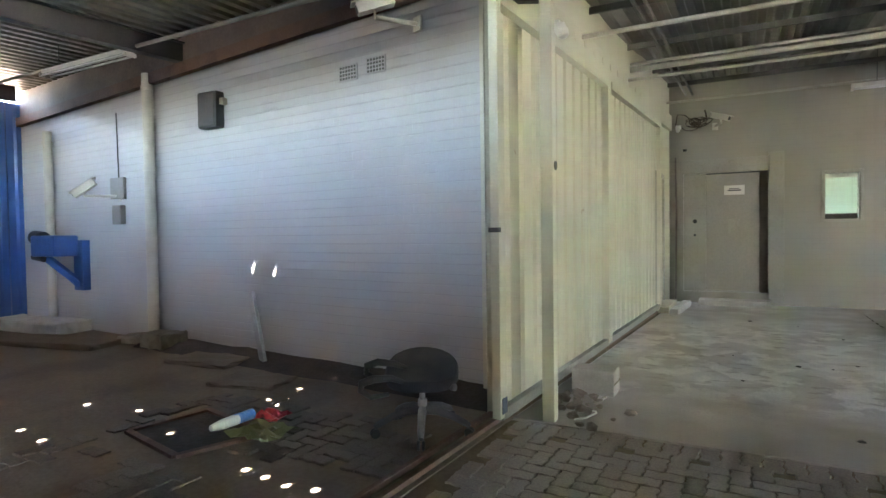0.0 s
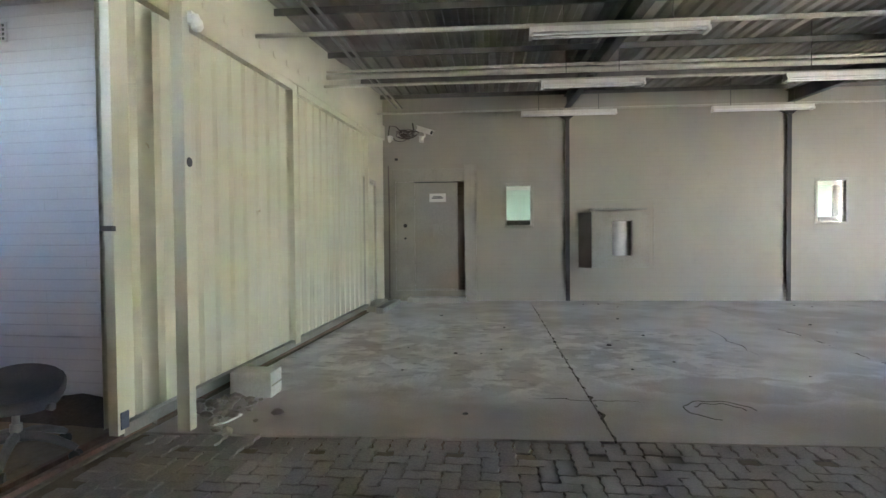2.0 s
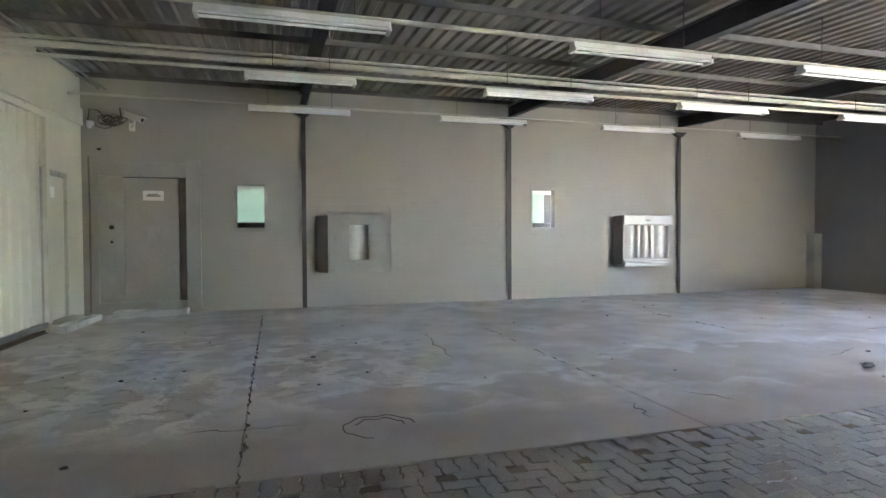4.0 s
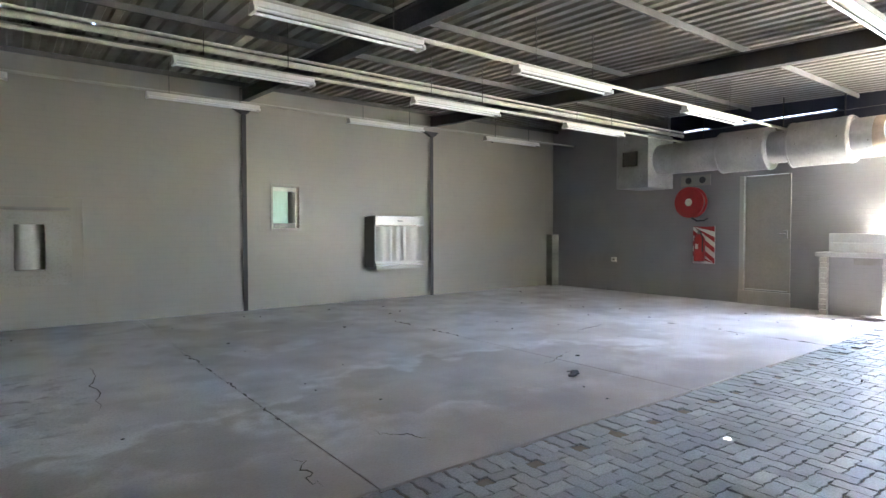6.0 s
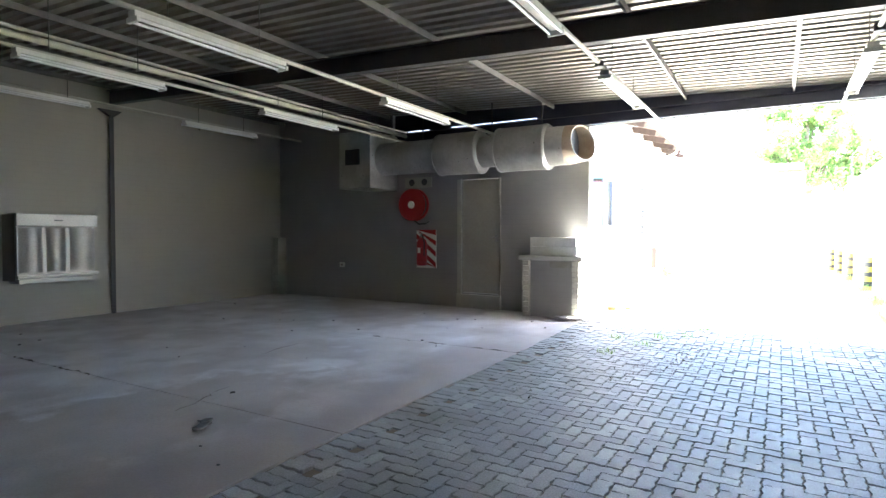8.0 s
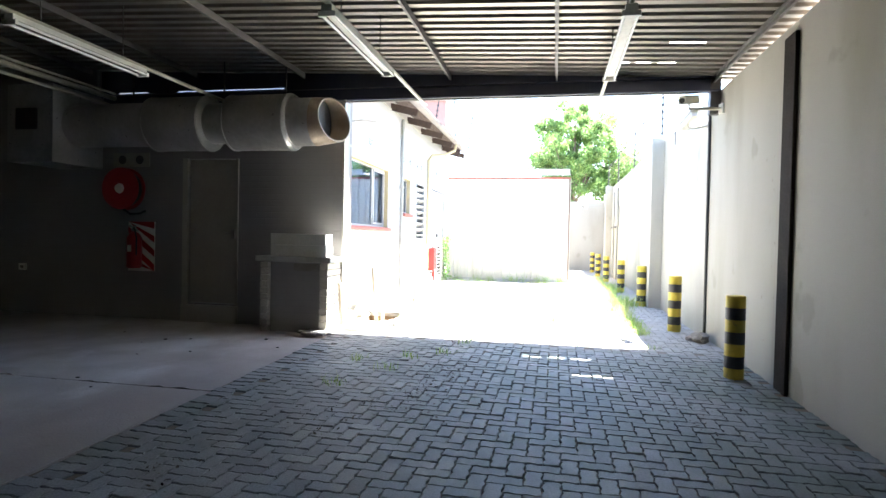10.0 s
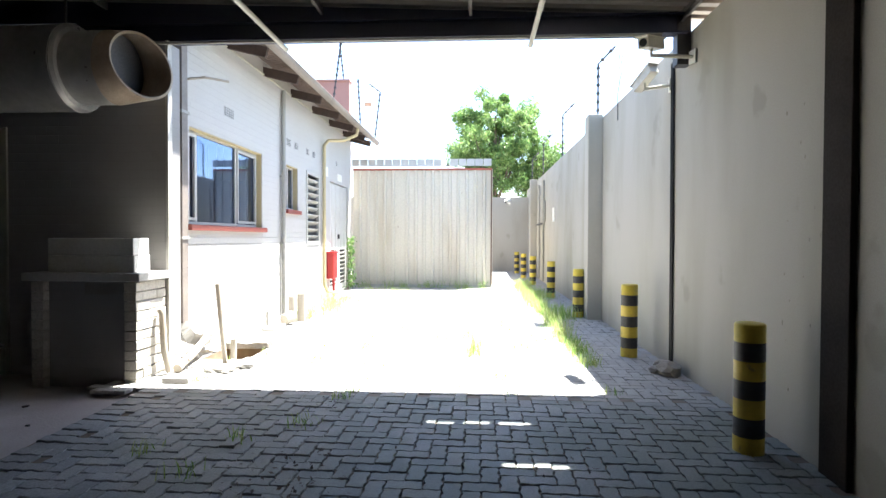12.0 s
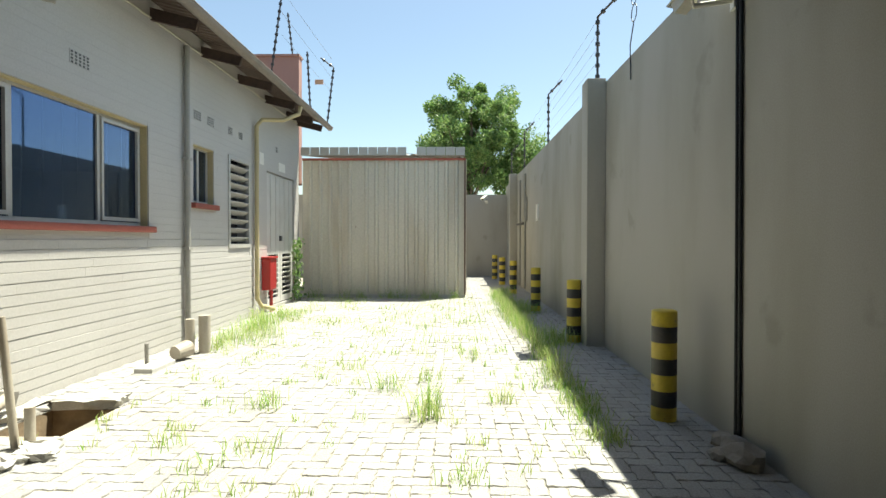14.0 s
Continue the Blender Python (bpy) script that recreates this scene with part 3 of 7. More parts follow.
# ---------------------------------------------------------------- roof
SPOTS = [(-5.48, 3.81), (-3.30, 3.48), (-3.28, 3.13), (-3.09, 3.04), (-4.02, 2.50), (-4.61, 2.42), (-4.28, 1.87), (-4.06, 1.83),
         (-3.38, 2.25), (-2.49, 2.08), (-2.32, 2.06), (-2.20, 2.03), (-2.02, 2.06), (-7.55, 4.10), (1.95, 9.75), (2.75, 9.75), (6.7, 2.77)]
HOLES = []
for sx, sy in SPOTS:
    h = roof_z(sy)
    HOLES.append((sx + 0.8 / 3.15 * h, sy - 0.87 / 3.15 * h, 0.024))
for sx, sy in ((-4.90, 4.50), (-4.55, 4.46)):
    h = roof_z(sy - 0.95)
    HOLES.append((sx + 0.8 / 3.15 * h, sy - 0.87 / 3.15 * h, 0.017 if sx < -4.7 else 0.008))
for sx, sy, ln in ((12.57, 1.0, 0.2), (12.58, 0.74, 0.17), (12.6, 0.48, 0.2), (11.88, 0.4, 0.36)):
    h = roof_z(sy - 0.9)
    HOLES.append((sx + 0.8 / 3.15 * h, sy - 0.87 / 3.15 * h, ln))


def on_flat(x):
    """The middle of the nearest rib flat, where the sheet has rusted through."""
    k = round((x + 10.4) / 0.172 - 0.225)
    return -10.4 + (k + 0.225) * 0.172


HOLES = [(on_flat(a), b, c) for a, b, c in HOLES]


def roof_sheet(x0, x1, y0, y1):
    """Ribbed roofing with a few rusted holes through it."""
    bm = B()
    prof = rib_profile(x1 - x0, 0.172, 0.036, 0.45)
    for (ua, ha), (ub, hb) in zip(prof, prof[1:]):
        xa, xb = x0 + ua, x0 + ub
        here = [h_ for h_ in HOLES if xa + 0.02 < h_[0] < xb - 0.02 and xb - xa > 0.05]
        marks = sorted({xa, xb, *[h_[0] - (0.0085 if h_[2] < 0.1 else 0.02) for h_ in here], *[h_[0] + (0.0085 if h_[2] < 0.1 else 0.02) for h_ in here]})
        for ma, mb in zip(marks, marks[1:]):
            pa, pb = ha + (hb - ha) * (ma - xa) / (xb - xa), ha + (hb - ha) * (mb - xa) / (xb - xa)
            cuts = sorted((hy - ln / 2, hy + ln / 2) for hx, hy, ln in here if ma < hx < mb)
            start = y0
            for ca, cb in cuts + [(y1, y1)]:
                ca, cb = max(ca, start), max(cb, start)
                if ca > start:
                    bm.faces.new([bm.verts.new((xx, yy, roof_z(yy) + hh)) for xx, yy, hh in ((ma, start, pa), (mb, start, pb), (mb, ca, pb), (ma, ca, pa))])
                start = max(cb, start)
    return bm


bm = roof_sheet(-10.4, 14.1, -1.75, 11.2)
solid("ceiling", bm, M["roof"], "underside of ribbed galvanised roof sheeting", "roof", kind="structure")

BEAM_X = [-9.4, -5.75, -1.75, 2.2, 6.1, 10.03]


def roof_beam(x, y0, y1):
    t = thing("roof_beam", "dark painted steel roof beam spanning the shed", "beam", (x, y0, roof_z(y0) - 0.08), group="roof beams", kind="structure")
    bm = B()
    za, zb = roof_z(y0), roof_z(y1)
    d = Vector((0, y1 - y0, zb - za))
    o = Vector((x, y0, za))
    bar(bm, o + Vector((0, 0, -0.30)), o + d + Vector((0, 0, -0.30)), 0.11, 0.012)
    part("bottom_flange", bm, M["steel_dark"], t)
    bm = B()
    bar(bm, o + Vector((0, 0, -0.085)), o + d + Vector((0, 0, -0.085)), 0.11, 0.012)
    part("top_flange", bm, M["steel_dark"], t)
    bm = B()
    bar(bm, o + Vector((0, 0, -0.192)), o + d + Vector((0, 0, -0.192)), 0.012, 0.202)
    part("web", bm, M["steel_dark"], t)


for x in BEAM_X:
    roof_beam(x, -1.15, 10.74 if x > 0 else 4.3)
end_beam = thing("end_beam", "dark blue-black steel beam along the open roof edge", "beam", (13.98, 3.6, 3.17), kind="structure")
bm = B()
box(bm, 13.87, 14.0, -1.15, 7.6, 3.17, 3.185)
part("bottom_flange", bm, M["beam_navy"], end_beam)
bm = B()
box(bm, 13.93, 13.945, -1.15, 7.6, 3.185, 3.335)
part("web", bm, M["beam_navy"], end_beam)
bm = B()
box(bm, 13.87, 14.0, -1.15, 7.6, 3.335, 3.35)
part("top_flange", bm, M["beam_navy"], end_beam)
for ya, yb, low in ((-1.15, 4.6, 3.352), (4.6, 6.3, 3.385), (6.3, 6.8, 3.352), (6.8, 7.3, 3.385), (7.3, 7.6, 3.352)):
    bm = B()
    v = [bm.verts.new((13.94, y, z)) for y, z in ((ya, low), (yb, low), (yb, roof_z(yb) - 0.002), (ya, roof_z(ya) - 0.002))]
    w = [bm.verts.new(q.co + Vector((0.012, 0, 0))) for q in v]
    bm.faces.new(v)
    bm.faces.new(w)
    for k in range(4):
        bm.faces.new((v[k], v[(k + 1) % 4], w[(k + 1) % 4], w[k]))
    part("closing_plate", bm, M["beam_navy"], end_beam)
for y in (-1.1, 0.8, 2.2, 4.3, 6.0, 7.7, 9.3, 10.6):
    t = thing("purlin", "thin grey steel roof purlin under the sheeting", "purlin", (0, y, roof_z(y) - 0.07), group="purlins", kind="structure")
    bm = B()
    x0 = -9.6 if y < 4 else -1.5
    z = roof_z(y)
    box(bm, x0, 14.0, y - 0.02, y + 0.008, z - 0.075, z - 0.072)
    box(bm, x0, 14.0, y - 0.02, y - 0.017, z - 0.072, z - 0.004)
    box(bm, x0, 14.0, y - 0.017, y + 0.02, z - 0.007, z - 0.004)
    part("channel", bm, M["purlin"], t)

# posts set in the back wall
for x in (2.2, 6.1, 10.03):
    t = thing("wall_post", "slim dark steel post against the beige wall", "post", (x, 10.72, 0), group="wall posts", kind="structure")
    bm = B()
    box(bm, x - 0.038, x + 0.038, 10.70, 10.712, 0, 3.36)
    box(bm, x - 0.006, x + 0.006, 10.712, 10.748, 0, 3.36)
    part("shaft", bm, M["steel_dark"], t)
    bm = B()
    v = [bm.verts.new(p) for p in ((x - 0.22, 10.66, 3.44), (x + 0.16, 10.66, 3.44), (x + 0.04, 10.66, 3.34), (x - 0.04, 10.66, 3.34))]
    w = [bm.verts.new(p.co + Vector((0, 0.08, 0))) for p in v]
    bm.faces.new(v)
    bm.faces.new(w)
    for k in range(4):
        bm.faces.new((v[k], v[(k + 1) % 4], w[(k + 1) % 4], w[k]))
    part("bracket", bm, M["steel_dark"], t)

# ---------------------------------------------------------------- room behind the back wall
bm = B()
# unseen far openings, added so sky light reaches the blinds
wall_cells(bm, "x", 13.6, 0.1, -1.3, 14.0, 0, 3.2, [(2.6, 5.2, 0.9, 2.4), (8.6, 11.6, 0.9, 2.4)])
box(bm, -1.4, -1.3, 10.98, 13.7, 0, 3.2)
box(bm, 14.0, 14.08, 10.98, 13.7, 0, 3.2)
solid("wall_inner_rooms", bm, M["room"], "plain walls of the rooms behind", "wall", kind="structure")
bm = B()
box(bm, -1.4, 14.08, 10.98, 13.7, 3.2, 3.25)
solid("ceiling_inner_rooms", bm, M["room"], "plain ceiling of the rooms behind", "ceiling", kind="structure")


def shed_window(k, x0, x1, z0, z1, cover=1.0):
    t = thing(f"window_{k}", "small steel window with pale green blind behind dusty glass", "window", ((x0 + x1) / 2, 10.75, z0), kind="structure")
    bm = B()
    for a, b, c, d in ((x0, x0 + 0.045, z0, z1), (x1 - 0.045, x1, z0, z1), (x0 + 0.045, x1 - 0.045, z1 - 0.05, z1), (x0 + 0.045, x1 - 0.045, z0, z0 + 0.045)):
        box(bm, a, b, 10.735, 10.84, c, d, 0.004)
    part("window_frame", bm, M["frame_grey"], t)
    bm = B()
    box(bm, x0 + 0.045, x1 - 0.045, 10.80, 10.806, z0 + 0.045, z1 - 0.05)
    g = part("pane", bm, M["glass"], t)
    g.visible_shadow = False
    # dark gap under the blind, put in as a dark box
    part("inner_shelf", box(B(), x0 + 0.05, x1 - 0.05, 10.90, 10.98, z0 + 0.04, z0 + 0.13), M["steel_dark"], t, "dark strip standing for the dark gap under the blind")
    low = z0 + 0.14
    part("pelmet", box(B(), x0 + 0.05, x1 - 0.05, 10.88, 10.90, z1 - 0.12, z1 - 0.05), M["paper"], t, "white strip above the blind")
    if cover < 1.0:
        # unlit part of the room, put in as a dark panel
        part("inner_curtain", box(B(), x0 + 0.05 + (x1 - x0 - 0.1) * cover, x1 - 0.046, 10.90, 10.93, z0 + 0.14, z1 - 0.12), M["steel_dark"], t, "dark strip standing for the unlit room beside the blind")
    n = 7
    w = (x1 - x0 - 0.1) * cover / n
    for i in range(n):
        bm = B()
        xa = x0 + 0.05 + i * w
        bar(bm, (xa + w / 2, 10.93 + 0.01 * (i % 2), low), (xa + w / 2, 10.93 + 0.01 * (i % 2), z1 - 0.02), w * 0.98, 0.003, (0.15, 1, 0))
        part("slat", bm, M["blind"], t)


shed_window(1, *WIN[0])
shed_window(2, *WIN[1], cover=0.72)

# ---------------------------------------------------------------- double door in the back wall
door = thing("door_1", "beige-grey steel double door with a white notice, slightly recessed", "door", (-0.28, 10.75, 0), kind="structure")
bm = B()
box(bm, -1.06, -1.0, 10.70, 10.9, 0.12, 2.48, 0.004)
box(bm, 0.30, 0.52, 10.66, 10.9, 0.12, 2.54, 0.006)
box(bm, -1.0, 0.30, 10.68, 10.9, 2.24, 2.48, 0.004)
box(bm, -1.06, 0.52, 10.70, 10.95, 0.0, 0.20)
part("door_frame", bm, M["frame_grey"], door)
bm = B()
box(bm, -1.0, -0.64, 10.74, 10.78, 0.2, 2.24, 0.004)
leaf = part("narrow_leaf", bm, M["frame_grey"], door)
bm = B()
box(bm, -0.635, 0.17, 10.76, 10.80, 0.215, 2.225, 0.004)
leaf2 = part("main_leaf", bm, M["door_grey"], door)
bm = B()
box(bm, -0.63, 0.17, 10.735, 10.759, 0.2, 0.225)
part("kick_strip", bm, M["stainless"], leaf2, "bright metal threshold strip")
bm = B()
# the gap's darkness is a brown filler box
box(bm, 0.17, 0.30, 10.785, 10.9, 0.2, 2.24)
# unseen backing added to stop light leaking round the door
box(bm, -1.2, 0.6, 10.985, 11.0, 0.0, 2.6)
part("reveal", bm, M["door_gap"], door, "brown filler in the gap beside the leaf, with unseen backing")
bm = B()
box(bm, -0.36, -0.05, 10.752, 10.759, 1.86, 2.02)
note = part("notice", bm, M["paper"], leaf2, "white paper notice with faded lines")
bm = B()
box(bm, -0.31, -0.10, 10.7485, 10.7515, 1.925, 1.945)
box(bm, -0.29, -0.13, 10.7485, 10.7515, 1.955, 1.97)
part("print", bm, M["ink"], note, "faded printed lines")
bm = B()
box(bm, -0.3, -0.12, 10.755, 10.7595, 1.2, 1.45)
part("plate", bm, M["frame_grey"], leaf2, "paler rubbed patch plate")
# shadow line over the leaf, made as a thin dark strip
part("head_gap", box(B(), -0.64, 0.18, 10.731, 10.745, 2.222, 2.245), M["steel_dark"], door, "dark strip painted for the shadow line over the leaf")
for zz, r in ((1.42, 0.035), (1.18, 0.022)):
    bm = B()
    lathe(bm, (-0.82, 10.742, zz), (0, -1, 0), [(0, r), (0.02, r), (0.03, r * 0.7), (0.032, 0)], 16)
    part("lock", bm, M["plastic_black"], leaf, "dark round lock", True)
bm = B()
box(bm, -0.74, 0.33, 10.36, 10.69, 0.0, 0.09, 0.012)
solid("door_step", bm, M["block"], "pale concrete step in front of the door", "step", (-0.2, 10.55, 0))
bm = B()
bar(bm, (-0.98, 8.95, 0.045), (-0.90, 10.2, 0.045), 0.12, 0.09)
solid("kerb_stone", bm, M["block"], "pale loose concrete kerb beside the side door", "kerb", (-0.95, 9.5, 0))

# side door in the west wall
sd = thing("door_2", "cream side door with a white notice beyond the gate", "door", (-1.3, 9.6, 0), kind="structure")
bm = B()
box(bm, -1.27, -1.24, 9.14, 9.2, 0.1, 2.2)
box(bm, -1.27, -1.24, 10.02, 10.08, 0.1, 2.2)
box(bm, -1.27, -1.24, 9.2, 10.02, 2.12, 2.2)
part("door_frame", bm, M["frame_grey"], sd)
bm = B()
box(bm, -1.33, -1.285, 9.2, 10.02, 0.1, 2.12, 0.003)
# unseen box behind the leaf, added against a light leak
box(bm, -2.2, -1.75, 8.9, 10.5, 0.0, 2.4)
sl = part("leaf", bm, M["gate"], sd)
bm = B()
box(bm, -1.284, -1.28, 9.45, 9.7, 1.82, 1.97)
part("notice", bm, M["paper"], sl, "white notice")
bm = B()
box(bm, -1.40, -1.06, 9.1, 10.15, 0.0, 0.1, 0.01)
part("step", bm, M["gate"], sd, "cream painted step")

# ---------------------------------------------------------------- sliding gate
gate = thing("sliding_gate", "cream painted ribbed steel sliding gate standing open on its rail", "gate", (-1.47, 3.17, 0))
GX, G0, G1 = -1.47, 3.17, 9.25


def gtop(y):
    return 2.80 + 0.022 * (y - 3.2)


for y, w in ((G0 + 0.03, 0.06), (6.02, 0.13), (G1 - 0.05, 0.1)):
    bm = B()
    box(bm, GX + 0.015, GX + 0.075, y - w / 2, y + w / 2, 0.09, gtop(y), 0.004)
    part("stile", bm, M["gate"], gate)
bm = B()
bar(bm, (GX + 0.045, G0 + 0.065, gtop(G0) - 0.04), (GX + 0.045, 5.94, gtop(6) - 0.04), 0.07, 0.08)
part("top_rail", bm, M["gate"], gate)
bm = B()
bar(bm, (GX + 0.045, 6.1, gtop(6) - 0.04), (GX + 0.045, G1 - 0.11, gtop(G1) - 0.04), 0.07, 0.08)
part("top_rail", bm, M["gate"], gate)
bm = B()
bar(bm, (GX + 0.04, G0 + 0.065, 0.10), (GX + 0.04, G1 - 0.11, 0.10), 0.05, 0.07)
part("bottom_rail", bm, M["steel_grey"], gate, "rust-stained bottom rail")
for a, b in ((G0 + 0.02, 6.0), (6.0, G1 - 0.05)):
    bm = B()
    sheet(bm, (GX - 0.03, a, 0.12), (0, 1, 0), (0, 0, 1), (1, 0, 0), b - a, gtop(a) - 0.13, 0.25, 0.042, flat=0.08)
    part("ribbed_sheet", bm, M["gate"], gate)
for y in (4.2, 8.3):
    bm = B()
    lathe(bm, (GX - 0.015, y, 0.07), (1, 0, 0), [(0, 0.0), (0, 0.055), (0.02, 0.05), (0.04, 0.055), (0.04, 0)], 18)
    part("wheel", bm, M["rust"], gate, "small rusty track wheel", True)
part("tag", box(B(), GX + 0.0755, GX + 0.081, 3.19, 3.26, 0.12, 0.22), M["tag_blue"], gate, "small dull blue plate")
part("latch", box(B(), GX + 0.02, GX + 0.09, 3.13, 3.168, 1.28, 1.31), M["steel_dark"], gate, "dark latch bar")
gate.rotation_euler = (0, 0, radians(-SKEW))

band = thing("gate_lintel", "cream painted steel lintel above the gate", "lintel", (-1.55, 3.9, 2.85), kind="structure")
bm = B()
bar(bm, (-1.46, 3.6, 2.97), (-1.22, 10.7, 3.16), 0.06, 0.26)
part("plate", bm, M["gate"], band)
for i in range(12):
    y = 4.3 + i * 0.33
    bm = B()
    x = -1.46 + (y - 3.6) * 0.0338 + 0.031
    box(bm, x, x + 0.006, y - 0.035, y + 0.035, 2.96 + 0.027 * (y - 3.6), 3.02 + 0.027 * (y - 3.6))
    part("lug", bm, M["gate"], band)

track = thing("gate_track", "rusty steel ground rail for the sliding gate", "rail", (-1.5, 2.5, 0))
for dx, m in ((-0.05, M["rust"]), (0.045, M["rust"])):
    bm = B()
    bar(bm, (-1.68 + dx, 0.5, 0.015), (-1.27 + dx, 9.4, 0.015), 0.035, 0.04)
    part("rail", bm, m, track)
bm = B()
bar(bm, (-1.68, 0.5, 0.002), (-1.27, 9.4, 0.002), 0.2, 0.008)
part("bed", bm, M["dirt"], track, "dirty mortar bed")

post = thing("guide_post", "cream steel guide post standing before the gate", "post", (-1.2, 3.62, 0))
bm = B()
box(bm, -1.24, -1.155, 3.52, 3.605, 0, roof_z(3.6) - 0.08, 0.006)
part("shaft", bm, M["gate"], post)
bm = B()
lathe(bm, (-1.149, 3.56, 1.72), (1, 0, 0), [(0, 0.0), (0, 0.03), (0.006, 0.03), (0.006, 0)], 14)
part("bolt_hole", bm, M["plastic_black"], post, "dark round hole")
bm = B()
bar(bm, (-1.2, 3.62, 2.85), (-1.44, 3.5, 2.85), 0.05, 0.05)
part("guide_arm", bm, M["steel_dark"], post)
lampb = thing("bulkhead_lamp", "small white round lamp fixed on the post", "lamp", (-1.12, 3.6, 2.55))
bm = B()
lathe(bm, (-1.12, 3.60, 2.66), (0.25, 0.1, -1), [(0, 0.0), (0, 0.03), (0.03, 0.033), (0.045, 0.042), (0.085, 0.038), (0.1, 0.02), (0.105, 0)], 18)
part("shade", bm, M["white_paint"], lampb, smooth=True)
bm = B()
box(bm, -1.15, -1.12, 3.57, 3.62, 2.6, 2.68)
part("base", bm, M["white_paint"], lampb)

blk = thing("concrete_block", "pale concrete block on the floor beside the gate", "block", (-1.05, 4.4, 0))
bm = B()
box(bm, -1.25, -0.92, 4.28, 4.50, 0.0, 0.195, 0.012)
part("block_body", bm, M["block"], blk)
bm = B()
box(bm, -0.919, -0.912, 4.29, 4.49, 0.09, 0.10)
part("groove", bm, M["rubble"], blk, "dark joint line")
rub = B()
rnd = random.Random(4)
for i in range(46):
    r = rnd.uniform(0.012, 0.05)
    x, y = -1.15 + rnd.gauss(0, 0.17), 3.98 + rnd.gauss(0, 0.22)
    res = bmesh.ops.create_icosphere(rub, subdivisions=1, radius=r)
    for v in res["verts"]:
        v.co = Vector((x, y, r * 0.45)) + Vector((v.co.x * rnd.uniform(0.7, 1.5), v.co.y * rnd.uniform(0.7, 1.4), v.co.z * rnd.uniform(0.5, 0.9)))
solid("rubble", rub, M["rubble"], "small heap of broken mortar and soil by the post", "rubble", (-1.15, 3.98, 0), kind="stuff")
wire = B()
rod(wire, [(-1.05, 3.62, 0.01), (-0.98, 3.66, 0.02), (-0.93, 3.74, 0.035), (-0.95, 3.82, 0.02), (-1.02, 3.86, 0.01)], 0.006, 6)
solid("wire_offcut", wire, M["white_paint"], "short curl of white cable on the ground", "wire", (-1, 3.75, 0))


# ---------------------------------------------------------------- ceiling lamps and pipes
def batten(x0, x1, y, z):
    t = thing("fluorescent_lamp", "unlit white twin-tube fluorescent batten under the roof", "lamp", ((x0 + x1) / 2, y, z), group="fluorescent lamps")
    bm = B()
    box(bm, x0, x1, y - 0.045, y + 0.045, z + 0.035, z + 0.085, 0.006)
    part("housing", bm, M["white_paint"], t)
    for s in (-0.05, 0.05):
        bm = B()
        rod(bm, [(x0 + 0.03, y + s, z + 0.015), (x1 - 0.03, y + s, z + 0.015)], 0.013, 10)
        part("tube", bm, M["tube"], t, smooth=True)
    for xa in (x0, x1 - 0.03):
        bm = B()
        box(bm, xa, xa + 0.03, y - 0.07, y + 0.07, z - 0.005, z + 0.036, 0.004)
        part("end_cap", bm, M["white_paint"], t)
    for xa in (x0 + 0.3, x1 - 0.3):
        part("hanger", rod(B(), [(xa, y, z + 0.08), (xa, y, roof_z(y) + 0.01)], 0.005, 6), M["purlin"], t)


for y, z, runs in ((5.2, 2.98, ((1.12, 2.66), (4.38, 5.92), (7.1, 8.64), (10.3, 11.86))),
                   (7.12, 3.02, ((1.40, 2.63), (4.24, 5.74), (7.12, 8.62), (10.08, 11.6))),
                   (10.0, 3.27, ((1.32, 2.93), (4.5, 6.12), (7.7, 9.3), (10.9, 12.5))),
                   (2.52, 2.98, ((4.6, 6.1), (7.55, 9.03), (10.5, 12.15))),
                   (0.25, 2.98, ((7.6, 9.2), (10.8, 12.6)))):
    for a, b in runs:
        batten(a, b, y, z)
batten(-7.5, -5.85, 3.72, 3.22)
batten(-3.6, -2.1, 3.3, 3.3)


def conduit(name, label, pts, r, m):
    t = B()
    rod(t, pts, r, 10)
    return solid(name, t, m, label, "pipe", pts[0], smooth=True)


conduit("conduit", "grey steel conduit carrying the lamp row", [(-1.4, 5.2, 3.085), (13.8, 5.2, 3.085)], 0.022, M["pipe_cream"])
conduit("conduit", "grey steel conduit carrying the lamp row", [(-1.3, 7.12, 3.115), (13.8, 7.12, 3.115)], 0.02, M["pipe_cream"])
conduit("conduit", "grey steel conduit along the back wall", [(-1.2, 10.05, 3.39), (13.8, 10.05, 3.39)], 0.02, M["pipe_cream"])
conduit("conduit", "grey steel conduit carrying the lamp row", [(2.0, 2.52, 3.085), (13.9, 2.52, 3.085)], 0.022, M["pipe_cream"])
conduit("conduit", "grey steel conduit carrying the lamp row", [(2.0, 0.25, 3.085), (13.9, 0.25, 3.085)], 0.022, M["pipe_cream"])
conduit("roof_pipe", "wide beige pipe under the roof", [(-1.3, 7.25, 3.265), (13.8, 7.25, 3.265)], 0.034, M["pipe_cream"])
conduit("roof_pipe", "wide beige pipe under the roof", [(-1.3, 7.25, 3.335), (13.8, 7.25, 3.335)], 0.018, M["pipe_cream"])
conduit("conduit", "grey conduit crossing along the gate wall", [(-0.95, 4.5, 3.35), (-0.95, 10.6, 3.6)], 0.018, M["steel_grey"])
conduit("conduit", "grey conduit crossing along the gate wall", [(-0.85, 4.5, 3.35), (-0.85, 10.6, 3.6)], 0.018, M["steel_grey"])
conduit("conduit", "thin grey conduit along the end beam", [(13.82, -0.9, 3.135), (13.82, 7.5, 3.135)], 0.014, M["steel_grey"])
conduit("conduit", "grey conduit under the west roof", [(-9.3, 3.72, 3.31), (-1.7, 3.72, 3.31)], 0.02, M["steel_grey"])
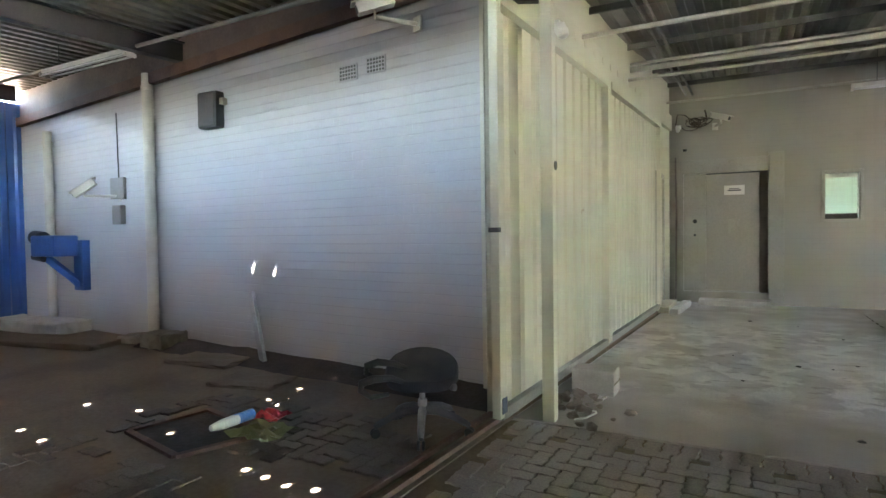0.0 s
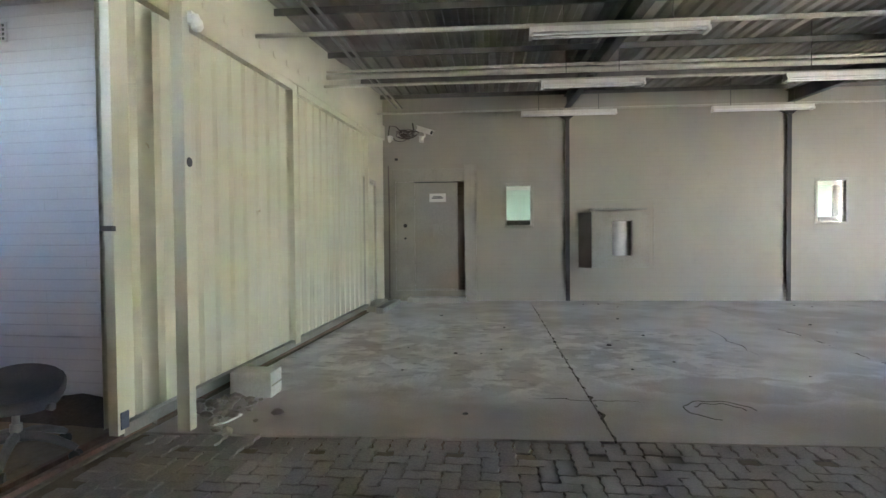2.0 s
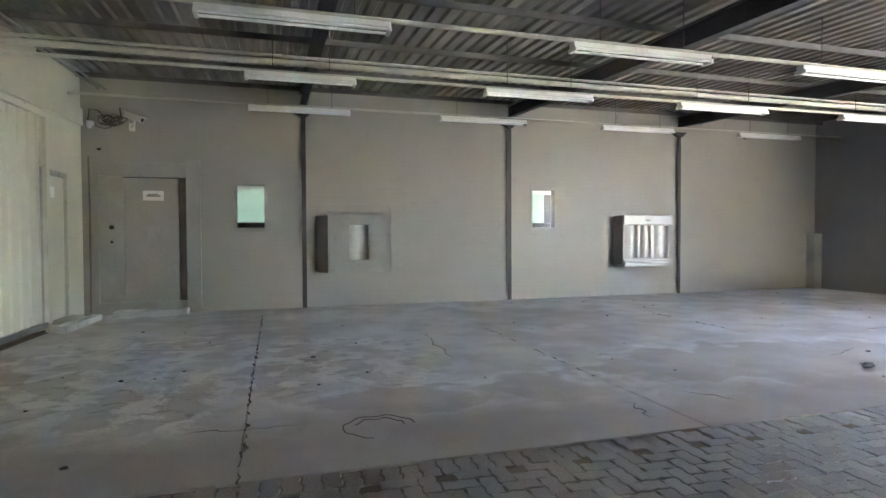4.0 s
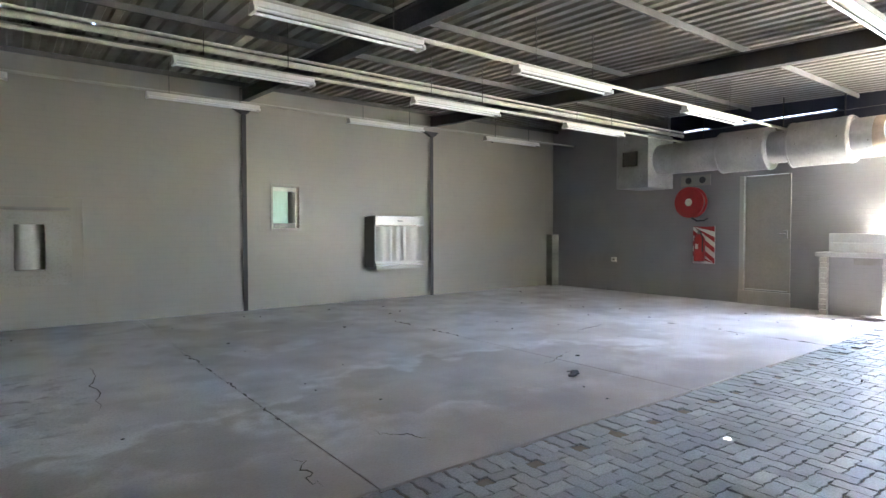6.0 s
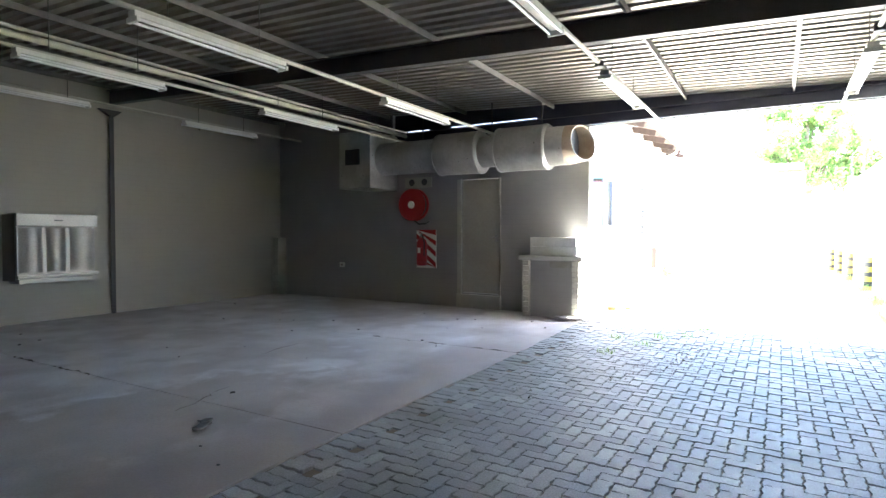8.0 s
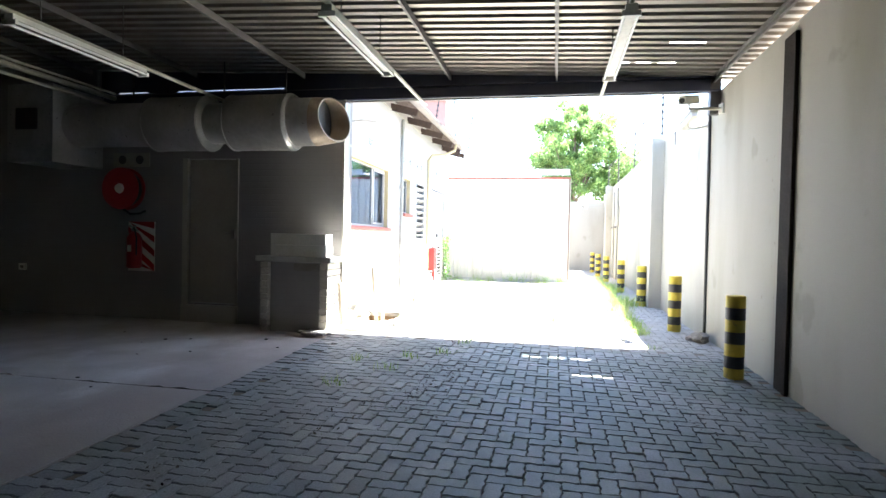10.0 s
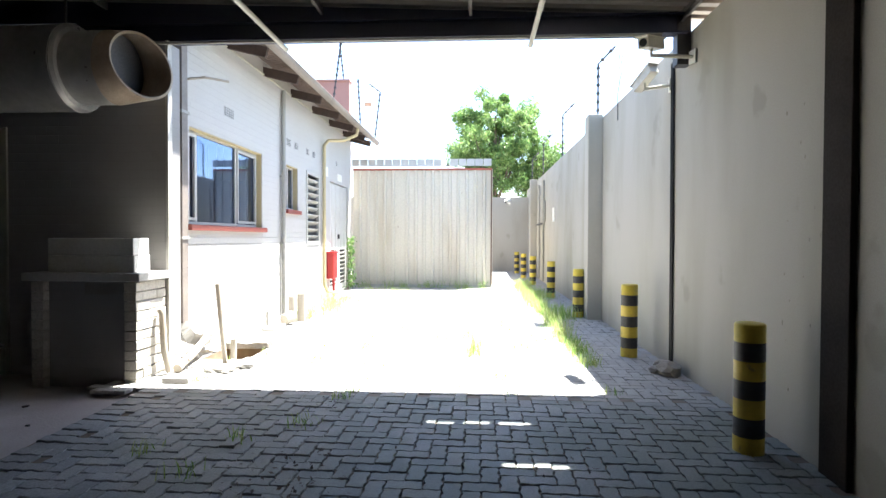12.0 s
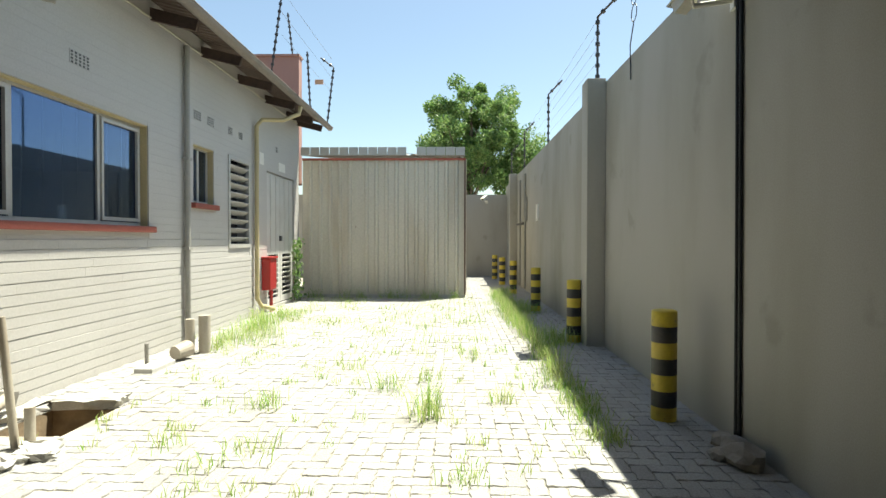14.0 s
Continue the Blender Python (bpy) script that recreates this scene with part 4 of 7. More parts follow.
for x, y, z in ((4.3, 7.2, 3.15), (8.0, 7.2, 3.15), (2.0, 7.2, 3.15), (10.3, 2.52, 3.085), (10.45, 0.25, 3.085)):
    jb = B()
    lathe(jb, (x, y, z - 0.04), (0, 0, 1), [(0, 0), (0, 0.045), (0.06, 0.045), (0.06, 0)], 14)
    solid("junction_box", jb, M["steel_dark"], "small dark round junction box on the conduit", "junction box", (x, y, z))


def cctv(at, aim, wall_n, label):
    """Box camera on a bracket: at = camera body, aim = direction, wall_n = way to the wall."""
    at, aim, wn_ = Vector(at), Vector(aim).normalized(), Vector(wall_n)
    t = thing("security_camera", label, "camera", at)
    bm = B()
    bar(bm, at - aim * 0.15, at + aim * 0.15, 0.095, 0.085)
    body = part("housing", bm, M["cctv"], t)
    bm = B()
    bar(bm, at - aim * 0.16 + Vector((0, 0, 0.05)), at + aim * 0.20 + Vector((0, 0, 0.05)), 0.115, 0.012)
    part("sun_shield", bm, M["cctv"], t)
    bm = B()
    lathe(bm, at + aim * 0.149, aim, [(0, 0.0), (0, 0.034), (0.006, 0.034), (0.006, 0.0)], 18)
    part("lens", bm, M["plastic_black"], body, "dark glass lens", True)
    bm = B()
    rod(bm, [at + Vector((0, 0, -0.04)), at + Vector((0, 0, -0.1)), at + wn_ + Vector((0, 0, -0.1))], 0.018, 10)
    part("arm", bm, M["cctv"], t, smooth=True)
    bm = B()
    n = wn_.normalized()
    bar(bm, at + wn_ * 0.97 + Vector((0, 0, -0.16)), at + wn_ * 0.97 + Vector((0, 0, -0.04)), 0.09, 0.02, n)
    part("wall_plate", bm, M["cctv"], t)
    return t


cctv((-0.40, 10.42, 3.14), (0.9, -0.45, -0.35), (-0.1, 0.32, 0), "cream security camera on a wall bracket above the door")
cctv((-2.60, 3.60, 3.08), (-0.75, -0.65, -0.35), (0.15, 0.42, 0.05), "cream security camera fixed high on the grey wall")
p = on_grey(-7.55, 0.32, 1.92)
cctv(p, (-0.6, -0.6, -0.62), on_grey(-7.25, 0.0, 1.92) - p, "white security camera on an arm on the grey wall")
cctv((13.72, -0.78, 3.02), (-0.72, 0.66, -0.16), (0.12, -0.41, 0.02), "cream security camera on the boundary wall facing inside")
cctv((14.5, -0.95, 2.93), (0.8, 0.3, -0.45), (-0.05, -0.24, 0.02), "cream security camera on the boundary wall facing the yard")
cctv((30.2, -0.4, 2.75), (-0.8, 0.5, -0.4), (0.4, -0.1, 0.0), "white security camera on the far wall")

bm = B()
rnd = random.Random(61)
for k in range(26):
    c_ = Vector((-0.74 + rnd.gauss(0, 0.06), 10.62 + rnd.gauss(0, 0.03), 3.12 + rnd.gauss(0, 0.035)))
    r_, a0, tip = rnd.uniform(0.05, 0.13), rnd.uniform(0, 6.28), rnd.gauss(0, 0.5)
    rod(bm, [c_ + Vector((r_ * 1.3 * math.cos(a0 + q), 0.25 * r_ * math.sin(2 * q + tip), r_ * 0.7 * math.sin(a0 + q))) for q in [0.4 * i for i in range(9)]], 0.006, 5)
rod(bm, [(-0.62, 10.6, 3.14), (-0.64, 10.62, 3.26), (-0.66, 10.68, 3.33)], 0.012, 6)
rod(bm, [(-0.85, 10.62, 3.16), (-0.98, 10.7, 3.28), (-1.1, 10.72, 3.3), (-1.13, 10.72, 3.1)], 0.008, 6)
solid("cable_tangle", bm, M["nest"], "dark tangle of old cable beside the wall camera", "cable", (-0.74, 10.62, 3.12))
bm = B()
box(bm, -1.01, -0.95, 10.725, 10.749, 2.65, 2.69, 0.004)
solid("wall_sensor", bm, M["plastic_black"], "tiny dark sensor box on the beige wall", "sensor", (-0.98, 10.74, 2.67))
bm = B()
rod(bm, [(11.68, 10.745, 3.44), (11.68, 10.66, 3.44), (11.66, 10.63, 3.40), (11.68, 10.62, 3.36)], 0.012, 8)
solid("wall_hook", bm, M["steel_dark"], "small dark steel hook high on the beige wall", "hook", (11.68, 10.7, 3.4))
bm = B()
rod(bm, [(-1.13, 10.72, 0.05), (-1.12, 10.72, 1.6), (-1.13, 10.72, 2.55)], 0.014, 8)
solid("corner_pipe", bm, M["gutter_dark"], "thin brown pipe down the wall corner", "pipe", (-1.13, 10.72, 0.05))
dome = thing("corner_sensor", "small white sensor in the wall corner", "sensor", (-1.08, 10.6, 3.02))
part("dome", lathe(B(), (-1.08, 10.62, 3.08), (0, 0, -1), [(0, 0.0), (0, 0.035), (0.05, 0.04), (0.09, 0.03), (0.11, 0)], 16), M["white_paint"], dome, smooth=True)
part("base", box(B(), -1.12, -1.04, 10.62, 10.745, 3.04, 3.1), M["white_paint"], dome)

# ---------------------------------------------------------------- hatches in the back wall
h = thing("wall_hatch", "beige painted steel serving hatch with a small bright slot", "hatch", (3.1, 10.7, 0.6))
bm = B()
wall_cells(bm, "x", 10.44, 0.04, 2.59, 3.60, 0.62, 1.63, [(2.95, 3.30, 0.83, 1.47)])
part("front_plate", bm, M["frame_grey"], h)
bm = B()
box(bm, 2.60, 2.64, 10.48, 10.745, 0.63, 1.62)
box(bm, 3.55, 3.59, 10.48, 10.745, 0.63, 1.62)
box(bm, 2.64, 3.55, 10.48, 10.745, 0.63, 0.67)
box(bm, 2.64, 3.55, 10.48, 10.745, 1.58, 1.62)
part("surround", bm, M["frame_grey"], h)
bm = B()
pts = [(2.955 + 0.34 * i / 10, 10.60 - 0.07 * math.sin(math.pi * i / 10) ** 0.8, 0.0) for i in range(11)]
for a, b in zip(pts, pts[1:]):
    bm.faces.new([bm.verts.new(v) for v in ((a[0], a[1], 0.84), (b[0], b[1], 0.84), (b[0], b[1], 1.46), (a[0], a[1], 1.46))])
bmesh.ops.remove_doubles(bm, verts=bm.verts, dist=0.0005)
part("drum", bm, M["white_paint"], h, "curved pale turntable behind the slot", True)
bm = B()
box(bm, 2.60, 3.60, 10.60, 10.745, 1.66, 1.70)
part("top_rail", bm, M["steel_grey"], h)
bm = B()
# side of the hatch, shade put into its colour
v = [bm.verts.new((x, y, 0.62)) for x, y in ((2.40, 10.735), (2.585, 10.46), (2.598, 10.745), (2.42, 10.745))]
w = [bm.verts.new(q.co + Vector((0, 0, 1.0))) for q in v]
bm.faces.new(v)
bm.faces.new(w)
for k in range(4):
    bm.faces.new((v[k], v[(k + 1) % 4], w[(k + 1) % 4], w[k]))
part("side_case", bm, M["shade_brown"], h, "slanting hatch side, its shade painted in dark brown")
bm = B()
for a, b, c, d in ((2.36, 3.82, 1.845, 1.86), (2.36, 2.375, 1.66, 1.845), (3.76, 3.775, 0.62, 1.845)):
    box(bm, a, b, 10.738, 10.7495, c, d)
part("outline_trim", bm, M["frame_grey"], h)

h = thing("steel_wall_hatch", "stainless steel serving hatch with bulged polished panels", "hatch", (9.1, 10.6, 0.62))
bm = B()
box(bm, 8.52, 9.62, 10.50, 10.745, 0.74, 1.46, 0.006)
part("case", bm, M["stainless"], h)
bm = B()
# steel hatch side, likewise coloured dark for shade
v = [bm.verts.new((x, y, 0.66)) for x, y in ((8.43, 10.735), (8.495, 10.50), (8.515, 10.745), (8.44, 10.745))]
w = [bm.verts.new(q.co + Vector((0, 0, 0.98))) for q in v]
bm.faces.new(v)
bm.faces.new(w)
for k in range(4):
    bm.faces.new((v[k], v[(k + 1) % 4], w[(k + 1) % 4], w[k]))
part("side_case", bm, M["shade_brown"], h, "narrow hatch side, its shade painted in dark brown")
bm = B()
box(bm, 8.50, 9.64, 10.44, 10.745, 1.47, 1.66, 0.008)
part("hood", bm, M["stainless"], h)
bm = B()
box(bm, 8.50, 9.64, 10.42, 10.745, 0.70, 0.745, 0.006)
part("ledge", bm, M["stainless"], h)
bm = B()
box(bm, 8.52, 9.62, 10.44, 10.745, 0.62, 0.69, 0.006)
part("drawer", bm, M["stainless"], h)
for a, b in ((8.54, 8.86), (8.91, 9.18), (9.24, 9.60)):
    bm = B()
    rows = []
    for i in range(9):
        u = i / 8
        rows.append([bm.verts.new((a + (b - a) * u, 10.497 - 0.05 * math.sin(math.pi * u) * (0.7 + 0.3 * math.sin(math.pi * j / 4)), 0.78 + 0.66 * j / 4)) for j in range(5)])
    for r0, r1 in zip(rows, rows[1:]):
        for j in range(4):
            bm.faces.new((r0[j], r1[j], r1[j + 1], r0[j + 1]))
    part("bulged_panel", bm, M["stainless"], h, smooth=True)
bm = B()
box(bm, 9.0, 9.12, 10.436, 10.442, 1.55, 1.57)
part("maker_plate", bm, M["ink"], h, "small dark plate")

# NE corner box and socket
bm = B()
box(bm, 13.6, 13.84, 10.55, 10.74, 0, 1.27, 0.006)
solid("corner_casing", bm, M["frame_grey"], "low grey pipe casing in the wall corner", "casing", (13.7, 10.65, 0))
s = thing("wall_socket", "small white wall socket on the dark grey wall", "socket", (13.84, 8.9, 0.7))
bm = B()
box(bm, 13.815, 13.849, 8.84, 8.96, 0.66, 0.76, 0.006)
part("plate", bm, M["white_paint"], s)
bm = B()
box(bm, 13.811, 13.816, 8.87, 8.93, 0.69, 0.73)
part("inlet", bm, M["steel_grey"], s)

# ---------------------------------------------------------------- ventilation duct
duct = thing("ventilation_duct", "round galvanised air duct along the wall with a box plenum", "duct", (13.35, 5.5, 2.77))
bm = B()
box(bm, 12.96, 13.845, 7.48, 8.22, 2.22, 3.28, 0.01)
plen = part("plenum_box", bm, M["galv"], duct)
bm = B()
box(bm, 12.94, 12.958, 7.72, 8.06, 2.66, 2.95)
part("grille", bm, M["steel_dark"], plen, "dark square grille")
CX, CZ = 13.40, 2.78
segs = (("collar", [(-7.5, 0.3), (-6.2, 0.3)]), ("silencer", [(-6.24, 0.28), (-6.22, 0.36), (-6.18, 0.365), (-5.42, 0.365), (-5.38, 0.36), (-5.36, 0.28)]),
        ("neck", [(-5.37, 0.27), (-5.05, 0.27)]), ("silencer", [(-5.06, 0.28), (-5.04, 0.36), (-5.0, 0.365), (-4.22, 0.365), (-4.18, 0.37), (-4.15, 0.35)]),
        ("outlet", [(-4.16, 0.31), (-3.85, 0.31)]))
for nm, prof in segs:
    bm = B()
    lathe(bm, (CX, 0, CZ), (0, -1, 0), prof, 40)
    part(nm, bm, M["galv"], duct, smooth=True)
for y in (6.2, 5.4, 5.02, 4.2):
    bm = B()
    lathe(bm, (CX, y, CZ), (0, 1, 0), [(-0.012, 0.362), (-0.012, 0.374), (0.012, 0.374), (0.012, 0.362)], 40)
    part("band", bm, M["galv"], duct, "raised joining band", True)
bm = B()
ring = []
for k in range(40):
    a = 2 * math.pi * k / 40
    c, s_ = math.cos(a), math.sin(a)
    ring.append((c, s_))
outer = [bm.verts.new((CX + 0.313 * c, 3.86, CZ + 0.313 * s_)) for c, s_ in ring]
lip = [bm.verts.new((CX + 0.285 * c, 3.61 - 0.11 * c + 0.03 * s_, CZ + 0.02 + 0.285 * s_)) for c, s_ in ring]
inner = [bm.verts.new((CX + 0.262 * c, 3.612 - 0.11 * c + 0.03 * s_, CZ + 0.02 + 0.262 * s_)) for c, s_ in ring]
deep = [bm.verts.new((CX + 0.27 * c, 3.78, CZ + 0.298 * s_)) for c, s_ in ring]
for k in range(40):
    j = (k + 1) % 40
    bm.faces.new((outer[k], outer[j], lip[j], lip[k]))
    bm.faces.new((lip[k], lip[j], inner[j], inner[k]))
    bm.faces.new((inner[k], inner[j], deep[j], deep[k]))
part("mouth", bm, M["mouth"], duct, "rust-tinted mouth cut off at a slant", True)
bm = B()
f = bm.faces.new([bm.verts.new((CX + 0.268 * c, 3.765, CZ + 0.268 * s_)) for c, s_ in ring])
part("mesh_screen", bm, M["steel_dark"], duct, "dark screen inside the mouth")
for y in (6.6, 5.2, 4.3):
    bm = B()
    rod(bm, [(CX, y, CZ + 0.3), (CX, y, roof_z(y) - 0.01)], 0.012, 8)
    part("hanger", bm, M["steel_dark"], duct)

# ---------------------------------------------------------------- fire equipment
reel = thing("fire_hose_reel", "round red fire hose reel on the grey wall", "hose reel", (13.7, 7.02, 1.92))
for dx, r in ((0.0, 0.30), (0.14, 0.30)):
    bm = B()
    lathe(bm, (13.84 - dx - 0.03, 7.02, 1.92), (-1, 0, 0), [(0, 0.0), (0, r), (0.012, r + 0.008), (0.024, r), (0.024, 0)], 40)
    part("disc", bm, M["red"], reel, smooth=True)
bm = B()
lathe(bm, (13.82, 7.02, 1.92), (-1, 0, 0), [(0, 0.0), (0, 0.26), (0.11, 0.26), (0.11, 0)], 32)
part("hose_coil", bm, M["plastic_black"], reel, "coiled black hose", True)
bm = B()
lathe(bm, (13.645, 7.02, 1.92), (-1, 0, 0), [(0, 0.0), (0, 0.075), (0.03, 0.06), (0.03, 0)], 20)
part("hub", bm, M["paper"], reel, "white hub label", True)
bm = B()
rod(bm, [(13.68, 6.98, 1.62), (13.66, 6.85, 1.55), (13.7, 6.72, 1.56), (13.78, 6.7, 1.6)], 0.018, 8)
part("nozzle", bm, M["plastic_black"], reel, smooth=True)
sg = thing("fire_sign", "pale sign with two dark round symbols above the reel", "sign", (13.84, 6.98, 2.35))
bm = B()
box(bm, 13.83, 13.848, 6.68, 7.29, 2.26, 2.46)
part("board", bm, M["frame_grey"], sg)
for y in (6.84, 7.13):
    bm = B()
    lathe(bm, (13.829, y, 2.36), (-1, 0, 0), [(0, 0.0), (0, 0.065), (0.003, 0.065), (0.003, 0)], 20)
    part("symbol", bm, M["ink"], sg, "dark round symbol")
eb = thing("fire_extinguisher_board", "red and white striped backing board for an extinguisher", "sign", (13.84, 6.8, 0.7))
bm = B()
box(bm, 13.832, 13.847, 6.58, 7.02, 0.71, 1.44)
part("board", bm, M["paper"], eb)
for i in range(-1, 5):
    pl = [(6.58, 0.71 + i * 0.21), (7.02, 0.71 + i * 0.21 + 0.35), (7.02, 0.81 + i * 0.21 + 0.35), (6.58, 0.81 + i * 0.21)]
    pl = [(y, min(max(z, 0.71), 1.44)) for y, z in pl]
    if max(z for _, z in pl) - min(z for _, z in pl) > 0.05:
        bm = B()
        vs = [bm.verts.new((13.8295, y, z)) for y, z in pl]
        bm.faces.new(vs)
        part("stripe", bm, M["red"], eb, "red diagonal stripe")
ex = thing("fire_extinguisher", "red fire extinguisher hung on its striped board", "extinguisher", (13.74, 6.85, 0.75))
bm = B()
lathe(bm, (13.725, 6.83, 0.76), (0, 0, 1), [(0, 0.0), (0, 0.09), (0.02, 0.102), (0.44, 0.102), (0.50, 0.07), (0.53, 0.03), (0.54, 0)], 24)
part("cylinder", bm, M["red"], ex, smooth=True)
bm = B()
box(bm, 13.70, 13.80, 6.83, 6.87, 1.30, 1.33)
box(bm, 13.66, 13.78, 6.835, 6.865, 1.36, 1.38)
rod(bm, [(13.74, 6.85, 1.29), (13.74, 6.85, 1.37)], 0.018, 8)
part("valve", bm, M["steel_grey"], ex)
bm = B()
rod(bm, [(13.72, 6.85, 1.33), (13.64, 6.76, 1.34), (13.62, 6.71, 1.2), (13.63, 6.72, 0.95)], 0.012, 8)
part("hose", bm, M["plastic_black"], ex, smooth=True)
bm = B()
box(bm, 13.619, 13.624, 6.80, 6.86, 1.0, 1.10)
part("label_plate", bm, M["paper"], ex)

# east door
d = thing("door_3", "plain grey flush door above a pale plinth", "door", (13.85, 5.65, 0), kind="structure")
bm = B()
box(bm, 13.80, 13.95, 6.02, 6.10, 0.25, 2.37, 0.004)
part("door_frame", bm, M["pale_frame"], d)
bm = B()
box(bm, 13.83, 13.95, 5.23, 5.27, 0.25, 2.37, 0.004)
part("door_frame", bm, M["door_grey"], d)
bm = B()
box(bm, 13.88, 13.92, 5.27, 6.02, 0.28, 2.36, 0.003)
lf = part("leaf", bm, M["door_grey"], d)
bm = B()
box(bm, 13.85, 13.88, 5.29, 5.35, 1.22, 1.36, 0.004)
rod(bm, [(13.85, 5.32, 1.3), (13.83, 5.32, 1.3), (13.83, 5.42, 1.3)], 0.01, 8)
part("door_handle", bm, M["stainless"], lf)
bm = B()
box(bm, 13.79, 13.86, 5.22, 6.11, 0.0, 0.25, 0.006)
part("plinth", bm, M["pale_frame"], d, "pale plinth under the door")

# ---------------------------------------------------------------- brick stand
st = thing("brick_stand", "rough brick stand with a concrete slab top against the wall", "stand", (13.6, 4.1, 0))
STAND_BRICKS = []
for k in range(11):
    z0 = 0.0 + k * 0.085
    if k % 2 == 0:
        STAND_BRICKS += [(13.36, 13.574, 3.66, 3.77, z0), (13.576, 13.83, 3.66, 3.77, z0), (13.36, 13.47, 4.5, 4.61, z0)]
    else:
        STAND_BRICKS += [(13.36, 13.465, 3.66, 3.77, z0), (13.467, 13.684, 3.66, 3.77, z0), (13.686, 13.83, 3.66, 3.77, z0), (13.36, 13.47, 4.5, 4.61, z0)]
rnd = random.Random(8)
for a, b, c, e, z0 in STAND_BRICKS:
    bm = B()
    j = rnd.uniform(-0.008, 0.008)
    box(bm, a + j, b + j, c + j, e + j, z0, z0 + 0.078, 0.006)
    part("brick", bm, M["stand_brick"], st)
bm = B()
box(bm, 13.42, 13.84, 3.78, 4.49, 0.0, 0.93)
part("back_panel", bm, M["east_wall"], st, "dark board between the piers")
bm = B()
box(bm, 13.31, 13.845, 3.60, 4.66, 0.94, 1.01, 0.01)
part("slab_top", bm, M["block"], st, "grey concrete slab")
bm = B()
box(bm, 13.40, 13.42, 3.80, 4.15, 0.82, 0.92)
part("bracket", bm, M["steel_grey"], st)
for k in range(2):
    bm = B()
    box(bm, 13.42, 13.66, 3.71 + 0.01 * k, 4.50, 1.012 + k * 0.152, 1.16 + k * 0.152, 0.008)
    solid("white_plank", bm, M["white_paint"], "white painted beam stacked on the slab", "plank", (13.5, 4.05, 1.012 + k * 0.152), group="stacked white beams")

# ---------------------------------------------------------------- yard: columns, bollards, boundary wall
bm = B()
box(bm, 11.64, 11.88, -1.199, -1.165, 0.0, 3.1, 0.006)
solid("wall_column", bm, M["column"], "dark brown painted column against the boundary wall", "column", (11.83, -1.1, 0), kind="structure")
sq = thing("square_downpipe", "square grey downpipe with a ribbed shoe at the house corner", "pipe", (14.35, 3.77, 0.1))
part("pipe", box(B(), 14.29, 14.41, 3.74, 3.86, 0.44, 3.6, 0.006), M["gutter_dark"], sq)
for k in range(6):
    a_ = radians(15 * k)
    q = Vector((14.35 + 0.2 * (1 - math.cos(a_)), 3.80 - 0.08 * (1 - math.cos(a_)), 0.44 - 0.2 * math.sin(a_)))
    r_ = Vector((14.35 + 0.2 * (1 - math.cos(a_ + 0.26)), 3.80 - 0.08 * (1 - math.cos(a_ + 0.26)), 0.44 - 0.2 * math.sin(a_ + 0.26)))
    part("shoe_ring", bar(B(), q, r_ + (r_ - q) * 0.15, 0.124 - 0.006 * (k % 2), 0.124 - 0.006 * (k % 2), (0.3, 1, 0.2)), M["pipe_grey"], sq)
part("shoe_spout", bar(B(), (14.55, 3.72, 0.245), (14.68, 3.67, 0.21), 0.11, 0.11), M["pipe_grey"], sq)
for z in (1.3, 2.6):
    part("clip", box(B(), 14.27, 14.43, 3.73, 3.915, z, z + 0.03), M["pipe_grey"], sq)
bm = B()
box(bm, 13.92, 14.04, -1.19, -1.07, 2.9, 3.4)
solid("beam_bracket", bm, M["steel_dark"], "dark steel stub carrying the end beam on the wall", "bracket", (13.98, -1.13, 2.9), kind="structure")


def bollard(x, y):
    t = thing("bollard", "round bollard with worn yellow and black bands", "bollard", (x, y, gz(x) - 0.02), group="striped bollards")
    z = gz(x) - 0.02
    for k in range(7):
        bm = B()
        za, zb = z + k * 0.1135, z + (k + 1) * 0.1135
        r = 0.087
        prof = [(za, r), (zb, r)] if k < 6 else [(za, r), (zb - 0.012, r), (zb - 0.004, r - 0.006), (zb, r - 0.02), (zb + 0.001, 0)]
        lathe(bm, (x, y, 0), (0, 0, 1), prof, 28)
        part("band", bm, M["yellow"] if k % 2 == 0 else M["black"], t, "yellow band" if k % 2 == 0 else "black band", True)
    return t


first = bollard(12.16, -0.92)
for x, y in ((14.85, -0.91), (17.9, -0.9), (21.0, -0.86), (24.4, -0.8), (27.0, -0.75), (29.4, -0.7)):
    copy_thing(first, Matrix.Translation((x, y, gz(x) - 0.02)))

for x, w, top in ((17.72, 0.3, 3.24), (27.4, 0.3, 3.24)):
    bm = B()
    box(bm, x - w / 2, x + w / 2, -1.199, -0.98, 0.0, top, 0.01)
    solid("pilaster", bm, M["plaster"], "plastered pier of the boundary wall", "pier", (x, -1.1, 0), kind="structure")
bm = B()
wall_cells(bm, "y", 30.6, 0.23, -1.2, 9.0, 0, 2.9)
solid("wall_far", bm, M["plaster"], "plastered wall closing the far end of the yard", "wall", kind="structure")
cab = thing("cable_run", "pair of black cables running down the boundary wall", "cable", (14.33, -1.18, 0.06))
for dx in (0.0, 0.045):
    bm = B()
    rod(bm, [(14.33 + dx, -1.185, 0.07), (14.34 + dx, -1.185, 1.5), (14.36 + dx, -1.185, 3.05)], 0.012, 8)
    part("cable", bm, M["cable"], cab, smooth=True)
rnd = random.Random(14)
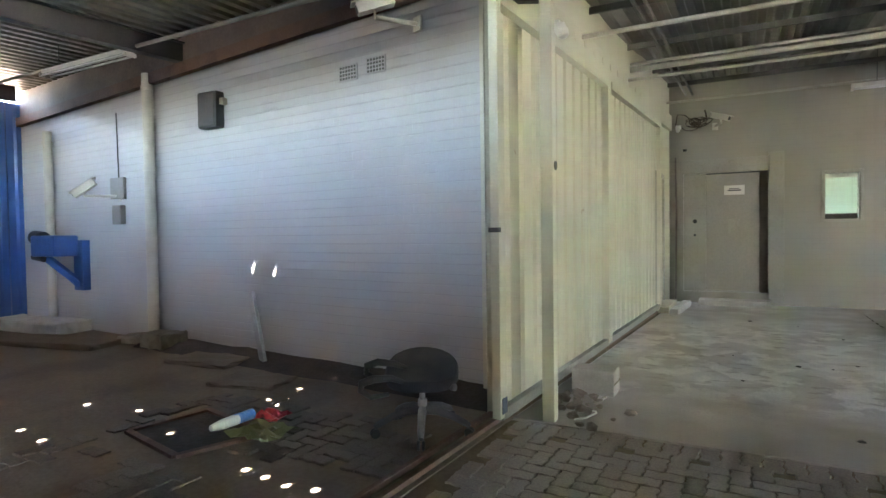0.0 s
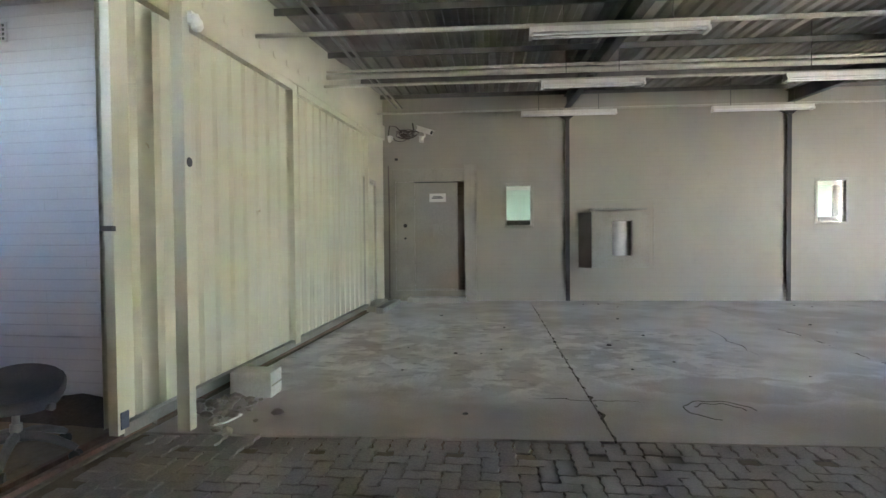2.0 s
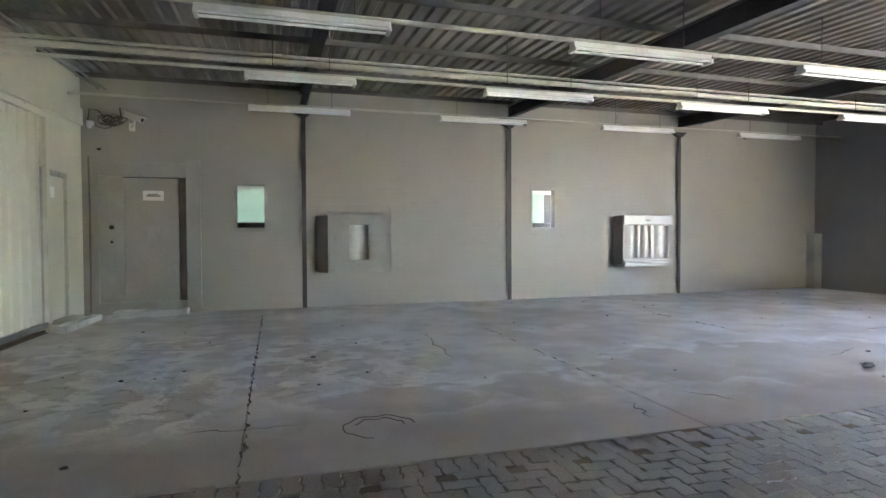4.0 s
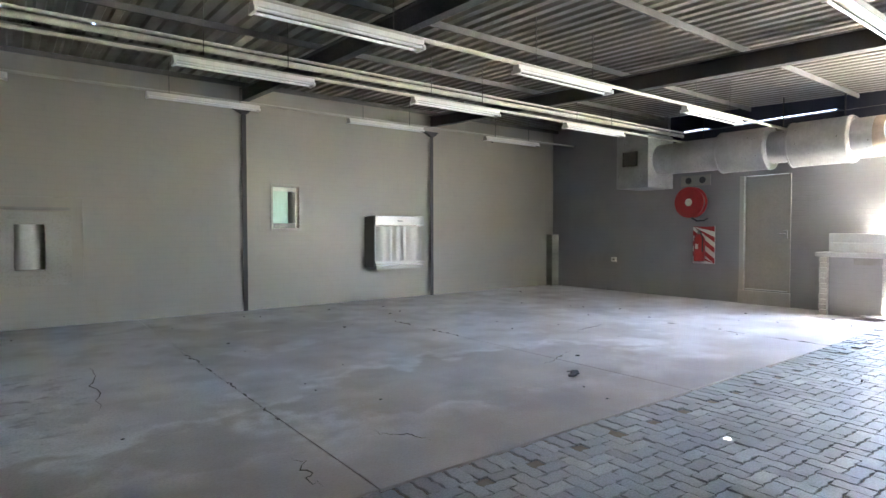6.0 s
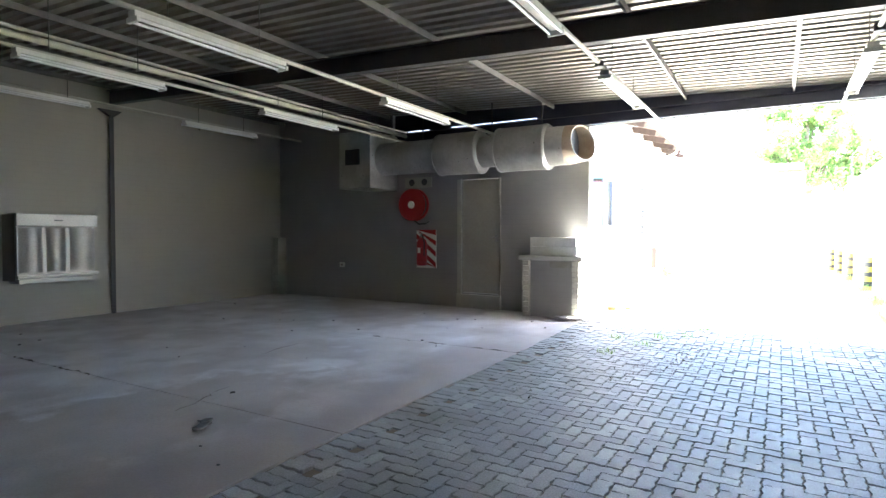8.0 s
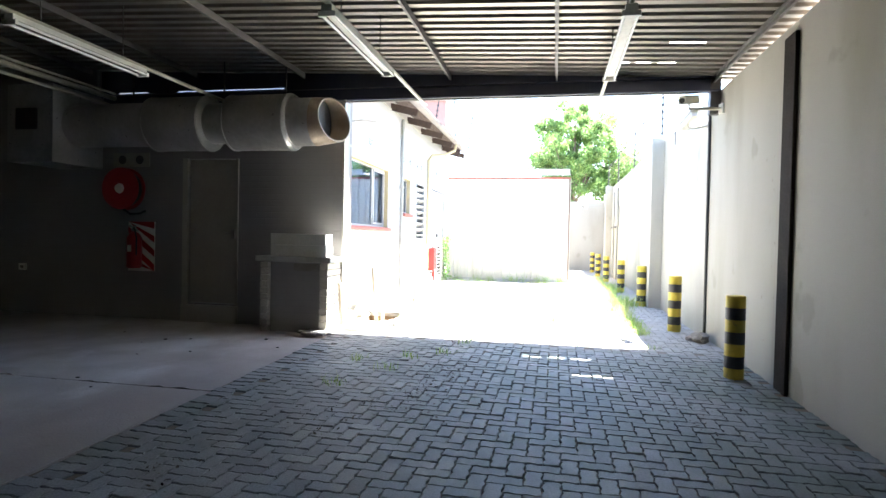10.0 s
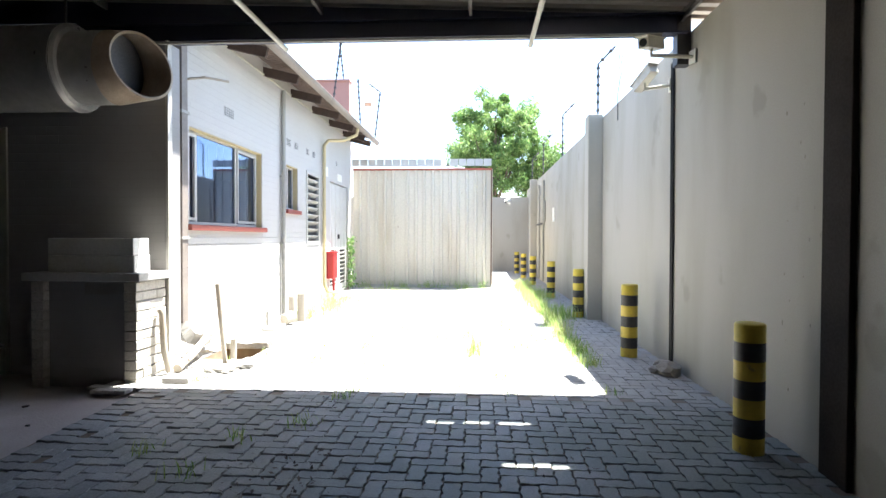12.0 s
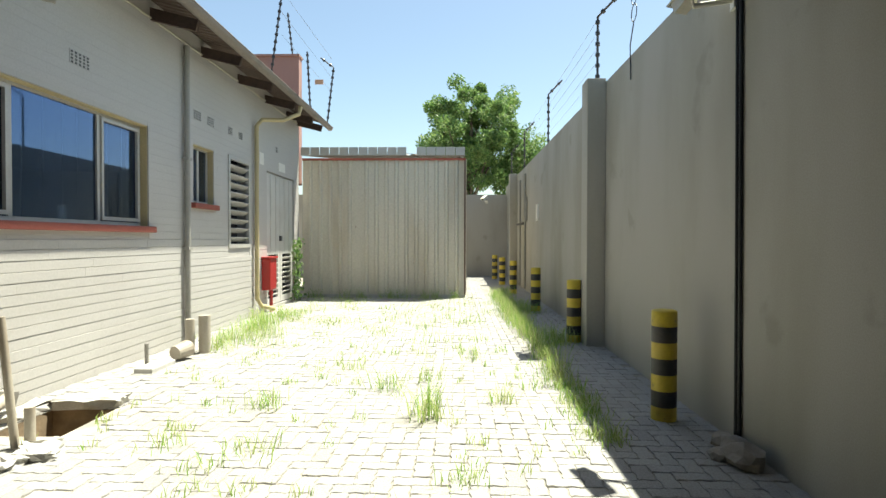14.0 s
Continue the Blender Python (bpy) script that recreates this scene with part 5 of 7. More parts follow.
for x, y, r in ((14.02, -1.06, 0.11), (14.2, -1.1, 0.09), (14.1, -0.96, 0.06), (14.32, -1.08, 0.07)):
    bm = B()
    res = bmesh.ops.create_icosphere(bm, subdivisions=2, radius=r)
    for v in res["verts"]:
        v.co = Vector((v.co.x * 1.35, v.co.y, v.co.z * 0.7)) * rnd.uniform(0.8, 1.15) + Vector((x, y, gz(x) + r * 0.42))
    solid("mortar_lump", bm, M["rubble"], "lump of broken mortar at the foot of the cables", "rubble", (x, y, 0.06))
bm = B()
for k in range(16):
    x, z, r = rnd.uniform(11.9, 12.35), rnd.uniform(0.35, 2.3), rnd.uniform(0.004, 0.011)
    ring = [bm.verts.new((x + r * math.cos(a) * rnd.uniform(0.5, 1.1), -1.1985, z + r * 1.6 * math.sin(a) * rnd.uniform(0.5, 1.2))) for a in [2 * math.pi * i / 8 for i in range(8)]]
    back = [bm.verts.new(q.co + Vector((0, -0.002, 0))) for q in ring]
    bm.faces.new(ring)
    for i in range(8):
        bm.faces.new((ring[i], ring[(i + 1) % 8], back[(i + 1) % 8], back[i]))
solid("plaster_chips", bm, M["rubble"], "small chipped spots in the plaster of the boundary wall", "damage", (12.3, -1.2, 1.2), kind="stuff")
for k, (x, z1) in enumerate(((26.3, 2.95), (25.2, 3.0), (24.9, 2.4))):
    c = B()
    rod(c, [(x, -1.17, 0.1 if k < 2 else 1.8), (x, -1.17, z1)], 0.025, 8)
    solid("wall_conduit", c, M["steel_grey"], "grey conduit on the boundary wall", "pipe", (x, -1.17, 0.1))
bm = B()
box(bm, 23.0, 23.25, -1.197, -1.17, 1.75, 2.1)
solid("wall_plate_sign", bm, M["paper"], "small white plate on the boundary wall", "sign", (23.1, -1.18, 1.75))
bm = B()
bar(bm, (25.2, -1.14, 1.75), (26.6, -1.14, 1.75), 0.06, 0.05)
solid("wall_bracket", bm, M["steel_dark"], "short dark steel bracket on the wall", "bracket", (25.9, -1.14, 1.75))


def fence_pole(pts, label):
    t = thing("fence_pole", label, "pole", pts[0], group="electric fence poles")
    bm = B()
    rod(bm, pts, 0.016, 8)
    part("rod", bm, M["steel_dark"], t)
    for a, b in zip(pts, pts[1:]):
        a, b = Vector(a), Vector(b)
        n = max(2, int((b - a).length / 0.13))
        for i in range(n):
            q = a + (b - a) * ((i + 0.5) / n)
            bm = B()
            lathe(bm, q, (b - a), [(-0.02, 0.0), (-0.02, 0.03), (0.02, 0.03), (0.02, 0)], 10)
            part("insulator", bm, M["plastic_black"], t)
    return t


POLE = "thin steel electric-fence pole with black insulators, bent over at the top"
for x in (18.2, 22.1, 26.0, 29.5):
    fence_pole([(x, -1.25, 2.95), (x, -1.25, 4.2), (x - 0.1, -1.5, 4.45)], POLE)
fw = thing("fence_wires", "thin electric fence wires along the boundary wall", "wire", (22, -1.25, 3.5))
for k in range(5):
    bm = B()
    z = 3.45 + k * 0.18
    rod(bm, [(18.2, -1.25, z), (22.1, -1.25, z - 0.02), (26.0, -1.25, z), (29.5, -1.25, z)], 0.0022, 4)
    part("wire", bm, M["steel_grey"], fw)
bm = B()
for k in range(2):
    cz = 3.62 + 0.17 * k
    rod(bm, [(16.6 + 0.085 * math.cos(a), -1.22, cz + 0.085 * math.sin(a)) for a in [2 * math.pi * i / 16 for i in range(17)]], 0.005, 6)
rod(bm, [(16.6, -1.19, 2.95), (16.62, -1.19, 3.3), (16.6, -1.22, 3.54)], 0.006, 6)
solid("wire_loop", bm, M["cable"], "twisted loop of wire on top of the wall", "wire", (16.6, -1.2, 3.0))

# ---------------------------------------------------------------- the house beside the yard
HY = 3.92
hs = thing("house", "cream painted brick house with overhanging tin roof", "house", (18.5, HY, 0))
W1 = (14.78, 16.92, 1.47, 2.56)
W2 = (17.98, 18.6, 1.80, 2.55)
LV = (19.08, 19.95, 1.20, 2.58)
DD = (20.8, 22.5, 0.12, 2.55)
bm = B()
wall_cells(bm, "x", HY, 0.25, 14.10, 22.85, -0.1, 3.95, [W1, W2, LV, DD])
part("wall", bm, M["house_wall"], hs)
bm = B()
box(bm, 22.60, 22.85, HY + 0.25, 9.5, -0.1, 4.3)
box(bm, 14.62, 14.76, HY + 0.25, 9.5, -0.1, 4.0)
box(bm, 14.76, 22.6, 9.3, 9.5, -0.1, 4.6)
box(bm, 14.76, 22.6, HY + 0.25, 9.3, 2.75, 2.8)
part("inner_wall", bm, M["room"], hs)
bm = B()
y0, z0, y1, z1 = 3.32, 3.74, 9.4, 5.3
sl_len = math.hypot(y1 - y0, z1 - z0)
sheet(bm, (14.63, y0, z0 + 0.06), (1, 0, 0), (0, y1 - y0, z1 - z0), (0, -(z1 - z0), y1 - y0), 8.42, sl_len, 0.12, 0.03)
sheet(bm, (14.15, y0, z0 + 0.06), (1, 0, 0), (0, y1 - y0, z1 - z0), (0, -(z1 - z0), y1 - y0), 0.48, 0.9, 0.12, 0.03)
part("roof", bm, M["eave"], hs, "weathered ribbed roof sheeting")
for x in (14.5, 15.75, 17.0, 18.25, 19.5, 20.75, 22.0, 22.75):
    bm = B()
    bar(bm, (x, 3.40, 3.665), (x, 4.15, 3.665 + 0.75 * 0.2566), 0.06, 0.13)
    part("rafter_end", bm, M["wood_dark"], hs)
bm = B()
gprof = [(math.cos(math.pi + math.pi * k / 8) * 0.065, math.sin(math.pi + math.pi * k / 8) * 0.07) for k in range(9)]
rows = [[bm.verts.new((x, 3.29 + a, 3.74 + b)) for a, b in gprof] for x in (14.2, 18.6, 23.05)]
for r0, r1 in zip(rows, rows[1:]):
    for k in range(8):
        bm.faces.new((r0[k], r1[k], r1[k + 1], r0[k + 1]))
part("gutter", bm, M["gutter_dark"], hs, "brown-grey half-round gutter", True)
bm = B()
rod(bm, [(14.2, 3.225, 3.742), (23.05, 3.225, 3.742)], 0.009, 6)
part("gutter_bead", bm, M["gutter_dark"], hs)
bm = B()
rod(bm, [(14.3, HY - 0.012, 3.74), (22.8, HY - 0.012, 3.76)], 0.012, 6)
part("wall_cable", bm, M["pipe_cream"], hs, "painted cable under the eaves")


def house_window(w, bars, sill_out):
    x0, x1, za, zb = w
    t = part("window", wall_cells(B(), "x", HY + 0.09, 0.04, x0, x1, za, zb, [(x0 + 0.035, x1 - 0.035, za + 0.035, zb - 0.035)]), M["alu"], hs, "steel framed window, blue of the reflected sky tinted into the glass")
    us = [x0 + 0.035, *bars, x1 - 0.035]
    for u in bars:
        part("mullion", box(B(), u - 0.02, u + 0.02, HY + 0.085, HY + 0.135, za + 0.035, zb - 0.035), M["alu"], t)
    for a, b in zip(us, us[1:]):
        part("pane", box(B(), a + 0.004, b - 0.004, HY + 0.105, HY + 0.111, za + 0.036, zb - 0.036), M["sky_tint_glass"], t)
    bm = B()
    box(bm, x0 - 0.0, x1, HY + 0.012, HY + 0.085, zb - 0.012, zb - 0.002)
    box(bm, x1 - 0.010, x1 - 0.001, HY + 0.012, HY + 0.085, za, zb - 0.012)
    part("reveal", bm, M["yellow_frame"], t, "cream yellow window reveal")
    bm = B()
    box(bm, x0 - 0.06, x1 + 0.06, HY - sill_out, HY + 0.08, za - 0.07, za - 0.003, 0.008)
    part("sill", bm, M["sill_red"], t, "red painted sill")
    return t


big = house_window(W1, (15.10, 16.19), 0.06)
for a, b in ((14.83, 15.07), (16.22, 16.87)):
    part("casement", wall_cells(B(), "x", HY + 0.07, 0.03, a, b, W1[2] + 0.045, W1[3] - 0.045, [(a + 0.03, b - 0.03, W1[2] + 0.08, W1[3] - 0.08)]), M["alu"], big, "opening casement frame")
for x in (15.32, 15.56, 15.8, 16.0, 16.45, 16.7):
    part("burglar_bar", rod(B(), [(x, HY + 0.17, 1.5), (x, HY + 0.17, 2.54)], 0.005, 6), M["steel_grey"], big)
house_window(W2, (18.3,), 0.06)
lv = part("louvre_vent", wall_cells(B(), "x", HY - 0.02, 0.06, LV[0], LV[1], LV[2], LV[3], [(LV[0] + 0.06, LV[1] - 0.06, LV[2] + 0.06, LV[3] - 0.06)]), M["alu"], hs, "large steel louvre with broad slats")
for k in range(9):
    z = LV[2] + 0.13 + k * 0.135
    bm = B()
    bar(bm, (LV[0] + 0.06, HY + 0.035, z), (LV[1] - 0.06, HY + 0.035, z), 0.12, 0.012, (0, 0.55, 0.83))
    part("slat", bm, M["alu"], lv)
# dark sheet stands for the unlit space behind the slats
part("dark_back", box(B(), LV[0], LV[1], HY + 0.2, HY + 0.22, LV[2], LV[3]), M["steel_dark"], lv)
for k, (a, b) in enumerate(((20.83, 21.64), (21.66, 22.47))):
    dr = part("door", wall_cells(B(), "x", HY + 0.03, 0.04, a, b, 0.14, 2.53, [(a + 0.12, b - 0.12, 0.25, 1.05)]), M["door_white"], hs, "pale grey double door leaf with louvred foot")
    for j in range(8):
        z = 0.3 + j * 0.095
        bm = B()
        bar(bm, (a + 0.12, HY + 0.05, z), (b - 0.12, HY + 0.05, z), 0.075, 0.01, (0, 0.6, 0.8))
        part("slat", bm, M["door_white"], dr)
    for u in (a + 0.25, b - 0.25):
        part("batten", box(B(), u - 0.01, u + 0.01, HY + 0.02, HY + 0.03, 1.1, 2.5), M["door_white"], dr)
# likewise a dark sheet for the unlit inside behind the doors
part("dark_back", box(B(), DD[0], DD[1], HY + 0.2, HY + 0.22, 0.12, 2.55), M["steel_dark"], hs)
part("door_padlock", box(B(), 21.60, 21.70, HY + 0.0, HY + 0.03, 1.3, 1.4), M["steel_dark"], hs)
part("door_sign", box(B(), 21.45, 21.85, HY - 0.012, HY - 0.001, 2.62, 2.78), M["paper"], hs, "small white sign above the doors")
part("wall_sign", box(B(), 20.42, 20.62, HY - 0.012, HY - 0.001, 2.62, 2.82), M["paper"], hs, "small white plate")
for a, b, za, zb in ((15.66, 15.93, 2.86, 2.98), (18.0, 18.2, 2.87, 2.99), (18.4, 18.6, 2.87, 2.99), (19.1, 19.25, 2.88, 2.99), (19.5, 19.65, 2.88, 2.99), (21.3, 21.42, 2.95, 3.05)):
    ab = part("air_brick", box(B(), a, b, HY - 0.006, HY - 0.001, za, zb), M["house_wall"], hs)
    bm = B()
    nx, nz = 5, 4
    for i in range(nx):
        for j in range(nz):
            xa = a + (b - a) * (i + 0.25) / nx
            zc = za + (zb - za) * (j + 0.2) / nz
            box(bm, xa, xa + (b - a) * 0.5 / nx, HY - 0.009, HY - 0.0065, zc, zc + (zb - za) * 0.6 / nz)
    part("openings", bm, M["ink"], ab, "dark vent openings", kind="stuff")
part("downpipe", rod(B(), [(17.72, HY - 0.05, 0.08), (17.72, HY - 0.05, 3.7)], 0.035, 12), M["pipe_grey"], hs, smooth=True)
for z in (1.2, 2.3):
    part("pipe_clip", box(B(), 17.67, 17.77, HY - 0.09, HY - 0.002, z, z + 0.03), M["pipe_grey"], hs)
part("downpipe", rod(B(), [(20.75, 3.3, 3.66), (20.72, 3.32, 3.52), (20.55, 3.55, 3.38), (20.22, HY - 0.12, 3.32), (20.13, HY - 0.06, 3.2), (20.13, HY - 0.06, 0.35), (20.18, HY - 0.12, 0.22), (20.3, HY - 0.3, 0.16)], 0.036, 12), M["yellow_frame"], hs, "cream yellow downpipe with a swan neck", True)
part("wall_hook", rod(B(), [(14.7, HY - 0.02, 3.05), (14.75, HY - 0.2, 3.08), (15.0, HY - 0.35, 3.1)], 0.015, 8), M["gutter"], hs)

fb = thing("fire_hydrant_cover", "red box cover fixed beside the doors", "box", (20.75, HY - 0.14, 0.42))
bm = B()
box(bm, 20.5, 20.85, HY - 0.16, HY - 0.005, 0.45, 1.0, 0.02)
part("cover", bm, M["red"], fb)
bm = B()
rod(bm, [(20.66, HY - 0.12, 0.06), (20.66, HY - 0.12, 0.45)], 0.03, 10)
part("riser", bm, M["red"], fb)
bm = B()
box(bm, 20.47, 20.88, HY - 0.18, HY - 0.002, 1.0, 1.03, 0.006)
part("lid", bm, M["red"], fb)

# parapet with fence above the far roof
ch = thing("roof_parapet", "red brick parapet rising behind the roof", "parapet", (24.3, 4.6, 4.0))
bm = B()
box(bm, 23.9, 24.15, 4.2, 6.6, 2.6, 5.55)
box(bm, 23.9, 27.0, 6.6, 6.8, 0, 5.55)
part("brickwork", bm, M["red_brick"], ch)
bm = B()
box(bm, 23.86, 24.19, 4.18, 6.6, 5.551, 5.6)
part("coping", bm, M["red_brick"], ch)
fence_pole([(21.0, 3.94, 4.0), (21.0, 3.68, 5.9)], "thick leaning steel electric-fence pole with black insulators")
fence_pole([(23.0, 3.35, 3.74), (23.0, 3.2, 5.02), (23.0, 3.48, 5.23)], POLE)
fence_pole([(23.0, 3.69, 3.85), (23.0, 3.77, 5.36)], "upright steel electric-fence pole with black insulators")
fence_pole([(24.02, 4.37, 5.55), (24.02, 4.49, 6.6)], "upright steel electric-fence pole on the brick parapet")
part_wires = thing("roof_fence_wires", "thin fence wires between the poles on the roof", "wire", (22.5, 3.6, 5.0))
for za, zb in ((5.8, 5.2), (5.4, 4.8), (5.0, 4.5)):
    part("wire", rod(B(), [(21.0, 3.70, za), (23.0, 3.24, zb)], 0.003, 4), M["steel_grey"], part_wires)
part("tag", box(B(), 22.98, 23.0, 3.42, 3.6, 4.66, 4.76), M["tag_orange"], part_wires, "small orange warning tag")
rz = B()
pts = []
for k in range(420):
    a = k * 0.42
    pts.append((18.5 + k * 0.0095, 4.6 + 0.28 * math.cos(a), 4.45 + 0.28 * math.sin(a)))
rod(rz, pts, 0.006, 4)
solid("razor_wire", rz, M["steel_grey"], "coil of razor wire on the roof", "razor wire", (20.0, 4.6, 4.2))
bm = B()
rod(bm, [(23.4, 2.7, 3.3), (28.0, 1.5, 3.9), (34.0, 1.0, 4.8)], 0.008, 5)
solid("overhead_wire", bm, M["cable"], "thin black overhead wire to the trees", "wire", (23.4, 2.7, 3.3))

# ---------------------------------------------------------------- sheet metal shed at the end
SX = 23.33
sh = thing("metal_shed", "cream ribbed metal shed with rusty trim", "shed", (25.2, 2.2, 0))
for a, b in ((0.39, 2.70), (2.74, 3.95)):
    bm = B()
    sheet(bm, (SX, a, 0.12), (0, 1, 0), (0, 0, 1), (-1, 0, 0), b - a, 3.0, 0.22, 0.055, flat=0.55)
    part("front_sheet", bm, M["shed"], sh)
bm = B()
sheet(bm, (SX, 0.39, 0.12), (1, 0, 0), (0, 0, 1), (0, -1, 0), 3.8, 3.0, 0.22, 0.055, flat=0.55)
part("side_sheet", bm, M["shed"], sh)
bm = B()
sheet(bm, (SX, 3.95, 0.12), (1, 0, 0), (0, 0, 1), (0, 1, 0), 3.8, 3.0, 0.22, 0.055, flat=0.55)
part("side_sheet", bm, M["shed"], sh)
bm = B()
sheet(bm, (SX - 0.12, 0.36, 3.17), (0, 1, 0), (4.0, 0, 0.5), (-0.12, 0, 1), 3.66, 4.0, 0.2, 0.03)
part("roof", bm, M["asbestos"], sh)
for k in range(17):
    if k == 5:
        continue
    bm = B()
    y = 0.38 + k * 0.212
    box(bm, SX - 0.13, SX - 0.11, y, y + 0.2, 3.17, 3.35, 0.004)
    part("ridge_flash", bm, M["alu"], sh)
bm = B()
box(bm, SX - 0.06, SX - 0.035, 0.36, 3.96, 3.07, 3.12)
part("top_trim", bm, M["trim_red"], sh, "rusty red top trim")
bm = B()
box(bm, SX - 0.045, SX + 0.02, 0.358, 0.388, 0.1, 3.12)
part("corner_trim", bm, M["rust"], sh, "rusty corner trim")
bm = B()
box(bm, SX - 0.06, SX + 3.9, 0.36, 3.97, 0.03, 0.12)
part("plinth", bm, M["block"], sh)
part("joint_strip", box(B(), SX - 0.045, SX - 0.032, 2.68, 2.76, 0.12, 3.1), M["shed"], sh)

# ---------------------------------------------------------------- pipes and rubble by the house
def upright(name, label, x, y, z1, r, m, lean=(0, 0)):
    b_ = B()
    rod(b_, [(x, y, gz(x) - 0.03), (x + lean[0], y + lean[1], z1)], r, 10)
    return solid(name, b_, m, label, "pipe", (x, y, gz(x)), smooth=True)


upright("standpipe", "old bare steel standpipe leaning near the house", 14.15, 3.23, 0.86, 0.024, M["gutter"], (-0.02, 0.07))
upright("drain_stub", "short capped drain pipe", 14.16, 3.15, 0.31, 0.03, M["gutter"])
upright("drain_stub", "short capped drain pipe", 17.08, 3.38, 0.48, 0.065, M["gutter"])
upright("drain_stub", "short capped drain pipe beside its neighbour", 16.98, 3.50, 0.45, 0.05, M["gutter"])
upright("garden_tap", "small tap on a short riser", 16.32, 3.62, 0.30, 0.02, M["steel_grey"])
bm = B()
rod(bm, [(13.66, 3.62, 0.66), (13.66, 3.6, 0.62), (13.67, 3.59, 0.3), (13.69, 3.55, 0.08)], 0.03, 10)
solid("bent_pipe", bm, M["gutter"], "bent cream pipe beside the brick stand", "pipe", (13.68, 3.57, 0.06), smooth=True)
bm = B()
rod(bm, [(13.75, 3.51, 0.10), (14.15, 3.57, 0.15), (14.60, 3.64, 0.24)], 0.04, 12)
solid("leaning_pipe", bm, M["gutter"], "slanting cream pipe near the wall", "pipe", (14.1, 3.56, 0.08), smooth=True)
for a, b, c, d, z in ((16.05, 16.5, 3.42, 3.6, 0.11), (13.36, 13.52, 3.20, 3.44, 0.11)):
    bm = B()
    box(bm, a, b, c, d, 0.03, z, 0.012)
    solid("concrete_kerb", bm, M["block"], "small broken concrete kerb by the drain", "kerb", ((a + b) / 2, (c + d) / 2, 0.03))
bm = B()
lathe(bm, (16.6, 3.48, 0.15), (1, -0.3, 0.1), [(0, 0.0), (0, 0.07), (0.18, 0.09), (0.2, 0.08), (0.2, 0)], 16)
solid("pipe_end", bm, M["gutter"], "short wide drain pipe end lying by the wall", "pipe", (16.7, 3.45, 0.06))
bm = B()
lip = [Vector((x, y, gz(x) - 0.012)) for x, y in ((PIT[0], PIT[2]), (PIT[1], PIT[2]), (PIT[1], PIT[3]), (PIT[0], PIT[3]))]
mid = Vector((0.5 * (PIT[0] + PIT[1]), 0.5 * (PIT[2] + PIT[3]), 0))
tv = [bm.verts.new(q) for q in lip]
bv = [bm.verts.new(Vector(((q.x - mid.x) * 0.85 + mid.x, (q.y - mid.y) * 0.9 + mid.y, -0.28))) for q in lip]
bm.faces.new(bv)
for k in range(4):
    bm.faces.new((tv[k], tv[(k + 1) % 4], bv[(k + 1) % 4], bv[k]))
solid("drain_hole", bm, M["pit_earth"], "open drain hole with earth sides beside the pipes", "hole", (14.48, 3.28, 0.05), kind="structure")
rnd = random.Random(12)
for x, y, lx, ly, h, turn in ((15.06, 3.36, 0.18, 0.5, 0.08, 8), (14.7, 3.68, 0.6, 0.14, 0.08, -4), (14.05, 3.02, 0.24, 0.2, 0.07, 25), (13.86, 3.14, 0.18, 0.26, 0.06, -12)):
    bm = B()
    box(bm, -lx / 2, lx / 2, -ly / 2, ly / 2, 0, h, 0.02)
    bmesh.ops.subdivide_edges(bm, edges=[e for e in bm.edges if e.calc_length() > 0.12], cuts=3, use_grid_fill=True)
    for v in bm.verts:
        v.co += Vector((rnd.gauss(0, 0.012), rnd.gauss(0, 0.012), rnd.gauss(0, 0.008) if v.co.z > 0.01 else 0))
    bmesh.ops.rotate(bm, verts=bm.verts, cent=(0, 0, 0), matrix=Matrix.Rotation(radians(turn), 3, "Z"))
    bmesh.ops.translate(bm, verts=bm.verts, vec=(x, y, gz(x) - 0.015))
    solid("broken_concrete", bm, M["block"], "broken lump of concrete beside the drain hole", "rubble", (x, y, gz(x) - 0.015))

# ---------------------------------------------------------------- grass and weeds
def blades(bm, x, y, n, spread, hgt, rnd):
    for _ in range(int(n * 1.5)):
        bx, by = x + rnd.gauss(0, spread), y + rnd.gauss(0, spread)
        h = hgt * rnd.uniform(0.45, 1.15)
        if PIT[0] < bx < PIT[1] and PIT[2] < by < PIT[3]:
            continue
        a = rnd.uniform(0, 2 * math.pi)
        lx, ly = math.cos(a) * h * rnd.uniform(0.2, 0.95), math.sin(a) * h * rnd.uniform(0.2, 0.95)
        w = rnd.uniform(0.0018, 0.004)
        px, py = -math.sin(a) * w, math.cos(a) * w
        z = gz(bx) - 0.01
        p = [(bx - px, by - py, z), (bx + px, by + py, z), (bx + lx * 0.4 + px * 0.8, by + ly * 0.4 + py * 0.8, z + h * 0.6), (bx + lx * 0.4 - px * 0.8, by + ly * 0.4 - py * 0.8, z + h * 0.6), (bx + lx, by + ly, z + h * 0.95)]
        v = [bm.verts.new(q) for q in p]
        bm.faces.new((v[0], v[1], v[2], v[3]))
        bm.faces.new((v[3], v[2], v[4]))


rnd = random.Random(21)
bm = B()
for k in range(150):
    x = 14.3 + 9.5 * rnd.random() ** 1.2
    blades(bm, x, -0.38 + rnd.gauss(0, 0.06), rnd.randint(8, 24), 0.06, rnd.uniform(0.14, 0.32) if x > 15.8 else 0.11, rnd)
for x, y, n in ((17.75, -0.72, 70), (17.6, -0.6, 60), (18.1, -0.62, 50), (20.6, -0.7, 70), (20.9, -0.6, 60), (21.3, -0.66, 50), (23.9, -0.6, 60)):
    blades(bm, x, y, n, 0.1, 0.26, rnd)
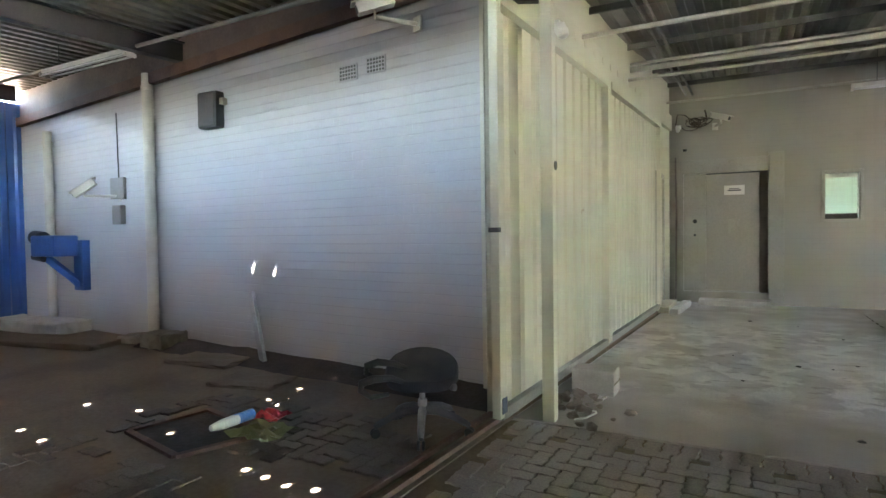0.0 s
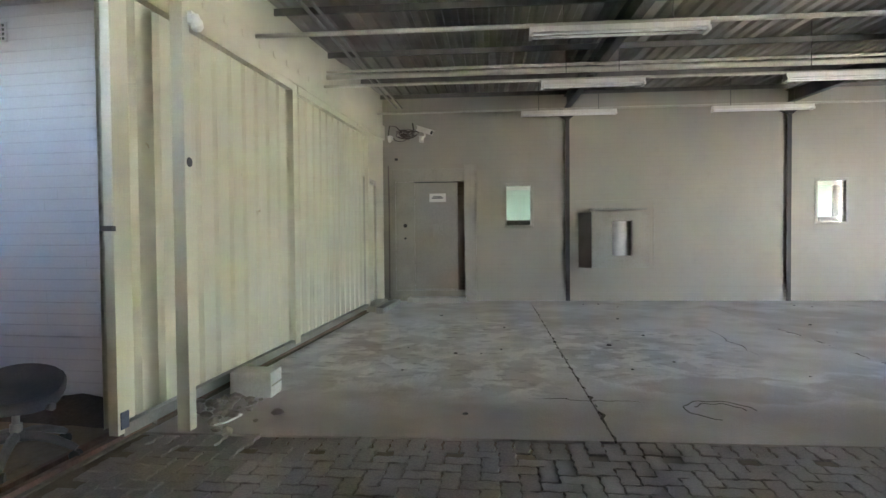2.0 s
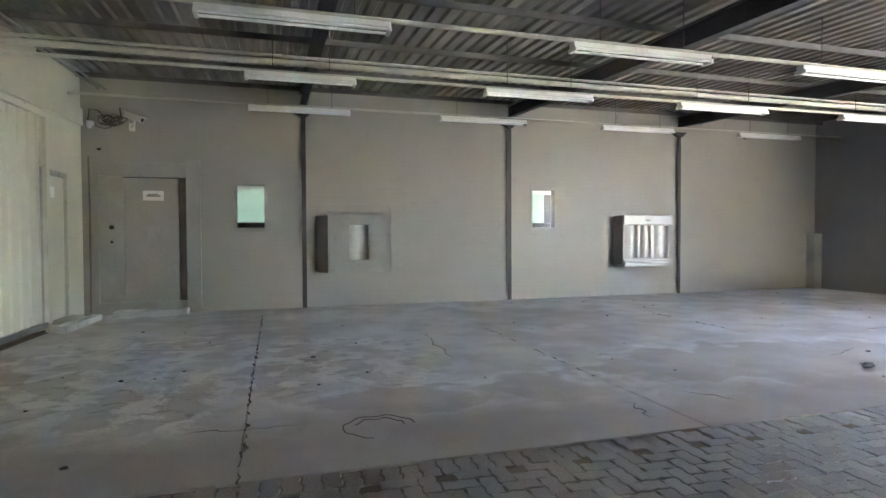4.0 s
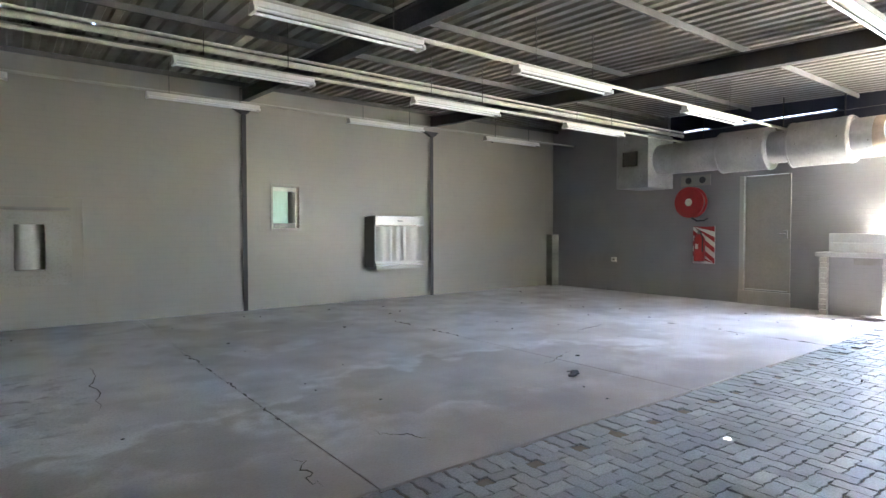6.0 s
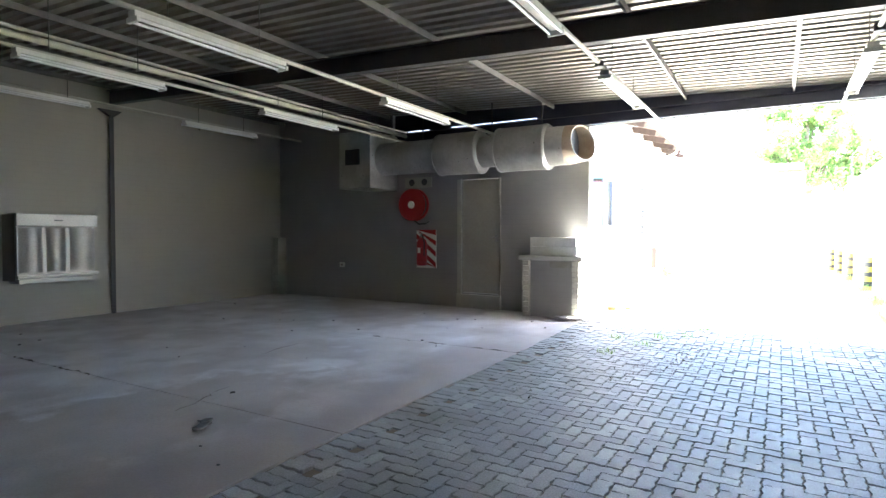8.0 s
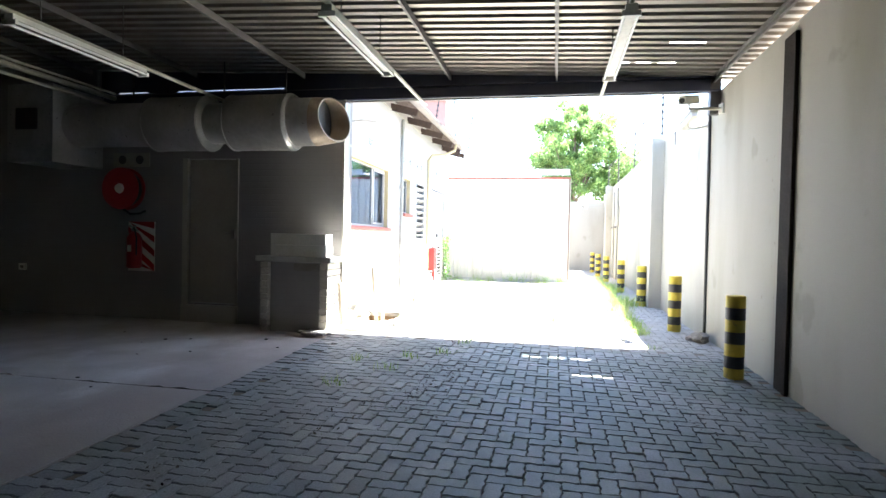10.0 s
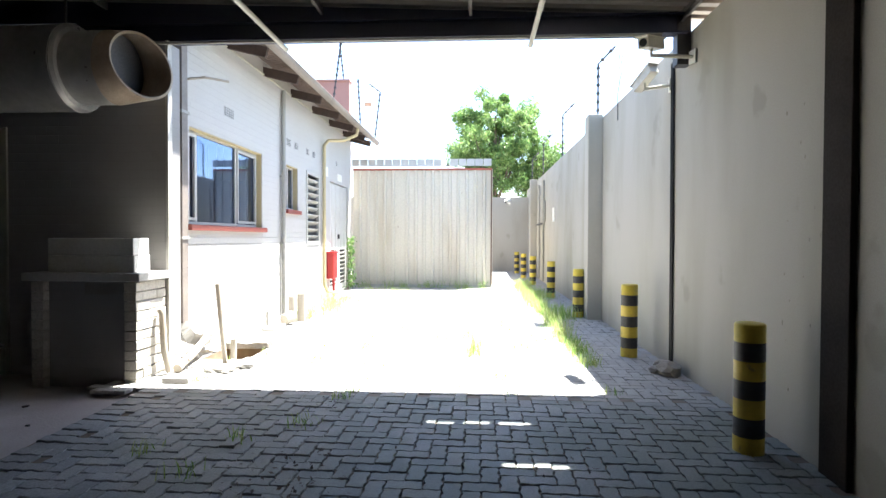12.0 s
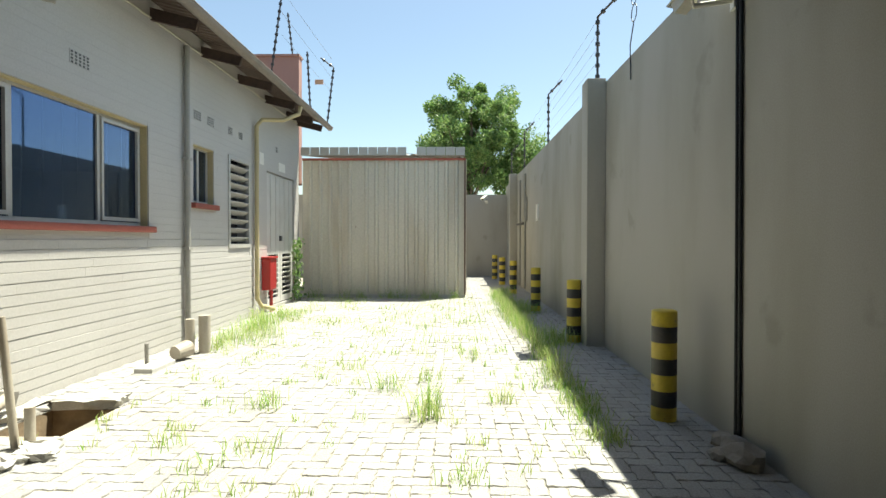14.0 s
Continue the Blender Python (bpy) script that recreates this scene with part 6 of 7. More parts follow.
for k in range(34):
    blades(bm, 17.1 + 3.2 * rnd.random(), 3.35 + rnd.gauss(0, 0.2), 22, 0.09, 0.22, rnd)
for x, y, n, h in ((15.56, 1.15, 30, 0.24), (14.81, 0.76, 70, 0.30), (15.05, 2.01, 40, 0.18), (14.21, 2.36, 24, 0.15), (13.77, 0.51, 36, 0.12), (14.14, 1.77, 24, 0.16), (15.9, 0.8, 26, 0.2), (16.3, 1.6, 22, 0.16), (15.2, 0.2, 30, 0.16), (16.8, 0.4, 24, 0.2)):
    blades(bm, x, y, n, 0.07, h, rnd)
for k in range(110):
    blades(bm, rnd.uniform(17.2, 23.2), rnd.uniform(-0.2, 3.5), 10, 0.10, 0.12, rnd)
for k in range(26):
    blades(bm, 23.15 - abs(rnd.gauss(0, 0.15)), rnd.uniform(0.4, 3.95), 12, 0.05, 0.24, rnd)
for k in range(120):
    blades(bm, rnd.uniform(13.2, 17.5), rnd.uniform(-0.6, 3.3), 7, 0.03, 0.09, rnd)
for x, y in ((11.9, 2.7), (12.1, 2.2), (11.6, 2.3), (12.4, 1.9), (13.0, 1.8), (11.0, 2.6)):
    blades(bm, x, y, 16, 0.05, 0.10, rnd)
solid("grass", bm, M["grass"], "tufts of bright grass and weeds growing between the pavers", "grass", kind="stuff")
bm = B()
for k in range(260):
    t_ = rnd.random()
    x, y, z = 22.3 + rnd.gauss(0, 0.14), HY - 0.08 - abs(rnd.gauss(0, 0.06)), 0.1 + 1.25 * t_
    s_ = rnd.uniform(0.03, 0.06)
    n = Vector((rnd.gauss(0, 1), -1, rnd.gauss(0, 0.6))).normalized()
    u = n.orthogonal().normalized()
    w = n.cross(u)
    bm.faces.new([bm.verts.new(Vector((x, y, z)) + q) for q in (u * s_, w * s_ * 0.6, -u * s_, -w * s_ * 0.6)])
vine = thing("creeper", "green climbing weed against the wall corner", "plant", (22.3, HY - 0.1, 0.05))
part("leaves", bm, M["leaf"], vine, kind="stuff")
bm = B()
rod(bm, [(22.3, HY - 0.06, 0.05), (22.36, HY - 0.05, 0.6), (22.28, HY - 0.05, 1.3)], 0.01, 6)
part("stem", bm, M["bark"], vine)

bm = B()
rnd = random.Random(51)
for cx, cy, sp, n in ((10.76, 1.81, 0.22, 170), (11.5, 1.75, 0.2, 150), (10.8, -0.3, 0.16, 60), (9.05, 2.85, 0.12, 40), (12.9, 1.85, 0.12, 50), (10.2, 2.3, 0.2, 60), (12.0, 0.2, 0.15, 30)):
    for _ in range(n):
        x, y, q = cx + rnd.gauss(0, sp * 1.4), cy + rnd.gauss(0, sp), rnd.uniform(0.006, 0.02)
        a, lift = rnd.uniform(0, 6.28), rnd.uniform(0.0, 0.01)
        u, w = Vector((math.cos(a), math.sin(a), rnd.gauss(0, 0.3))) * q, Vector((-math.sin(a), math.cos(a), rnd.gauss(0, 0.3))) * q * 0.5
        o_ = Vector((x, y, gz(x) + 0.008 + lift))
        bm.faces.new([bm.verts.new(o_ + d_) for d_ in (u, w, -u, -w)])
solid("leaf_litter", bm, M["litter_leaf"], "dark dry leaves and grit lying on the pavers", "litter", kind="stuff")

# ---------------------------------------------------------------- tree behind the far wall
def tree(x, y, trunk_h, centre, radii, n, rnd, label):
    t = thing("tree", label, "tree", (x, y, 0))
    bm = B()
    c = Vector(centre)
    rod(bm, [(x, y, -0.1), (x + 0.05, y - 0.05, trunk_h * 0.5), (x, y, trunk_h), c + Vector((0, 0, radii[2] * 0.5))], [0.22, 0.18, 0.14, 0.04], 10)
    part("trunk", bm, M["bark"], t, smooth=True)
    clumps = []
    for k in range(150):
        d = Vector((rnd.gauss(0, 1), rnd.gauss(0, 1), rnd.gauss(0, 1))).normalized()
        q = c + Vector((d.x * radii[0], d.y * radii[1], d.z * radii[2])) * rnd.uniform(0.35, 0.98)
        clumps.append((q, rnd.uniform(0.22, 0.5)))
    for q, _ in clumps[:14]:
        bm = B()
        s0 = Vector((x, y, trunk_h * rnd.uniform(0.7, 1.0)))
        rod(bm, [s0, (s0 + q) / 2 + Vector((0, 0, 0.2)), q], [0.06, 0.04, 0.015], 6)
        part("limb", bm, M["bark"], t)
    co, faces = [], []
    for _ in range(n):
        q, r = rnd.choice(clumps)
        d = Vector((rnd.gauss(0, 1), rnd.gauss(0, 1), rnd.gauss(0, 0.8)))
        p_ = q + d.normalized() * r * rnd.random() ** 0.4
        s_ = rnd.uniform(0.045, 0.085)
        nn = Vector((rnd.gauss(0, 1), rnd.gauss(0, 1), rnd.gauss(0.6, 0.7))).normalized()
        u = nn.orthogonal().normalized()
        u.rotate(Matrix.Rotation(rnd.uniform(0, 6.28), 3, nn))
        w = nn.cross(u)
        i = len(co)
        co += [p_ + u * s_, p_ + w * s_ * 0.45, p_ - u * s_, p_ - w * s_ * 0.45]
        faces.append((i, i + 1, i + 2, i + 3))
    o = ORIGIN[t.name]
    me = bpy.data.meshes.new("crown")
    me.from_pydata([v - o for v in co], [], faces)
    me.materials.append(M["leaf"])
    ob = new("crown", me)
    ob.parent = t


rnd = random.Random(5)
tree(34.0, 0.0, 3.6, (34.0, -0.05, 5.4), (2.55, 2.35, 2.65), 52000, rnd, "leafy green tree rising behind the far wall")
tree(34.8, -2.3, 3.2, (34.8, -2.3, 4.5), (1.4, 1.3, 1.7), 14000, rnd, "smaller green tree beside the larger one")

# ---------------------------------------------------------------- west bay: things along the grey wall
def downpipe(x, z1, r, label):
    t = thing("downpipe", label, "pipe", on_grey(x, 0.09, 0.0))
    p0, p1 = on_grey(x, 0.09, 0.0), on_grey(x, 0.09, z1)
    part("pipe", rod(B(), [p0, p1], r, 14), M["pipe_cream"], t, smooth=True)
    for z in (0.35, z1 * 0.64, z1 - 0.2):
        q = on_grey(x, 0.09, z)
        part("collar", lathe(B(), q, (0, 0, 1), [(0, r * 0.9), (0, r + 0.012), (0.05, r + 0.012), (0.05, r * 0.9)], 14), M["pipe_cream"], t, smooth=True)


downpipe(-6.42, 3.25, 0.065, "cream downpipe standing against the grey wall")
downpipe(-9.1, 2.85, 0.06, "pale downpipe near the blue wall")
rb = thing("wall_channel", "rusty steel channel along the top of the grey wall", "channel", on_grey(-5, 0.1, 3.2), kind="structure")
bm = B()
bar(bm, on_grey(-10.1, 0.07, 3.1), on_grey(-1.6, 0.07, 3.3), 0.08, 0.13)
part("channel", bm, M["rust"], rb)
# added dark sheet, hides the bright wall band above the channel
bm = B()
lo = [on_grey(-10.1, 0.05, 3.17), on_grey(-1.6, 0.05, 3.37)]
ends = [lo[0], lo[1], Vector((lo[1].x, lo[1].y, 3.57)), Vector((lo[0].x, lo[0].y, 3.57))]
fr = [bm.verts.new(q) for q in ends]
bk = [bm.verts.new(q + Vector((0, 0.03, 0))) for q in ends]
bm.faces.new(fr)
bm.faces.new(bk)
for k in range(4):
    bm.faces.new((fr[k], fr[(k + 1) % 4], bk[(k + 1) % 4], bk[k]))
part("closing_sheet", bm, M["eave"], rb, "dark sheet added over the bright wall band under the roof")


def vent(x, z, n):
    o = on_grey(x, 0.0, z)
    t = thing("air_brick", "terracotta air brick with dark openings painted grey", "vent", o, group="air bricks")
    a = radians(GREY_TURN)
    ux = Vector((math.cos(a), math.sin(a), 0))
    nrm = Vector((math.sin(a), -math.cos(a), 0))
    part("face", bar(B(), o - ux * 0.11 + nrm * 0.011, o + ux * 0.11 + nrm * 0.011, 0.012, 0.145), M["grey_plain"], t)
    for i in range(n):
        for j in range(4):
            q = o + ux * (-0.085 + 0.17 * i / (n - 1)) + Vector((0, 0, -0.05 + 0.033 * j)) + nrm * 0.0185
            part("opening", bar(B(), q - ux * 0.01, q + ux * 0.01, 0.003, 0.02), M["ink"], t)


vent(-3.25, 2.76, 6)
vent(-2.92, 2.78, 6)
o = on_grey(-5.22, 0.06, 2.66)
sp = thing("wall_speaker", "dark box loudspeaker high on the grey wall", "speaker", o)
part("case", box(B(), o.x - 0.15, o.x + 0.15, o.y - 0.07, o.y + 0.055, o.z - 0.2, o.z + 0.2, 0.03), M["plastic_black"], sp, smooth=True)
part("grille", box(B(), o.x - 0.12, o.x + 0.12, o.y - 0.078, o.y - 0.071, o.z - 0.17, o.z + 0.17, 0.003), M["steel_dark"], sp)
part("bracket", box(B(), o.x + 0.15, o.x + 0.2, o.y - 0.02, o.y + 0.055, o.z + 0.05, o.z + 0.12), M["gutter"], sp)
o = on_grey(-7.25, 0.05, 1.72)
jb = thing("junction_box", "grey junction box under the wall camera", "box", o)
part("case", box(B(), o.x - 0.09, o.x + 0.09, o.y - 0.03, o.y + 0.045, o.z - 0.27, o.z - 0.02, 0.01), M["steel_grey"], jb)
part("back_plate", box(B(), o.x - 0.16, o.x + 0.12, o.y + 0.0, o.y + 0.045, o.z + 0.06, o.z + 0.34, 0.006), M["steel_grey"], jb)
part("cable", rod(B(), [(o.x, o.y + 0.02, o.z + 0.3), (o.x - 0.02, o.y + 0.02, 2.9)], 0.008, 6), M["cable"], jb)
o = on_grey(-8.45, 0.3, 1.1)
bw = thing("blue_bracket", "blue painted steel machine bracket on the grey wall", "bracket", o)
part("body", box(B(), o.x - 0.32, o.x + 0.28, o.y - 0.16, o.y + 0.16, 1.03, 1.32, 0.03), M["blue"], bw)
part("back_plate", box(B(), o.x + 0.12, o.x + 0.34, o.y + 0.17, o.y + 0.28, 0.55, 1.25, 0.01), M["blue"], bw)
part("brace", bar(B(), (o.x - 0.35, o.y + 0.05, 1.02), (o.x + 0.25, o.y + 0.2, 0.62), 0.07, 0.09), M["blue"], bw)
part("motor", lathe(B(), (o.x - 0.34, o.y, 1.28), (-1, 0, 0.1), [(-0.05, 0), (-0.05, 0.1), (0.16, 0.1), (0.18, 0.07), (0.18, 0)], 18), M["plastic_black"], bw, "dark motor end", True)
part("motor", lathe(B(), (o.x - 0.34, o.y, 1.0), (-1, 0, 0.1), [(-0.05, 0), (-0.05, 0.05), (0.2, 0.05), (0.2, 0)], 14), M["plastic_black"], bw, "dark pivot", True)
bm = B()
a, b = on_grey(-4.66, 0.03, 0.66), on_grey(-4.28, 0.2, 0.0)
bar(bm, b, a, 0.12, 0.03, (0.2, 1, 0.3))
solid("leaning_board", bm, M["grey_plain"], "grey board leaning against the wall", "board", b)

rnd = random.Random(3)


def rough_slab(x, y, lx, ly, h, turn, label, m):
    bm = B()
    box(bm, -lx / 2, lx / 2, -ly / 2, ly / 2, 0, h, min(h * 0.35, 0.02))
    bmesh.ops.subdivide_edges(bm, edges=[e for e in bm.edges if e.calc_length() > 0.2], cuts=3, use_grid_fill=True)
    for v in bm.verts:
        v.co += Vector((rnd.gauss(0, 0.012), rnd.gauss(0, 0.012), rnd.gauss(0, 0.004) if v.co.z > 0.01 else 0))
    bmesh.ops.rotate(bm, verts=bm.verts, cent=(0, 0, 0), matrix=Matrix.Rotation(radians(turn), 3, "Z"))
    bmesh.ops.translate(bm, verts=bm.verts, vec=(x, y, -0.02))
    solid("concrete_slab", bm, m, label, "slab", (x, y, -0.02))


rough_slab(-3.85, 3.45, 0.62, 0.42, 0.035, 10, "thin broken slab covered in brown dirt", M["dirt"])
rough_slab(-4.9, 3.85, 0.8, 0.45, 0.05, 5, "broken drain slab by the wall, brown with dirt", M["dirt"])
rough_slab(-6.05, 4.15, 0.42, 0.3, 0.19, 0, "lump of concrete beside the downpipe", M["rubble"])
rough_slab(-7.6, 3.7, 1.9, 0.5, 0.07, 12, "long flat slab under brown dirt", M["dirt"])
rough_slab(-8.9, 4.25, 1.6, 0.5, 0.16, 4, "pale concrete kerb near the blue wall", M["block"])
rough_slab(-6.6, 4.25, 0.45, 0.3, 0.1, 20, "small broken slab by the wall", M["rubble"])
bm = B()
v = []
for i in range(22):
    row = []
    for j in range(5):
        x = -6.4 + i * 0.23
        y = 4.35 - 0.09 * (x + 4.5) - 0.12 - j * 0.10
        row.append(bm.verts.new((x, y, max(-0.02, 0.07 - j * 0.02 + rnd.gauss(0, 0.010)))))
    v.append(row)
for r0, r1 in zip(v, v[1:]):
    for j in range(4):
        bm.faces.new((r0[j], r1[j], r1[j + 1], r0[j + 1]))
solid("soil_bank", bm, M["dirt_dark"], "low bank of dark soil along the foot of the wall", "soil", kind="stuff", smooth=True)

mh = thing("drain_cover", "rusty steel drain frame with a sunken cover", "drain cover", (-3.15, 2.3, 0))
A = [Vector((-3.60, 2.13, 0)), Vector((-2.94, 1.99, 0)), Vector((-2.74, 2.5, 0)), Vector((-3.5, 2.68, 0))]
for p0, p1 in zip(A, A[1:] + A[:1]):
    part("frame_bar", bar(B(), p0 + Vector((0, 0, 0.011)), p1 + Vector((0, 0, 0.011)), 0.045, 0.022), M["rust"], mh)
bm = B()
bm.faces.new([bm.verts.new(q + Vector((0, 0, 0.006))) for q in A])
part("cover_plate", bm, M["dirt_dark"], mh, "dark dirt-filled plate")
bt = thing("plastic_bottle", "white plastic bottle with a blue label lying on its side", "bottle", (-2.95, 2.5, 0.03))
d = Vector((0.02, 0.42, 0)).normalized()
part("bottle_body", lathe(B(), (-2.99, 2.27, 0.075), d, [(0, 0.0), (0.01, 0.02), (0.06, 0.028), (0.10, 0.034), (0.21, 0.034), (0.22, 0.026), (0.22, 0)], 20), M["bottle"], bt, smooth=True)
part("bottle_label", lathe(B(), (-2.985, 2.46, 0.075), d, [(0, 0.0), (0, 0.035), (0.15, 0.035), (0.15, 0)], 20), M["litter_blue"], bt, "blue printed label", True)


def crumpled(name, label, x, y, s, m):
    bm = B()
    n = 7
    g = [[bm.verts.new((x + s * (i / n - 0.5) + rnd.gauss(0, 0.01), y + s * 0.8 * (j / n - 0.5) + rnd.gauss(0, 0.01), 0.02 + abs(rnd.gauss(0.02, 0.02)))) for j in range(n + 1)] for i in range(n + 1)]
    for i in range(n):
        for j in range(n):
            bm.faces.new((g[i][j], g[i + 1][j], g[i + 1][j + 1], g[i][j + 1]))
    solid(name, bm, m, label, "litter", (x, y, 0.02))


crumpled("wrapper", "crumpled red plastic wrapper on the ground", -2.93, 2.74, 0.24, M["litter_red"])
crumpled("wrapper", "crumpled olive green packet on the ground", -2.75, 2.46, 0.34, M["litter_green"])

# ---------------------------------------------------------------- office chair without its back
CHX, CHY = -1.86, 2.98
c = thing("office_chair", "dark backless office chair with a worn dished seat and five-star base", "chair", (CHX, CHY, 0))
for k in range(5):
    a = radians(72 * k - 62)
    ca, sa = math.cos(a), math.sin(a)
    leg = part("leg", rod(B(), [(CHX + r * ca, CHY + r * sa, z) for r, z in ((0.02, 0.15), (0.1, 0.15), (0.2, 0.125), (0.29, 0.085), (0.315, 0.07))], [0.03, 0.028, 0.024, 0.021, 0.016], 8), M["chair_grey"], c, "grey arched star leg", True)
    e = Vector((CHX + 0.31 * ca, CHY + 0.31 * sa, 0.032))
    side = Vector((-sa, ca, 0))
    for o_ in (-0.024, 0.006):
        part("castor", lathe(B(), e + side * o_, side, [(0, 0), (0, 0.026), (0.004, 0.03), (0.014, 0.03), (0.018, 0.026), (0.018, 0)], 16), M["plastic_black"], leg, "black castor wheel", True)
part("gas_column", lathe(B(), (CHX, CHY, 0.12), (0, 0, 1), [(0, 0.03), (0.1, 0.03), (0.1, 0.019), (0.22, 0.019)], 16), M["steel_grey"], c, smooth=True)
part("mechanism", box(B(), CHX - 0.09, CHX + 0.09, CHY - 0.08, CHY + 0.08, 0.315, 0.35, 0.01), M["plastic_black"], c)
TILT = Matrix.Translation((CHX, CHY, 0.365)) @ Matrix.Rotation(radians(28), 4, "Z") @ Matrix.Rotation(radians(10), 4, "X")


def seat_shell(n, thick):
    """Rounded, dished cushion with a rolled edge and a raised rear rim."""
    bm = B()
    rings = []
    for f, h in ((0.0, 0.0), (0.35, 0.002), (0.65, 0.008), (0.85, 0.022), (0.95, 0.026), (1.0, 0.008), (0.99, -0.02), (0.93, -thick), (0.5, -thick - 0.012), (0.0, -thick - 0.012)):
        row = []
        for k in range(n):
            a = 2 * math.pi * k / n
            r = 0.235 / (abs(math.cos(a)) ** 3 + abs(math.sin(a)) ** 3) ** (1 / 3)
            back = 0.07 * max(math.sin(a), 0.0) ** 2 * f ** 3
            row.append(bm.verts.new(TILT @ Vector((f * r * math.cos(a), f * r * 0.95 * math.sin(a), h + back + 0.03))))
        rings.append(row)
    for r0, r1 in zip(rings, rings[1:]):
        for k in range(n):
            bm.faces.new((r0[k], r0[(k + 1) % n], r1[(k + 1) % n], r1[k]))
    bmesh.ops.remove_doubles(bm, verts=bm.verts, dist=0.0004)
    return bm


part("seat", seat_shell(36, 0.045), M["fabric_dark"], c, smooth=True)
for y0, y1 in ((-0.2, -0.26), (0.02, 0.0)):
    arm = [TILT @ Vector(q) for q in ((-0.1, y0, 0.05), (-0.18, y0 - 0.01, 0.085), (-0.28, y1, 0.10), (-0.35, y1, 0.075), (-0.36, y1 + 0.02, 0.02), (-0.30, y1 + 0.03, -0.03), (-0.2, y0 + 0.03, -0.04))]
    part("armrest", rod(B(), arm, [0.012, 0.02, 0.024, 0.024, 0.02, 0.016, 0.012], 10), M["plastic_black"], c, "dark curved arm bent outwards", True)
part("lever", rod(B(), [(CHX + 0.08, CHY, 0.34), (CHX + 0.24, CHY - 0.05, 0.335)], 0.008, 8), M["plastic_black"], c)
part("knob", lathe(B(), (CHX + 0.235, CHY - 0.05, 0.335), (1, -0.2, 0), [(0, 0), (0, 0.02), (0.03, 0.022), (0.035, 0.015), (0.035, 0)], 14), M["chair_grey"], c, "grey tilt knob", True)

# small litter and drain ring on the slab
bm = B()
rnd = random.Random(9)
for k in range(70):
    x, y = rnd.uniform(-0.8, 13), rnd.uniform(3.6, 10.4)
    r = rnd.uniform(0.006, 0.02)
    res = bmesh.ops.create_icosphere(bm, subdivisions=1, radius=r)
    for v in res["verts"]:
        v.co = Vector((x, y, r * 0.4)) + Vector((v.co.x * rnd.uniform(0.8, 2), v.co.y * rnd.uniform(0.8, 2), v.co.z * 0.5))
for x, y in ((7.15, 4.45), (7.2, 4.5), (7.08, 4.42)):
    res = bmesh.ops.create_icosphere(bm, subdivisions=1, radius=0.04)
    for v in res["verts"]:
        v.co = Vector((x, y, 0.012)) + Vector((v.co.x * 1.5, v.co.y, v.co.z * 0.35))
solid("floor_debris", bm, M["ink"], "scattered dark grit and crumbs on the concrete", "debris", kind="stuff")
bm = B()
for r0 in (0.24, 0.17):
    rod(bm, [(2.36 + r0 * math.cos(a), 4.15 + r0 * 0.9 * math.sin(a) + 0.02 * math.sin(7 * a), -0.002) for a in [2 * math.pi * i / 30 for i in range(22 if r0 > 0.2 else 14)]], 0.006, 6)
solid("floor_scar", bm, M["rubble_dark"], "dark ring-shaped scar in the concrete", "stain", (2.36, 4.15, 0))
bm = B()
cr = random.Random(31)
for a, b in (((3.55, 7.7), (3.45, 5.8)), ((4.25, 4.2), (4.22, 3.7)), ((4.85, 4.3), (5.1, 3.9)), ((7.2, 4.9), (8.0, 5.2)), ((1.0, 4.4), (1.9, 4.3)), ((9.0, 6.0), (9.8, 6.1))):
    n = 14
    pts = []
    for i in range(n + 1):
        f = i / n
        pts.append((a[0] + (b[0] - a[0]) * f + cr.gauss(0, 0.018), a[1] + (b[1] - a[1]) * f + cr.gauss(0, 0.018), -0.0015))
    rod(bm, pts, [0.001 + 0.005 * math.sin(math.pi * i / n) * cr.uniform(0.5, 1.2) for i in range(n + 1)], 5)
for jx, ya, yb in ((1.5, 3.5, 9.9), (4.45, 4.9, 7.6), (7.52, 6.5, 8.2), (10.6, 3.5, 5.6)):
    n = int((yb - ya) / 0.07)
    pts = [(jx + cr.gauss(0, 0.012), ya + (yb - ya) * i / n, -0.004) for i in range(n + 1)]
    rod(bm, pts, [max(0.0015, cr.gauss(0.005, 0.005)) for _ in pts], 6)
solid("floor_crack", bm, M["rubble_dark"], "thin dark cracks in the concrete slab", "crack", kind="stuff")

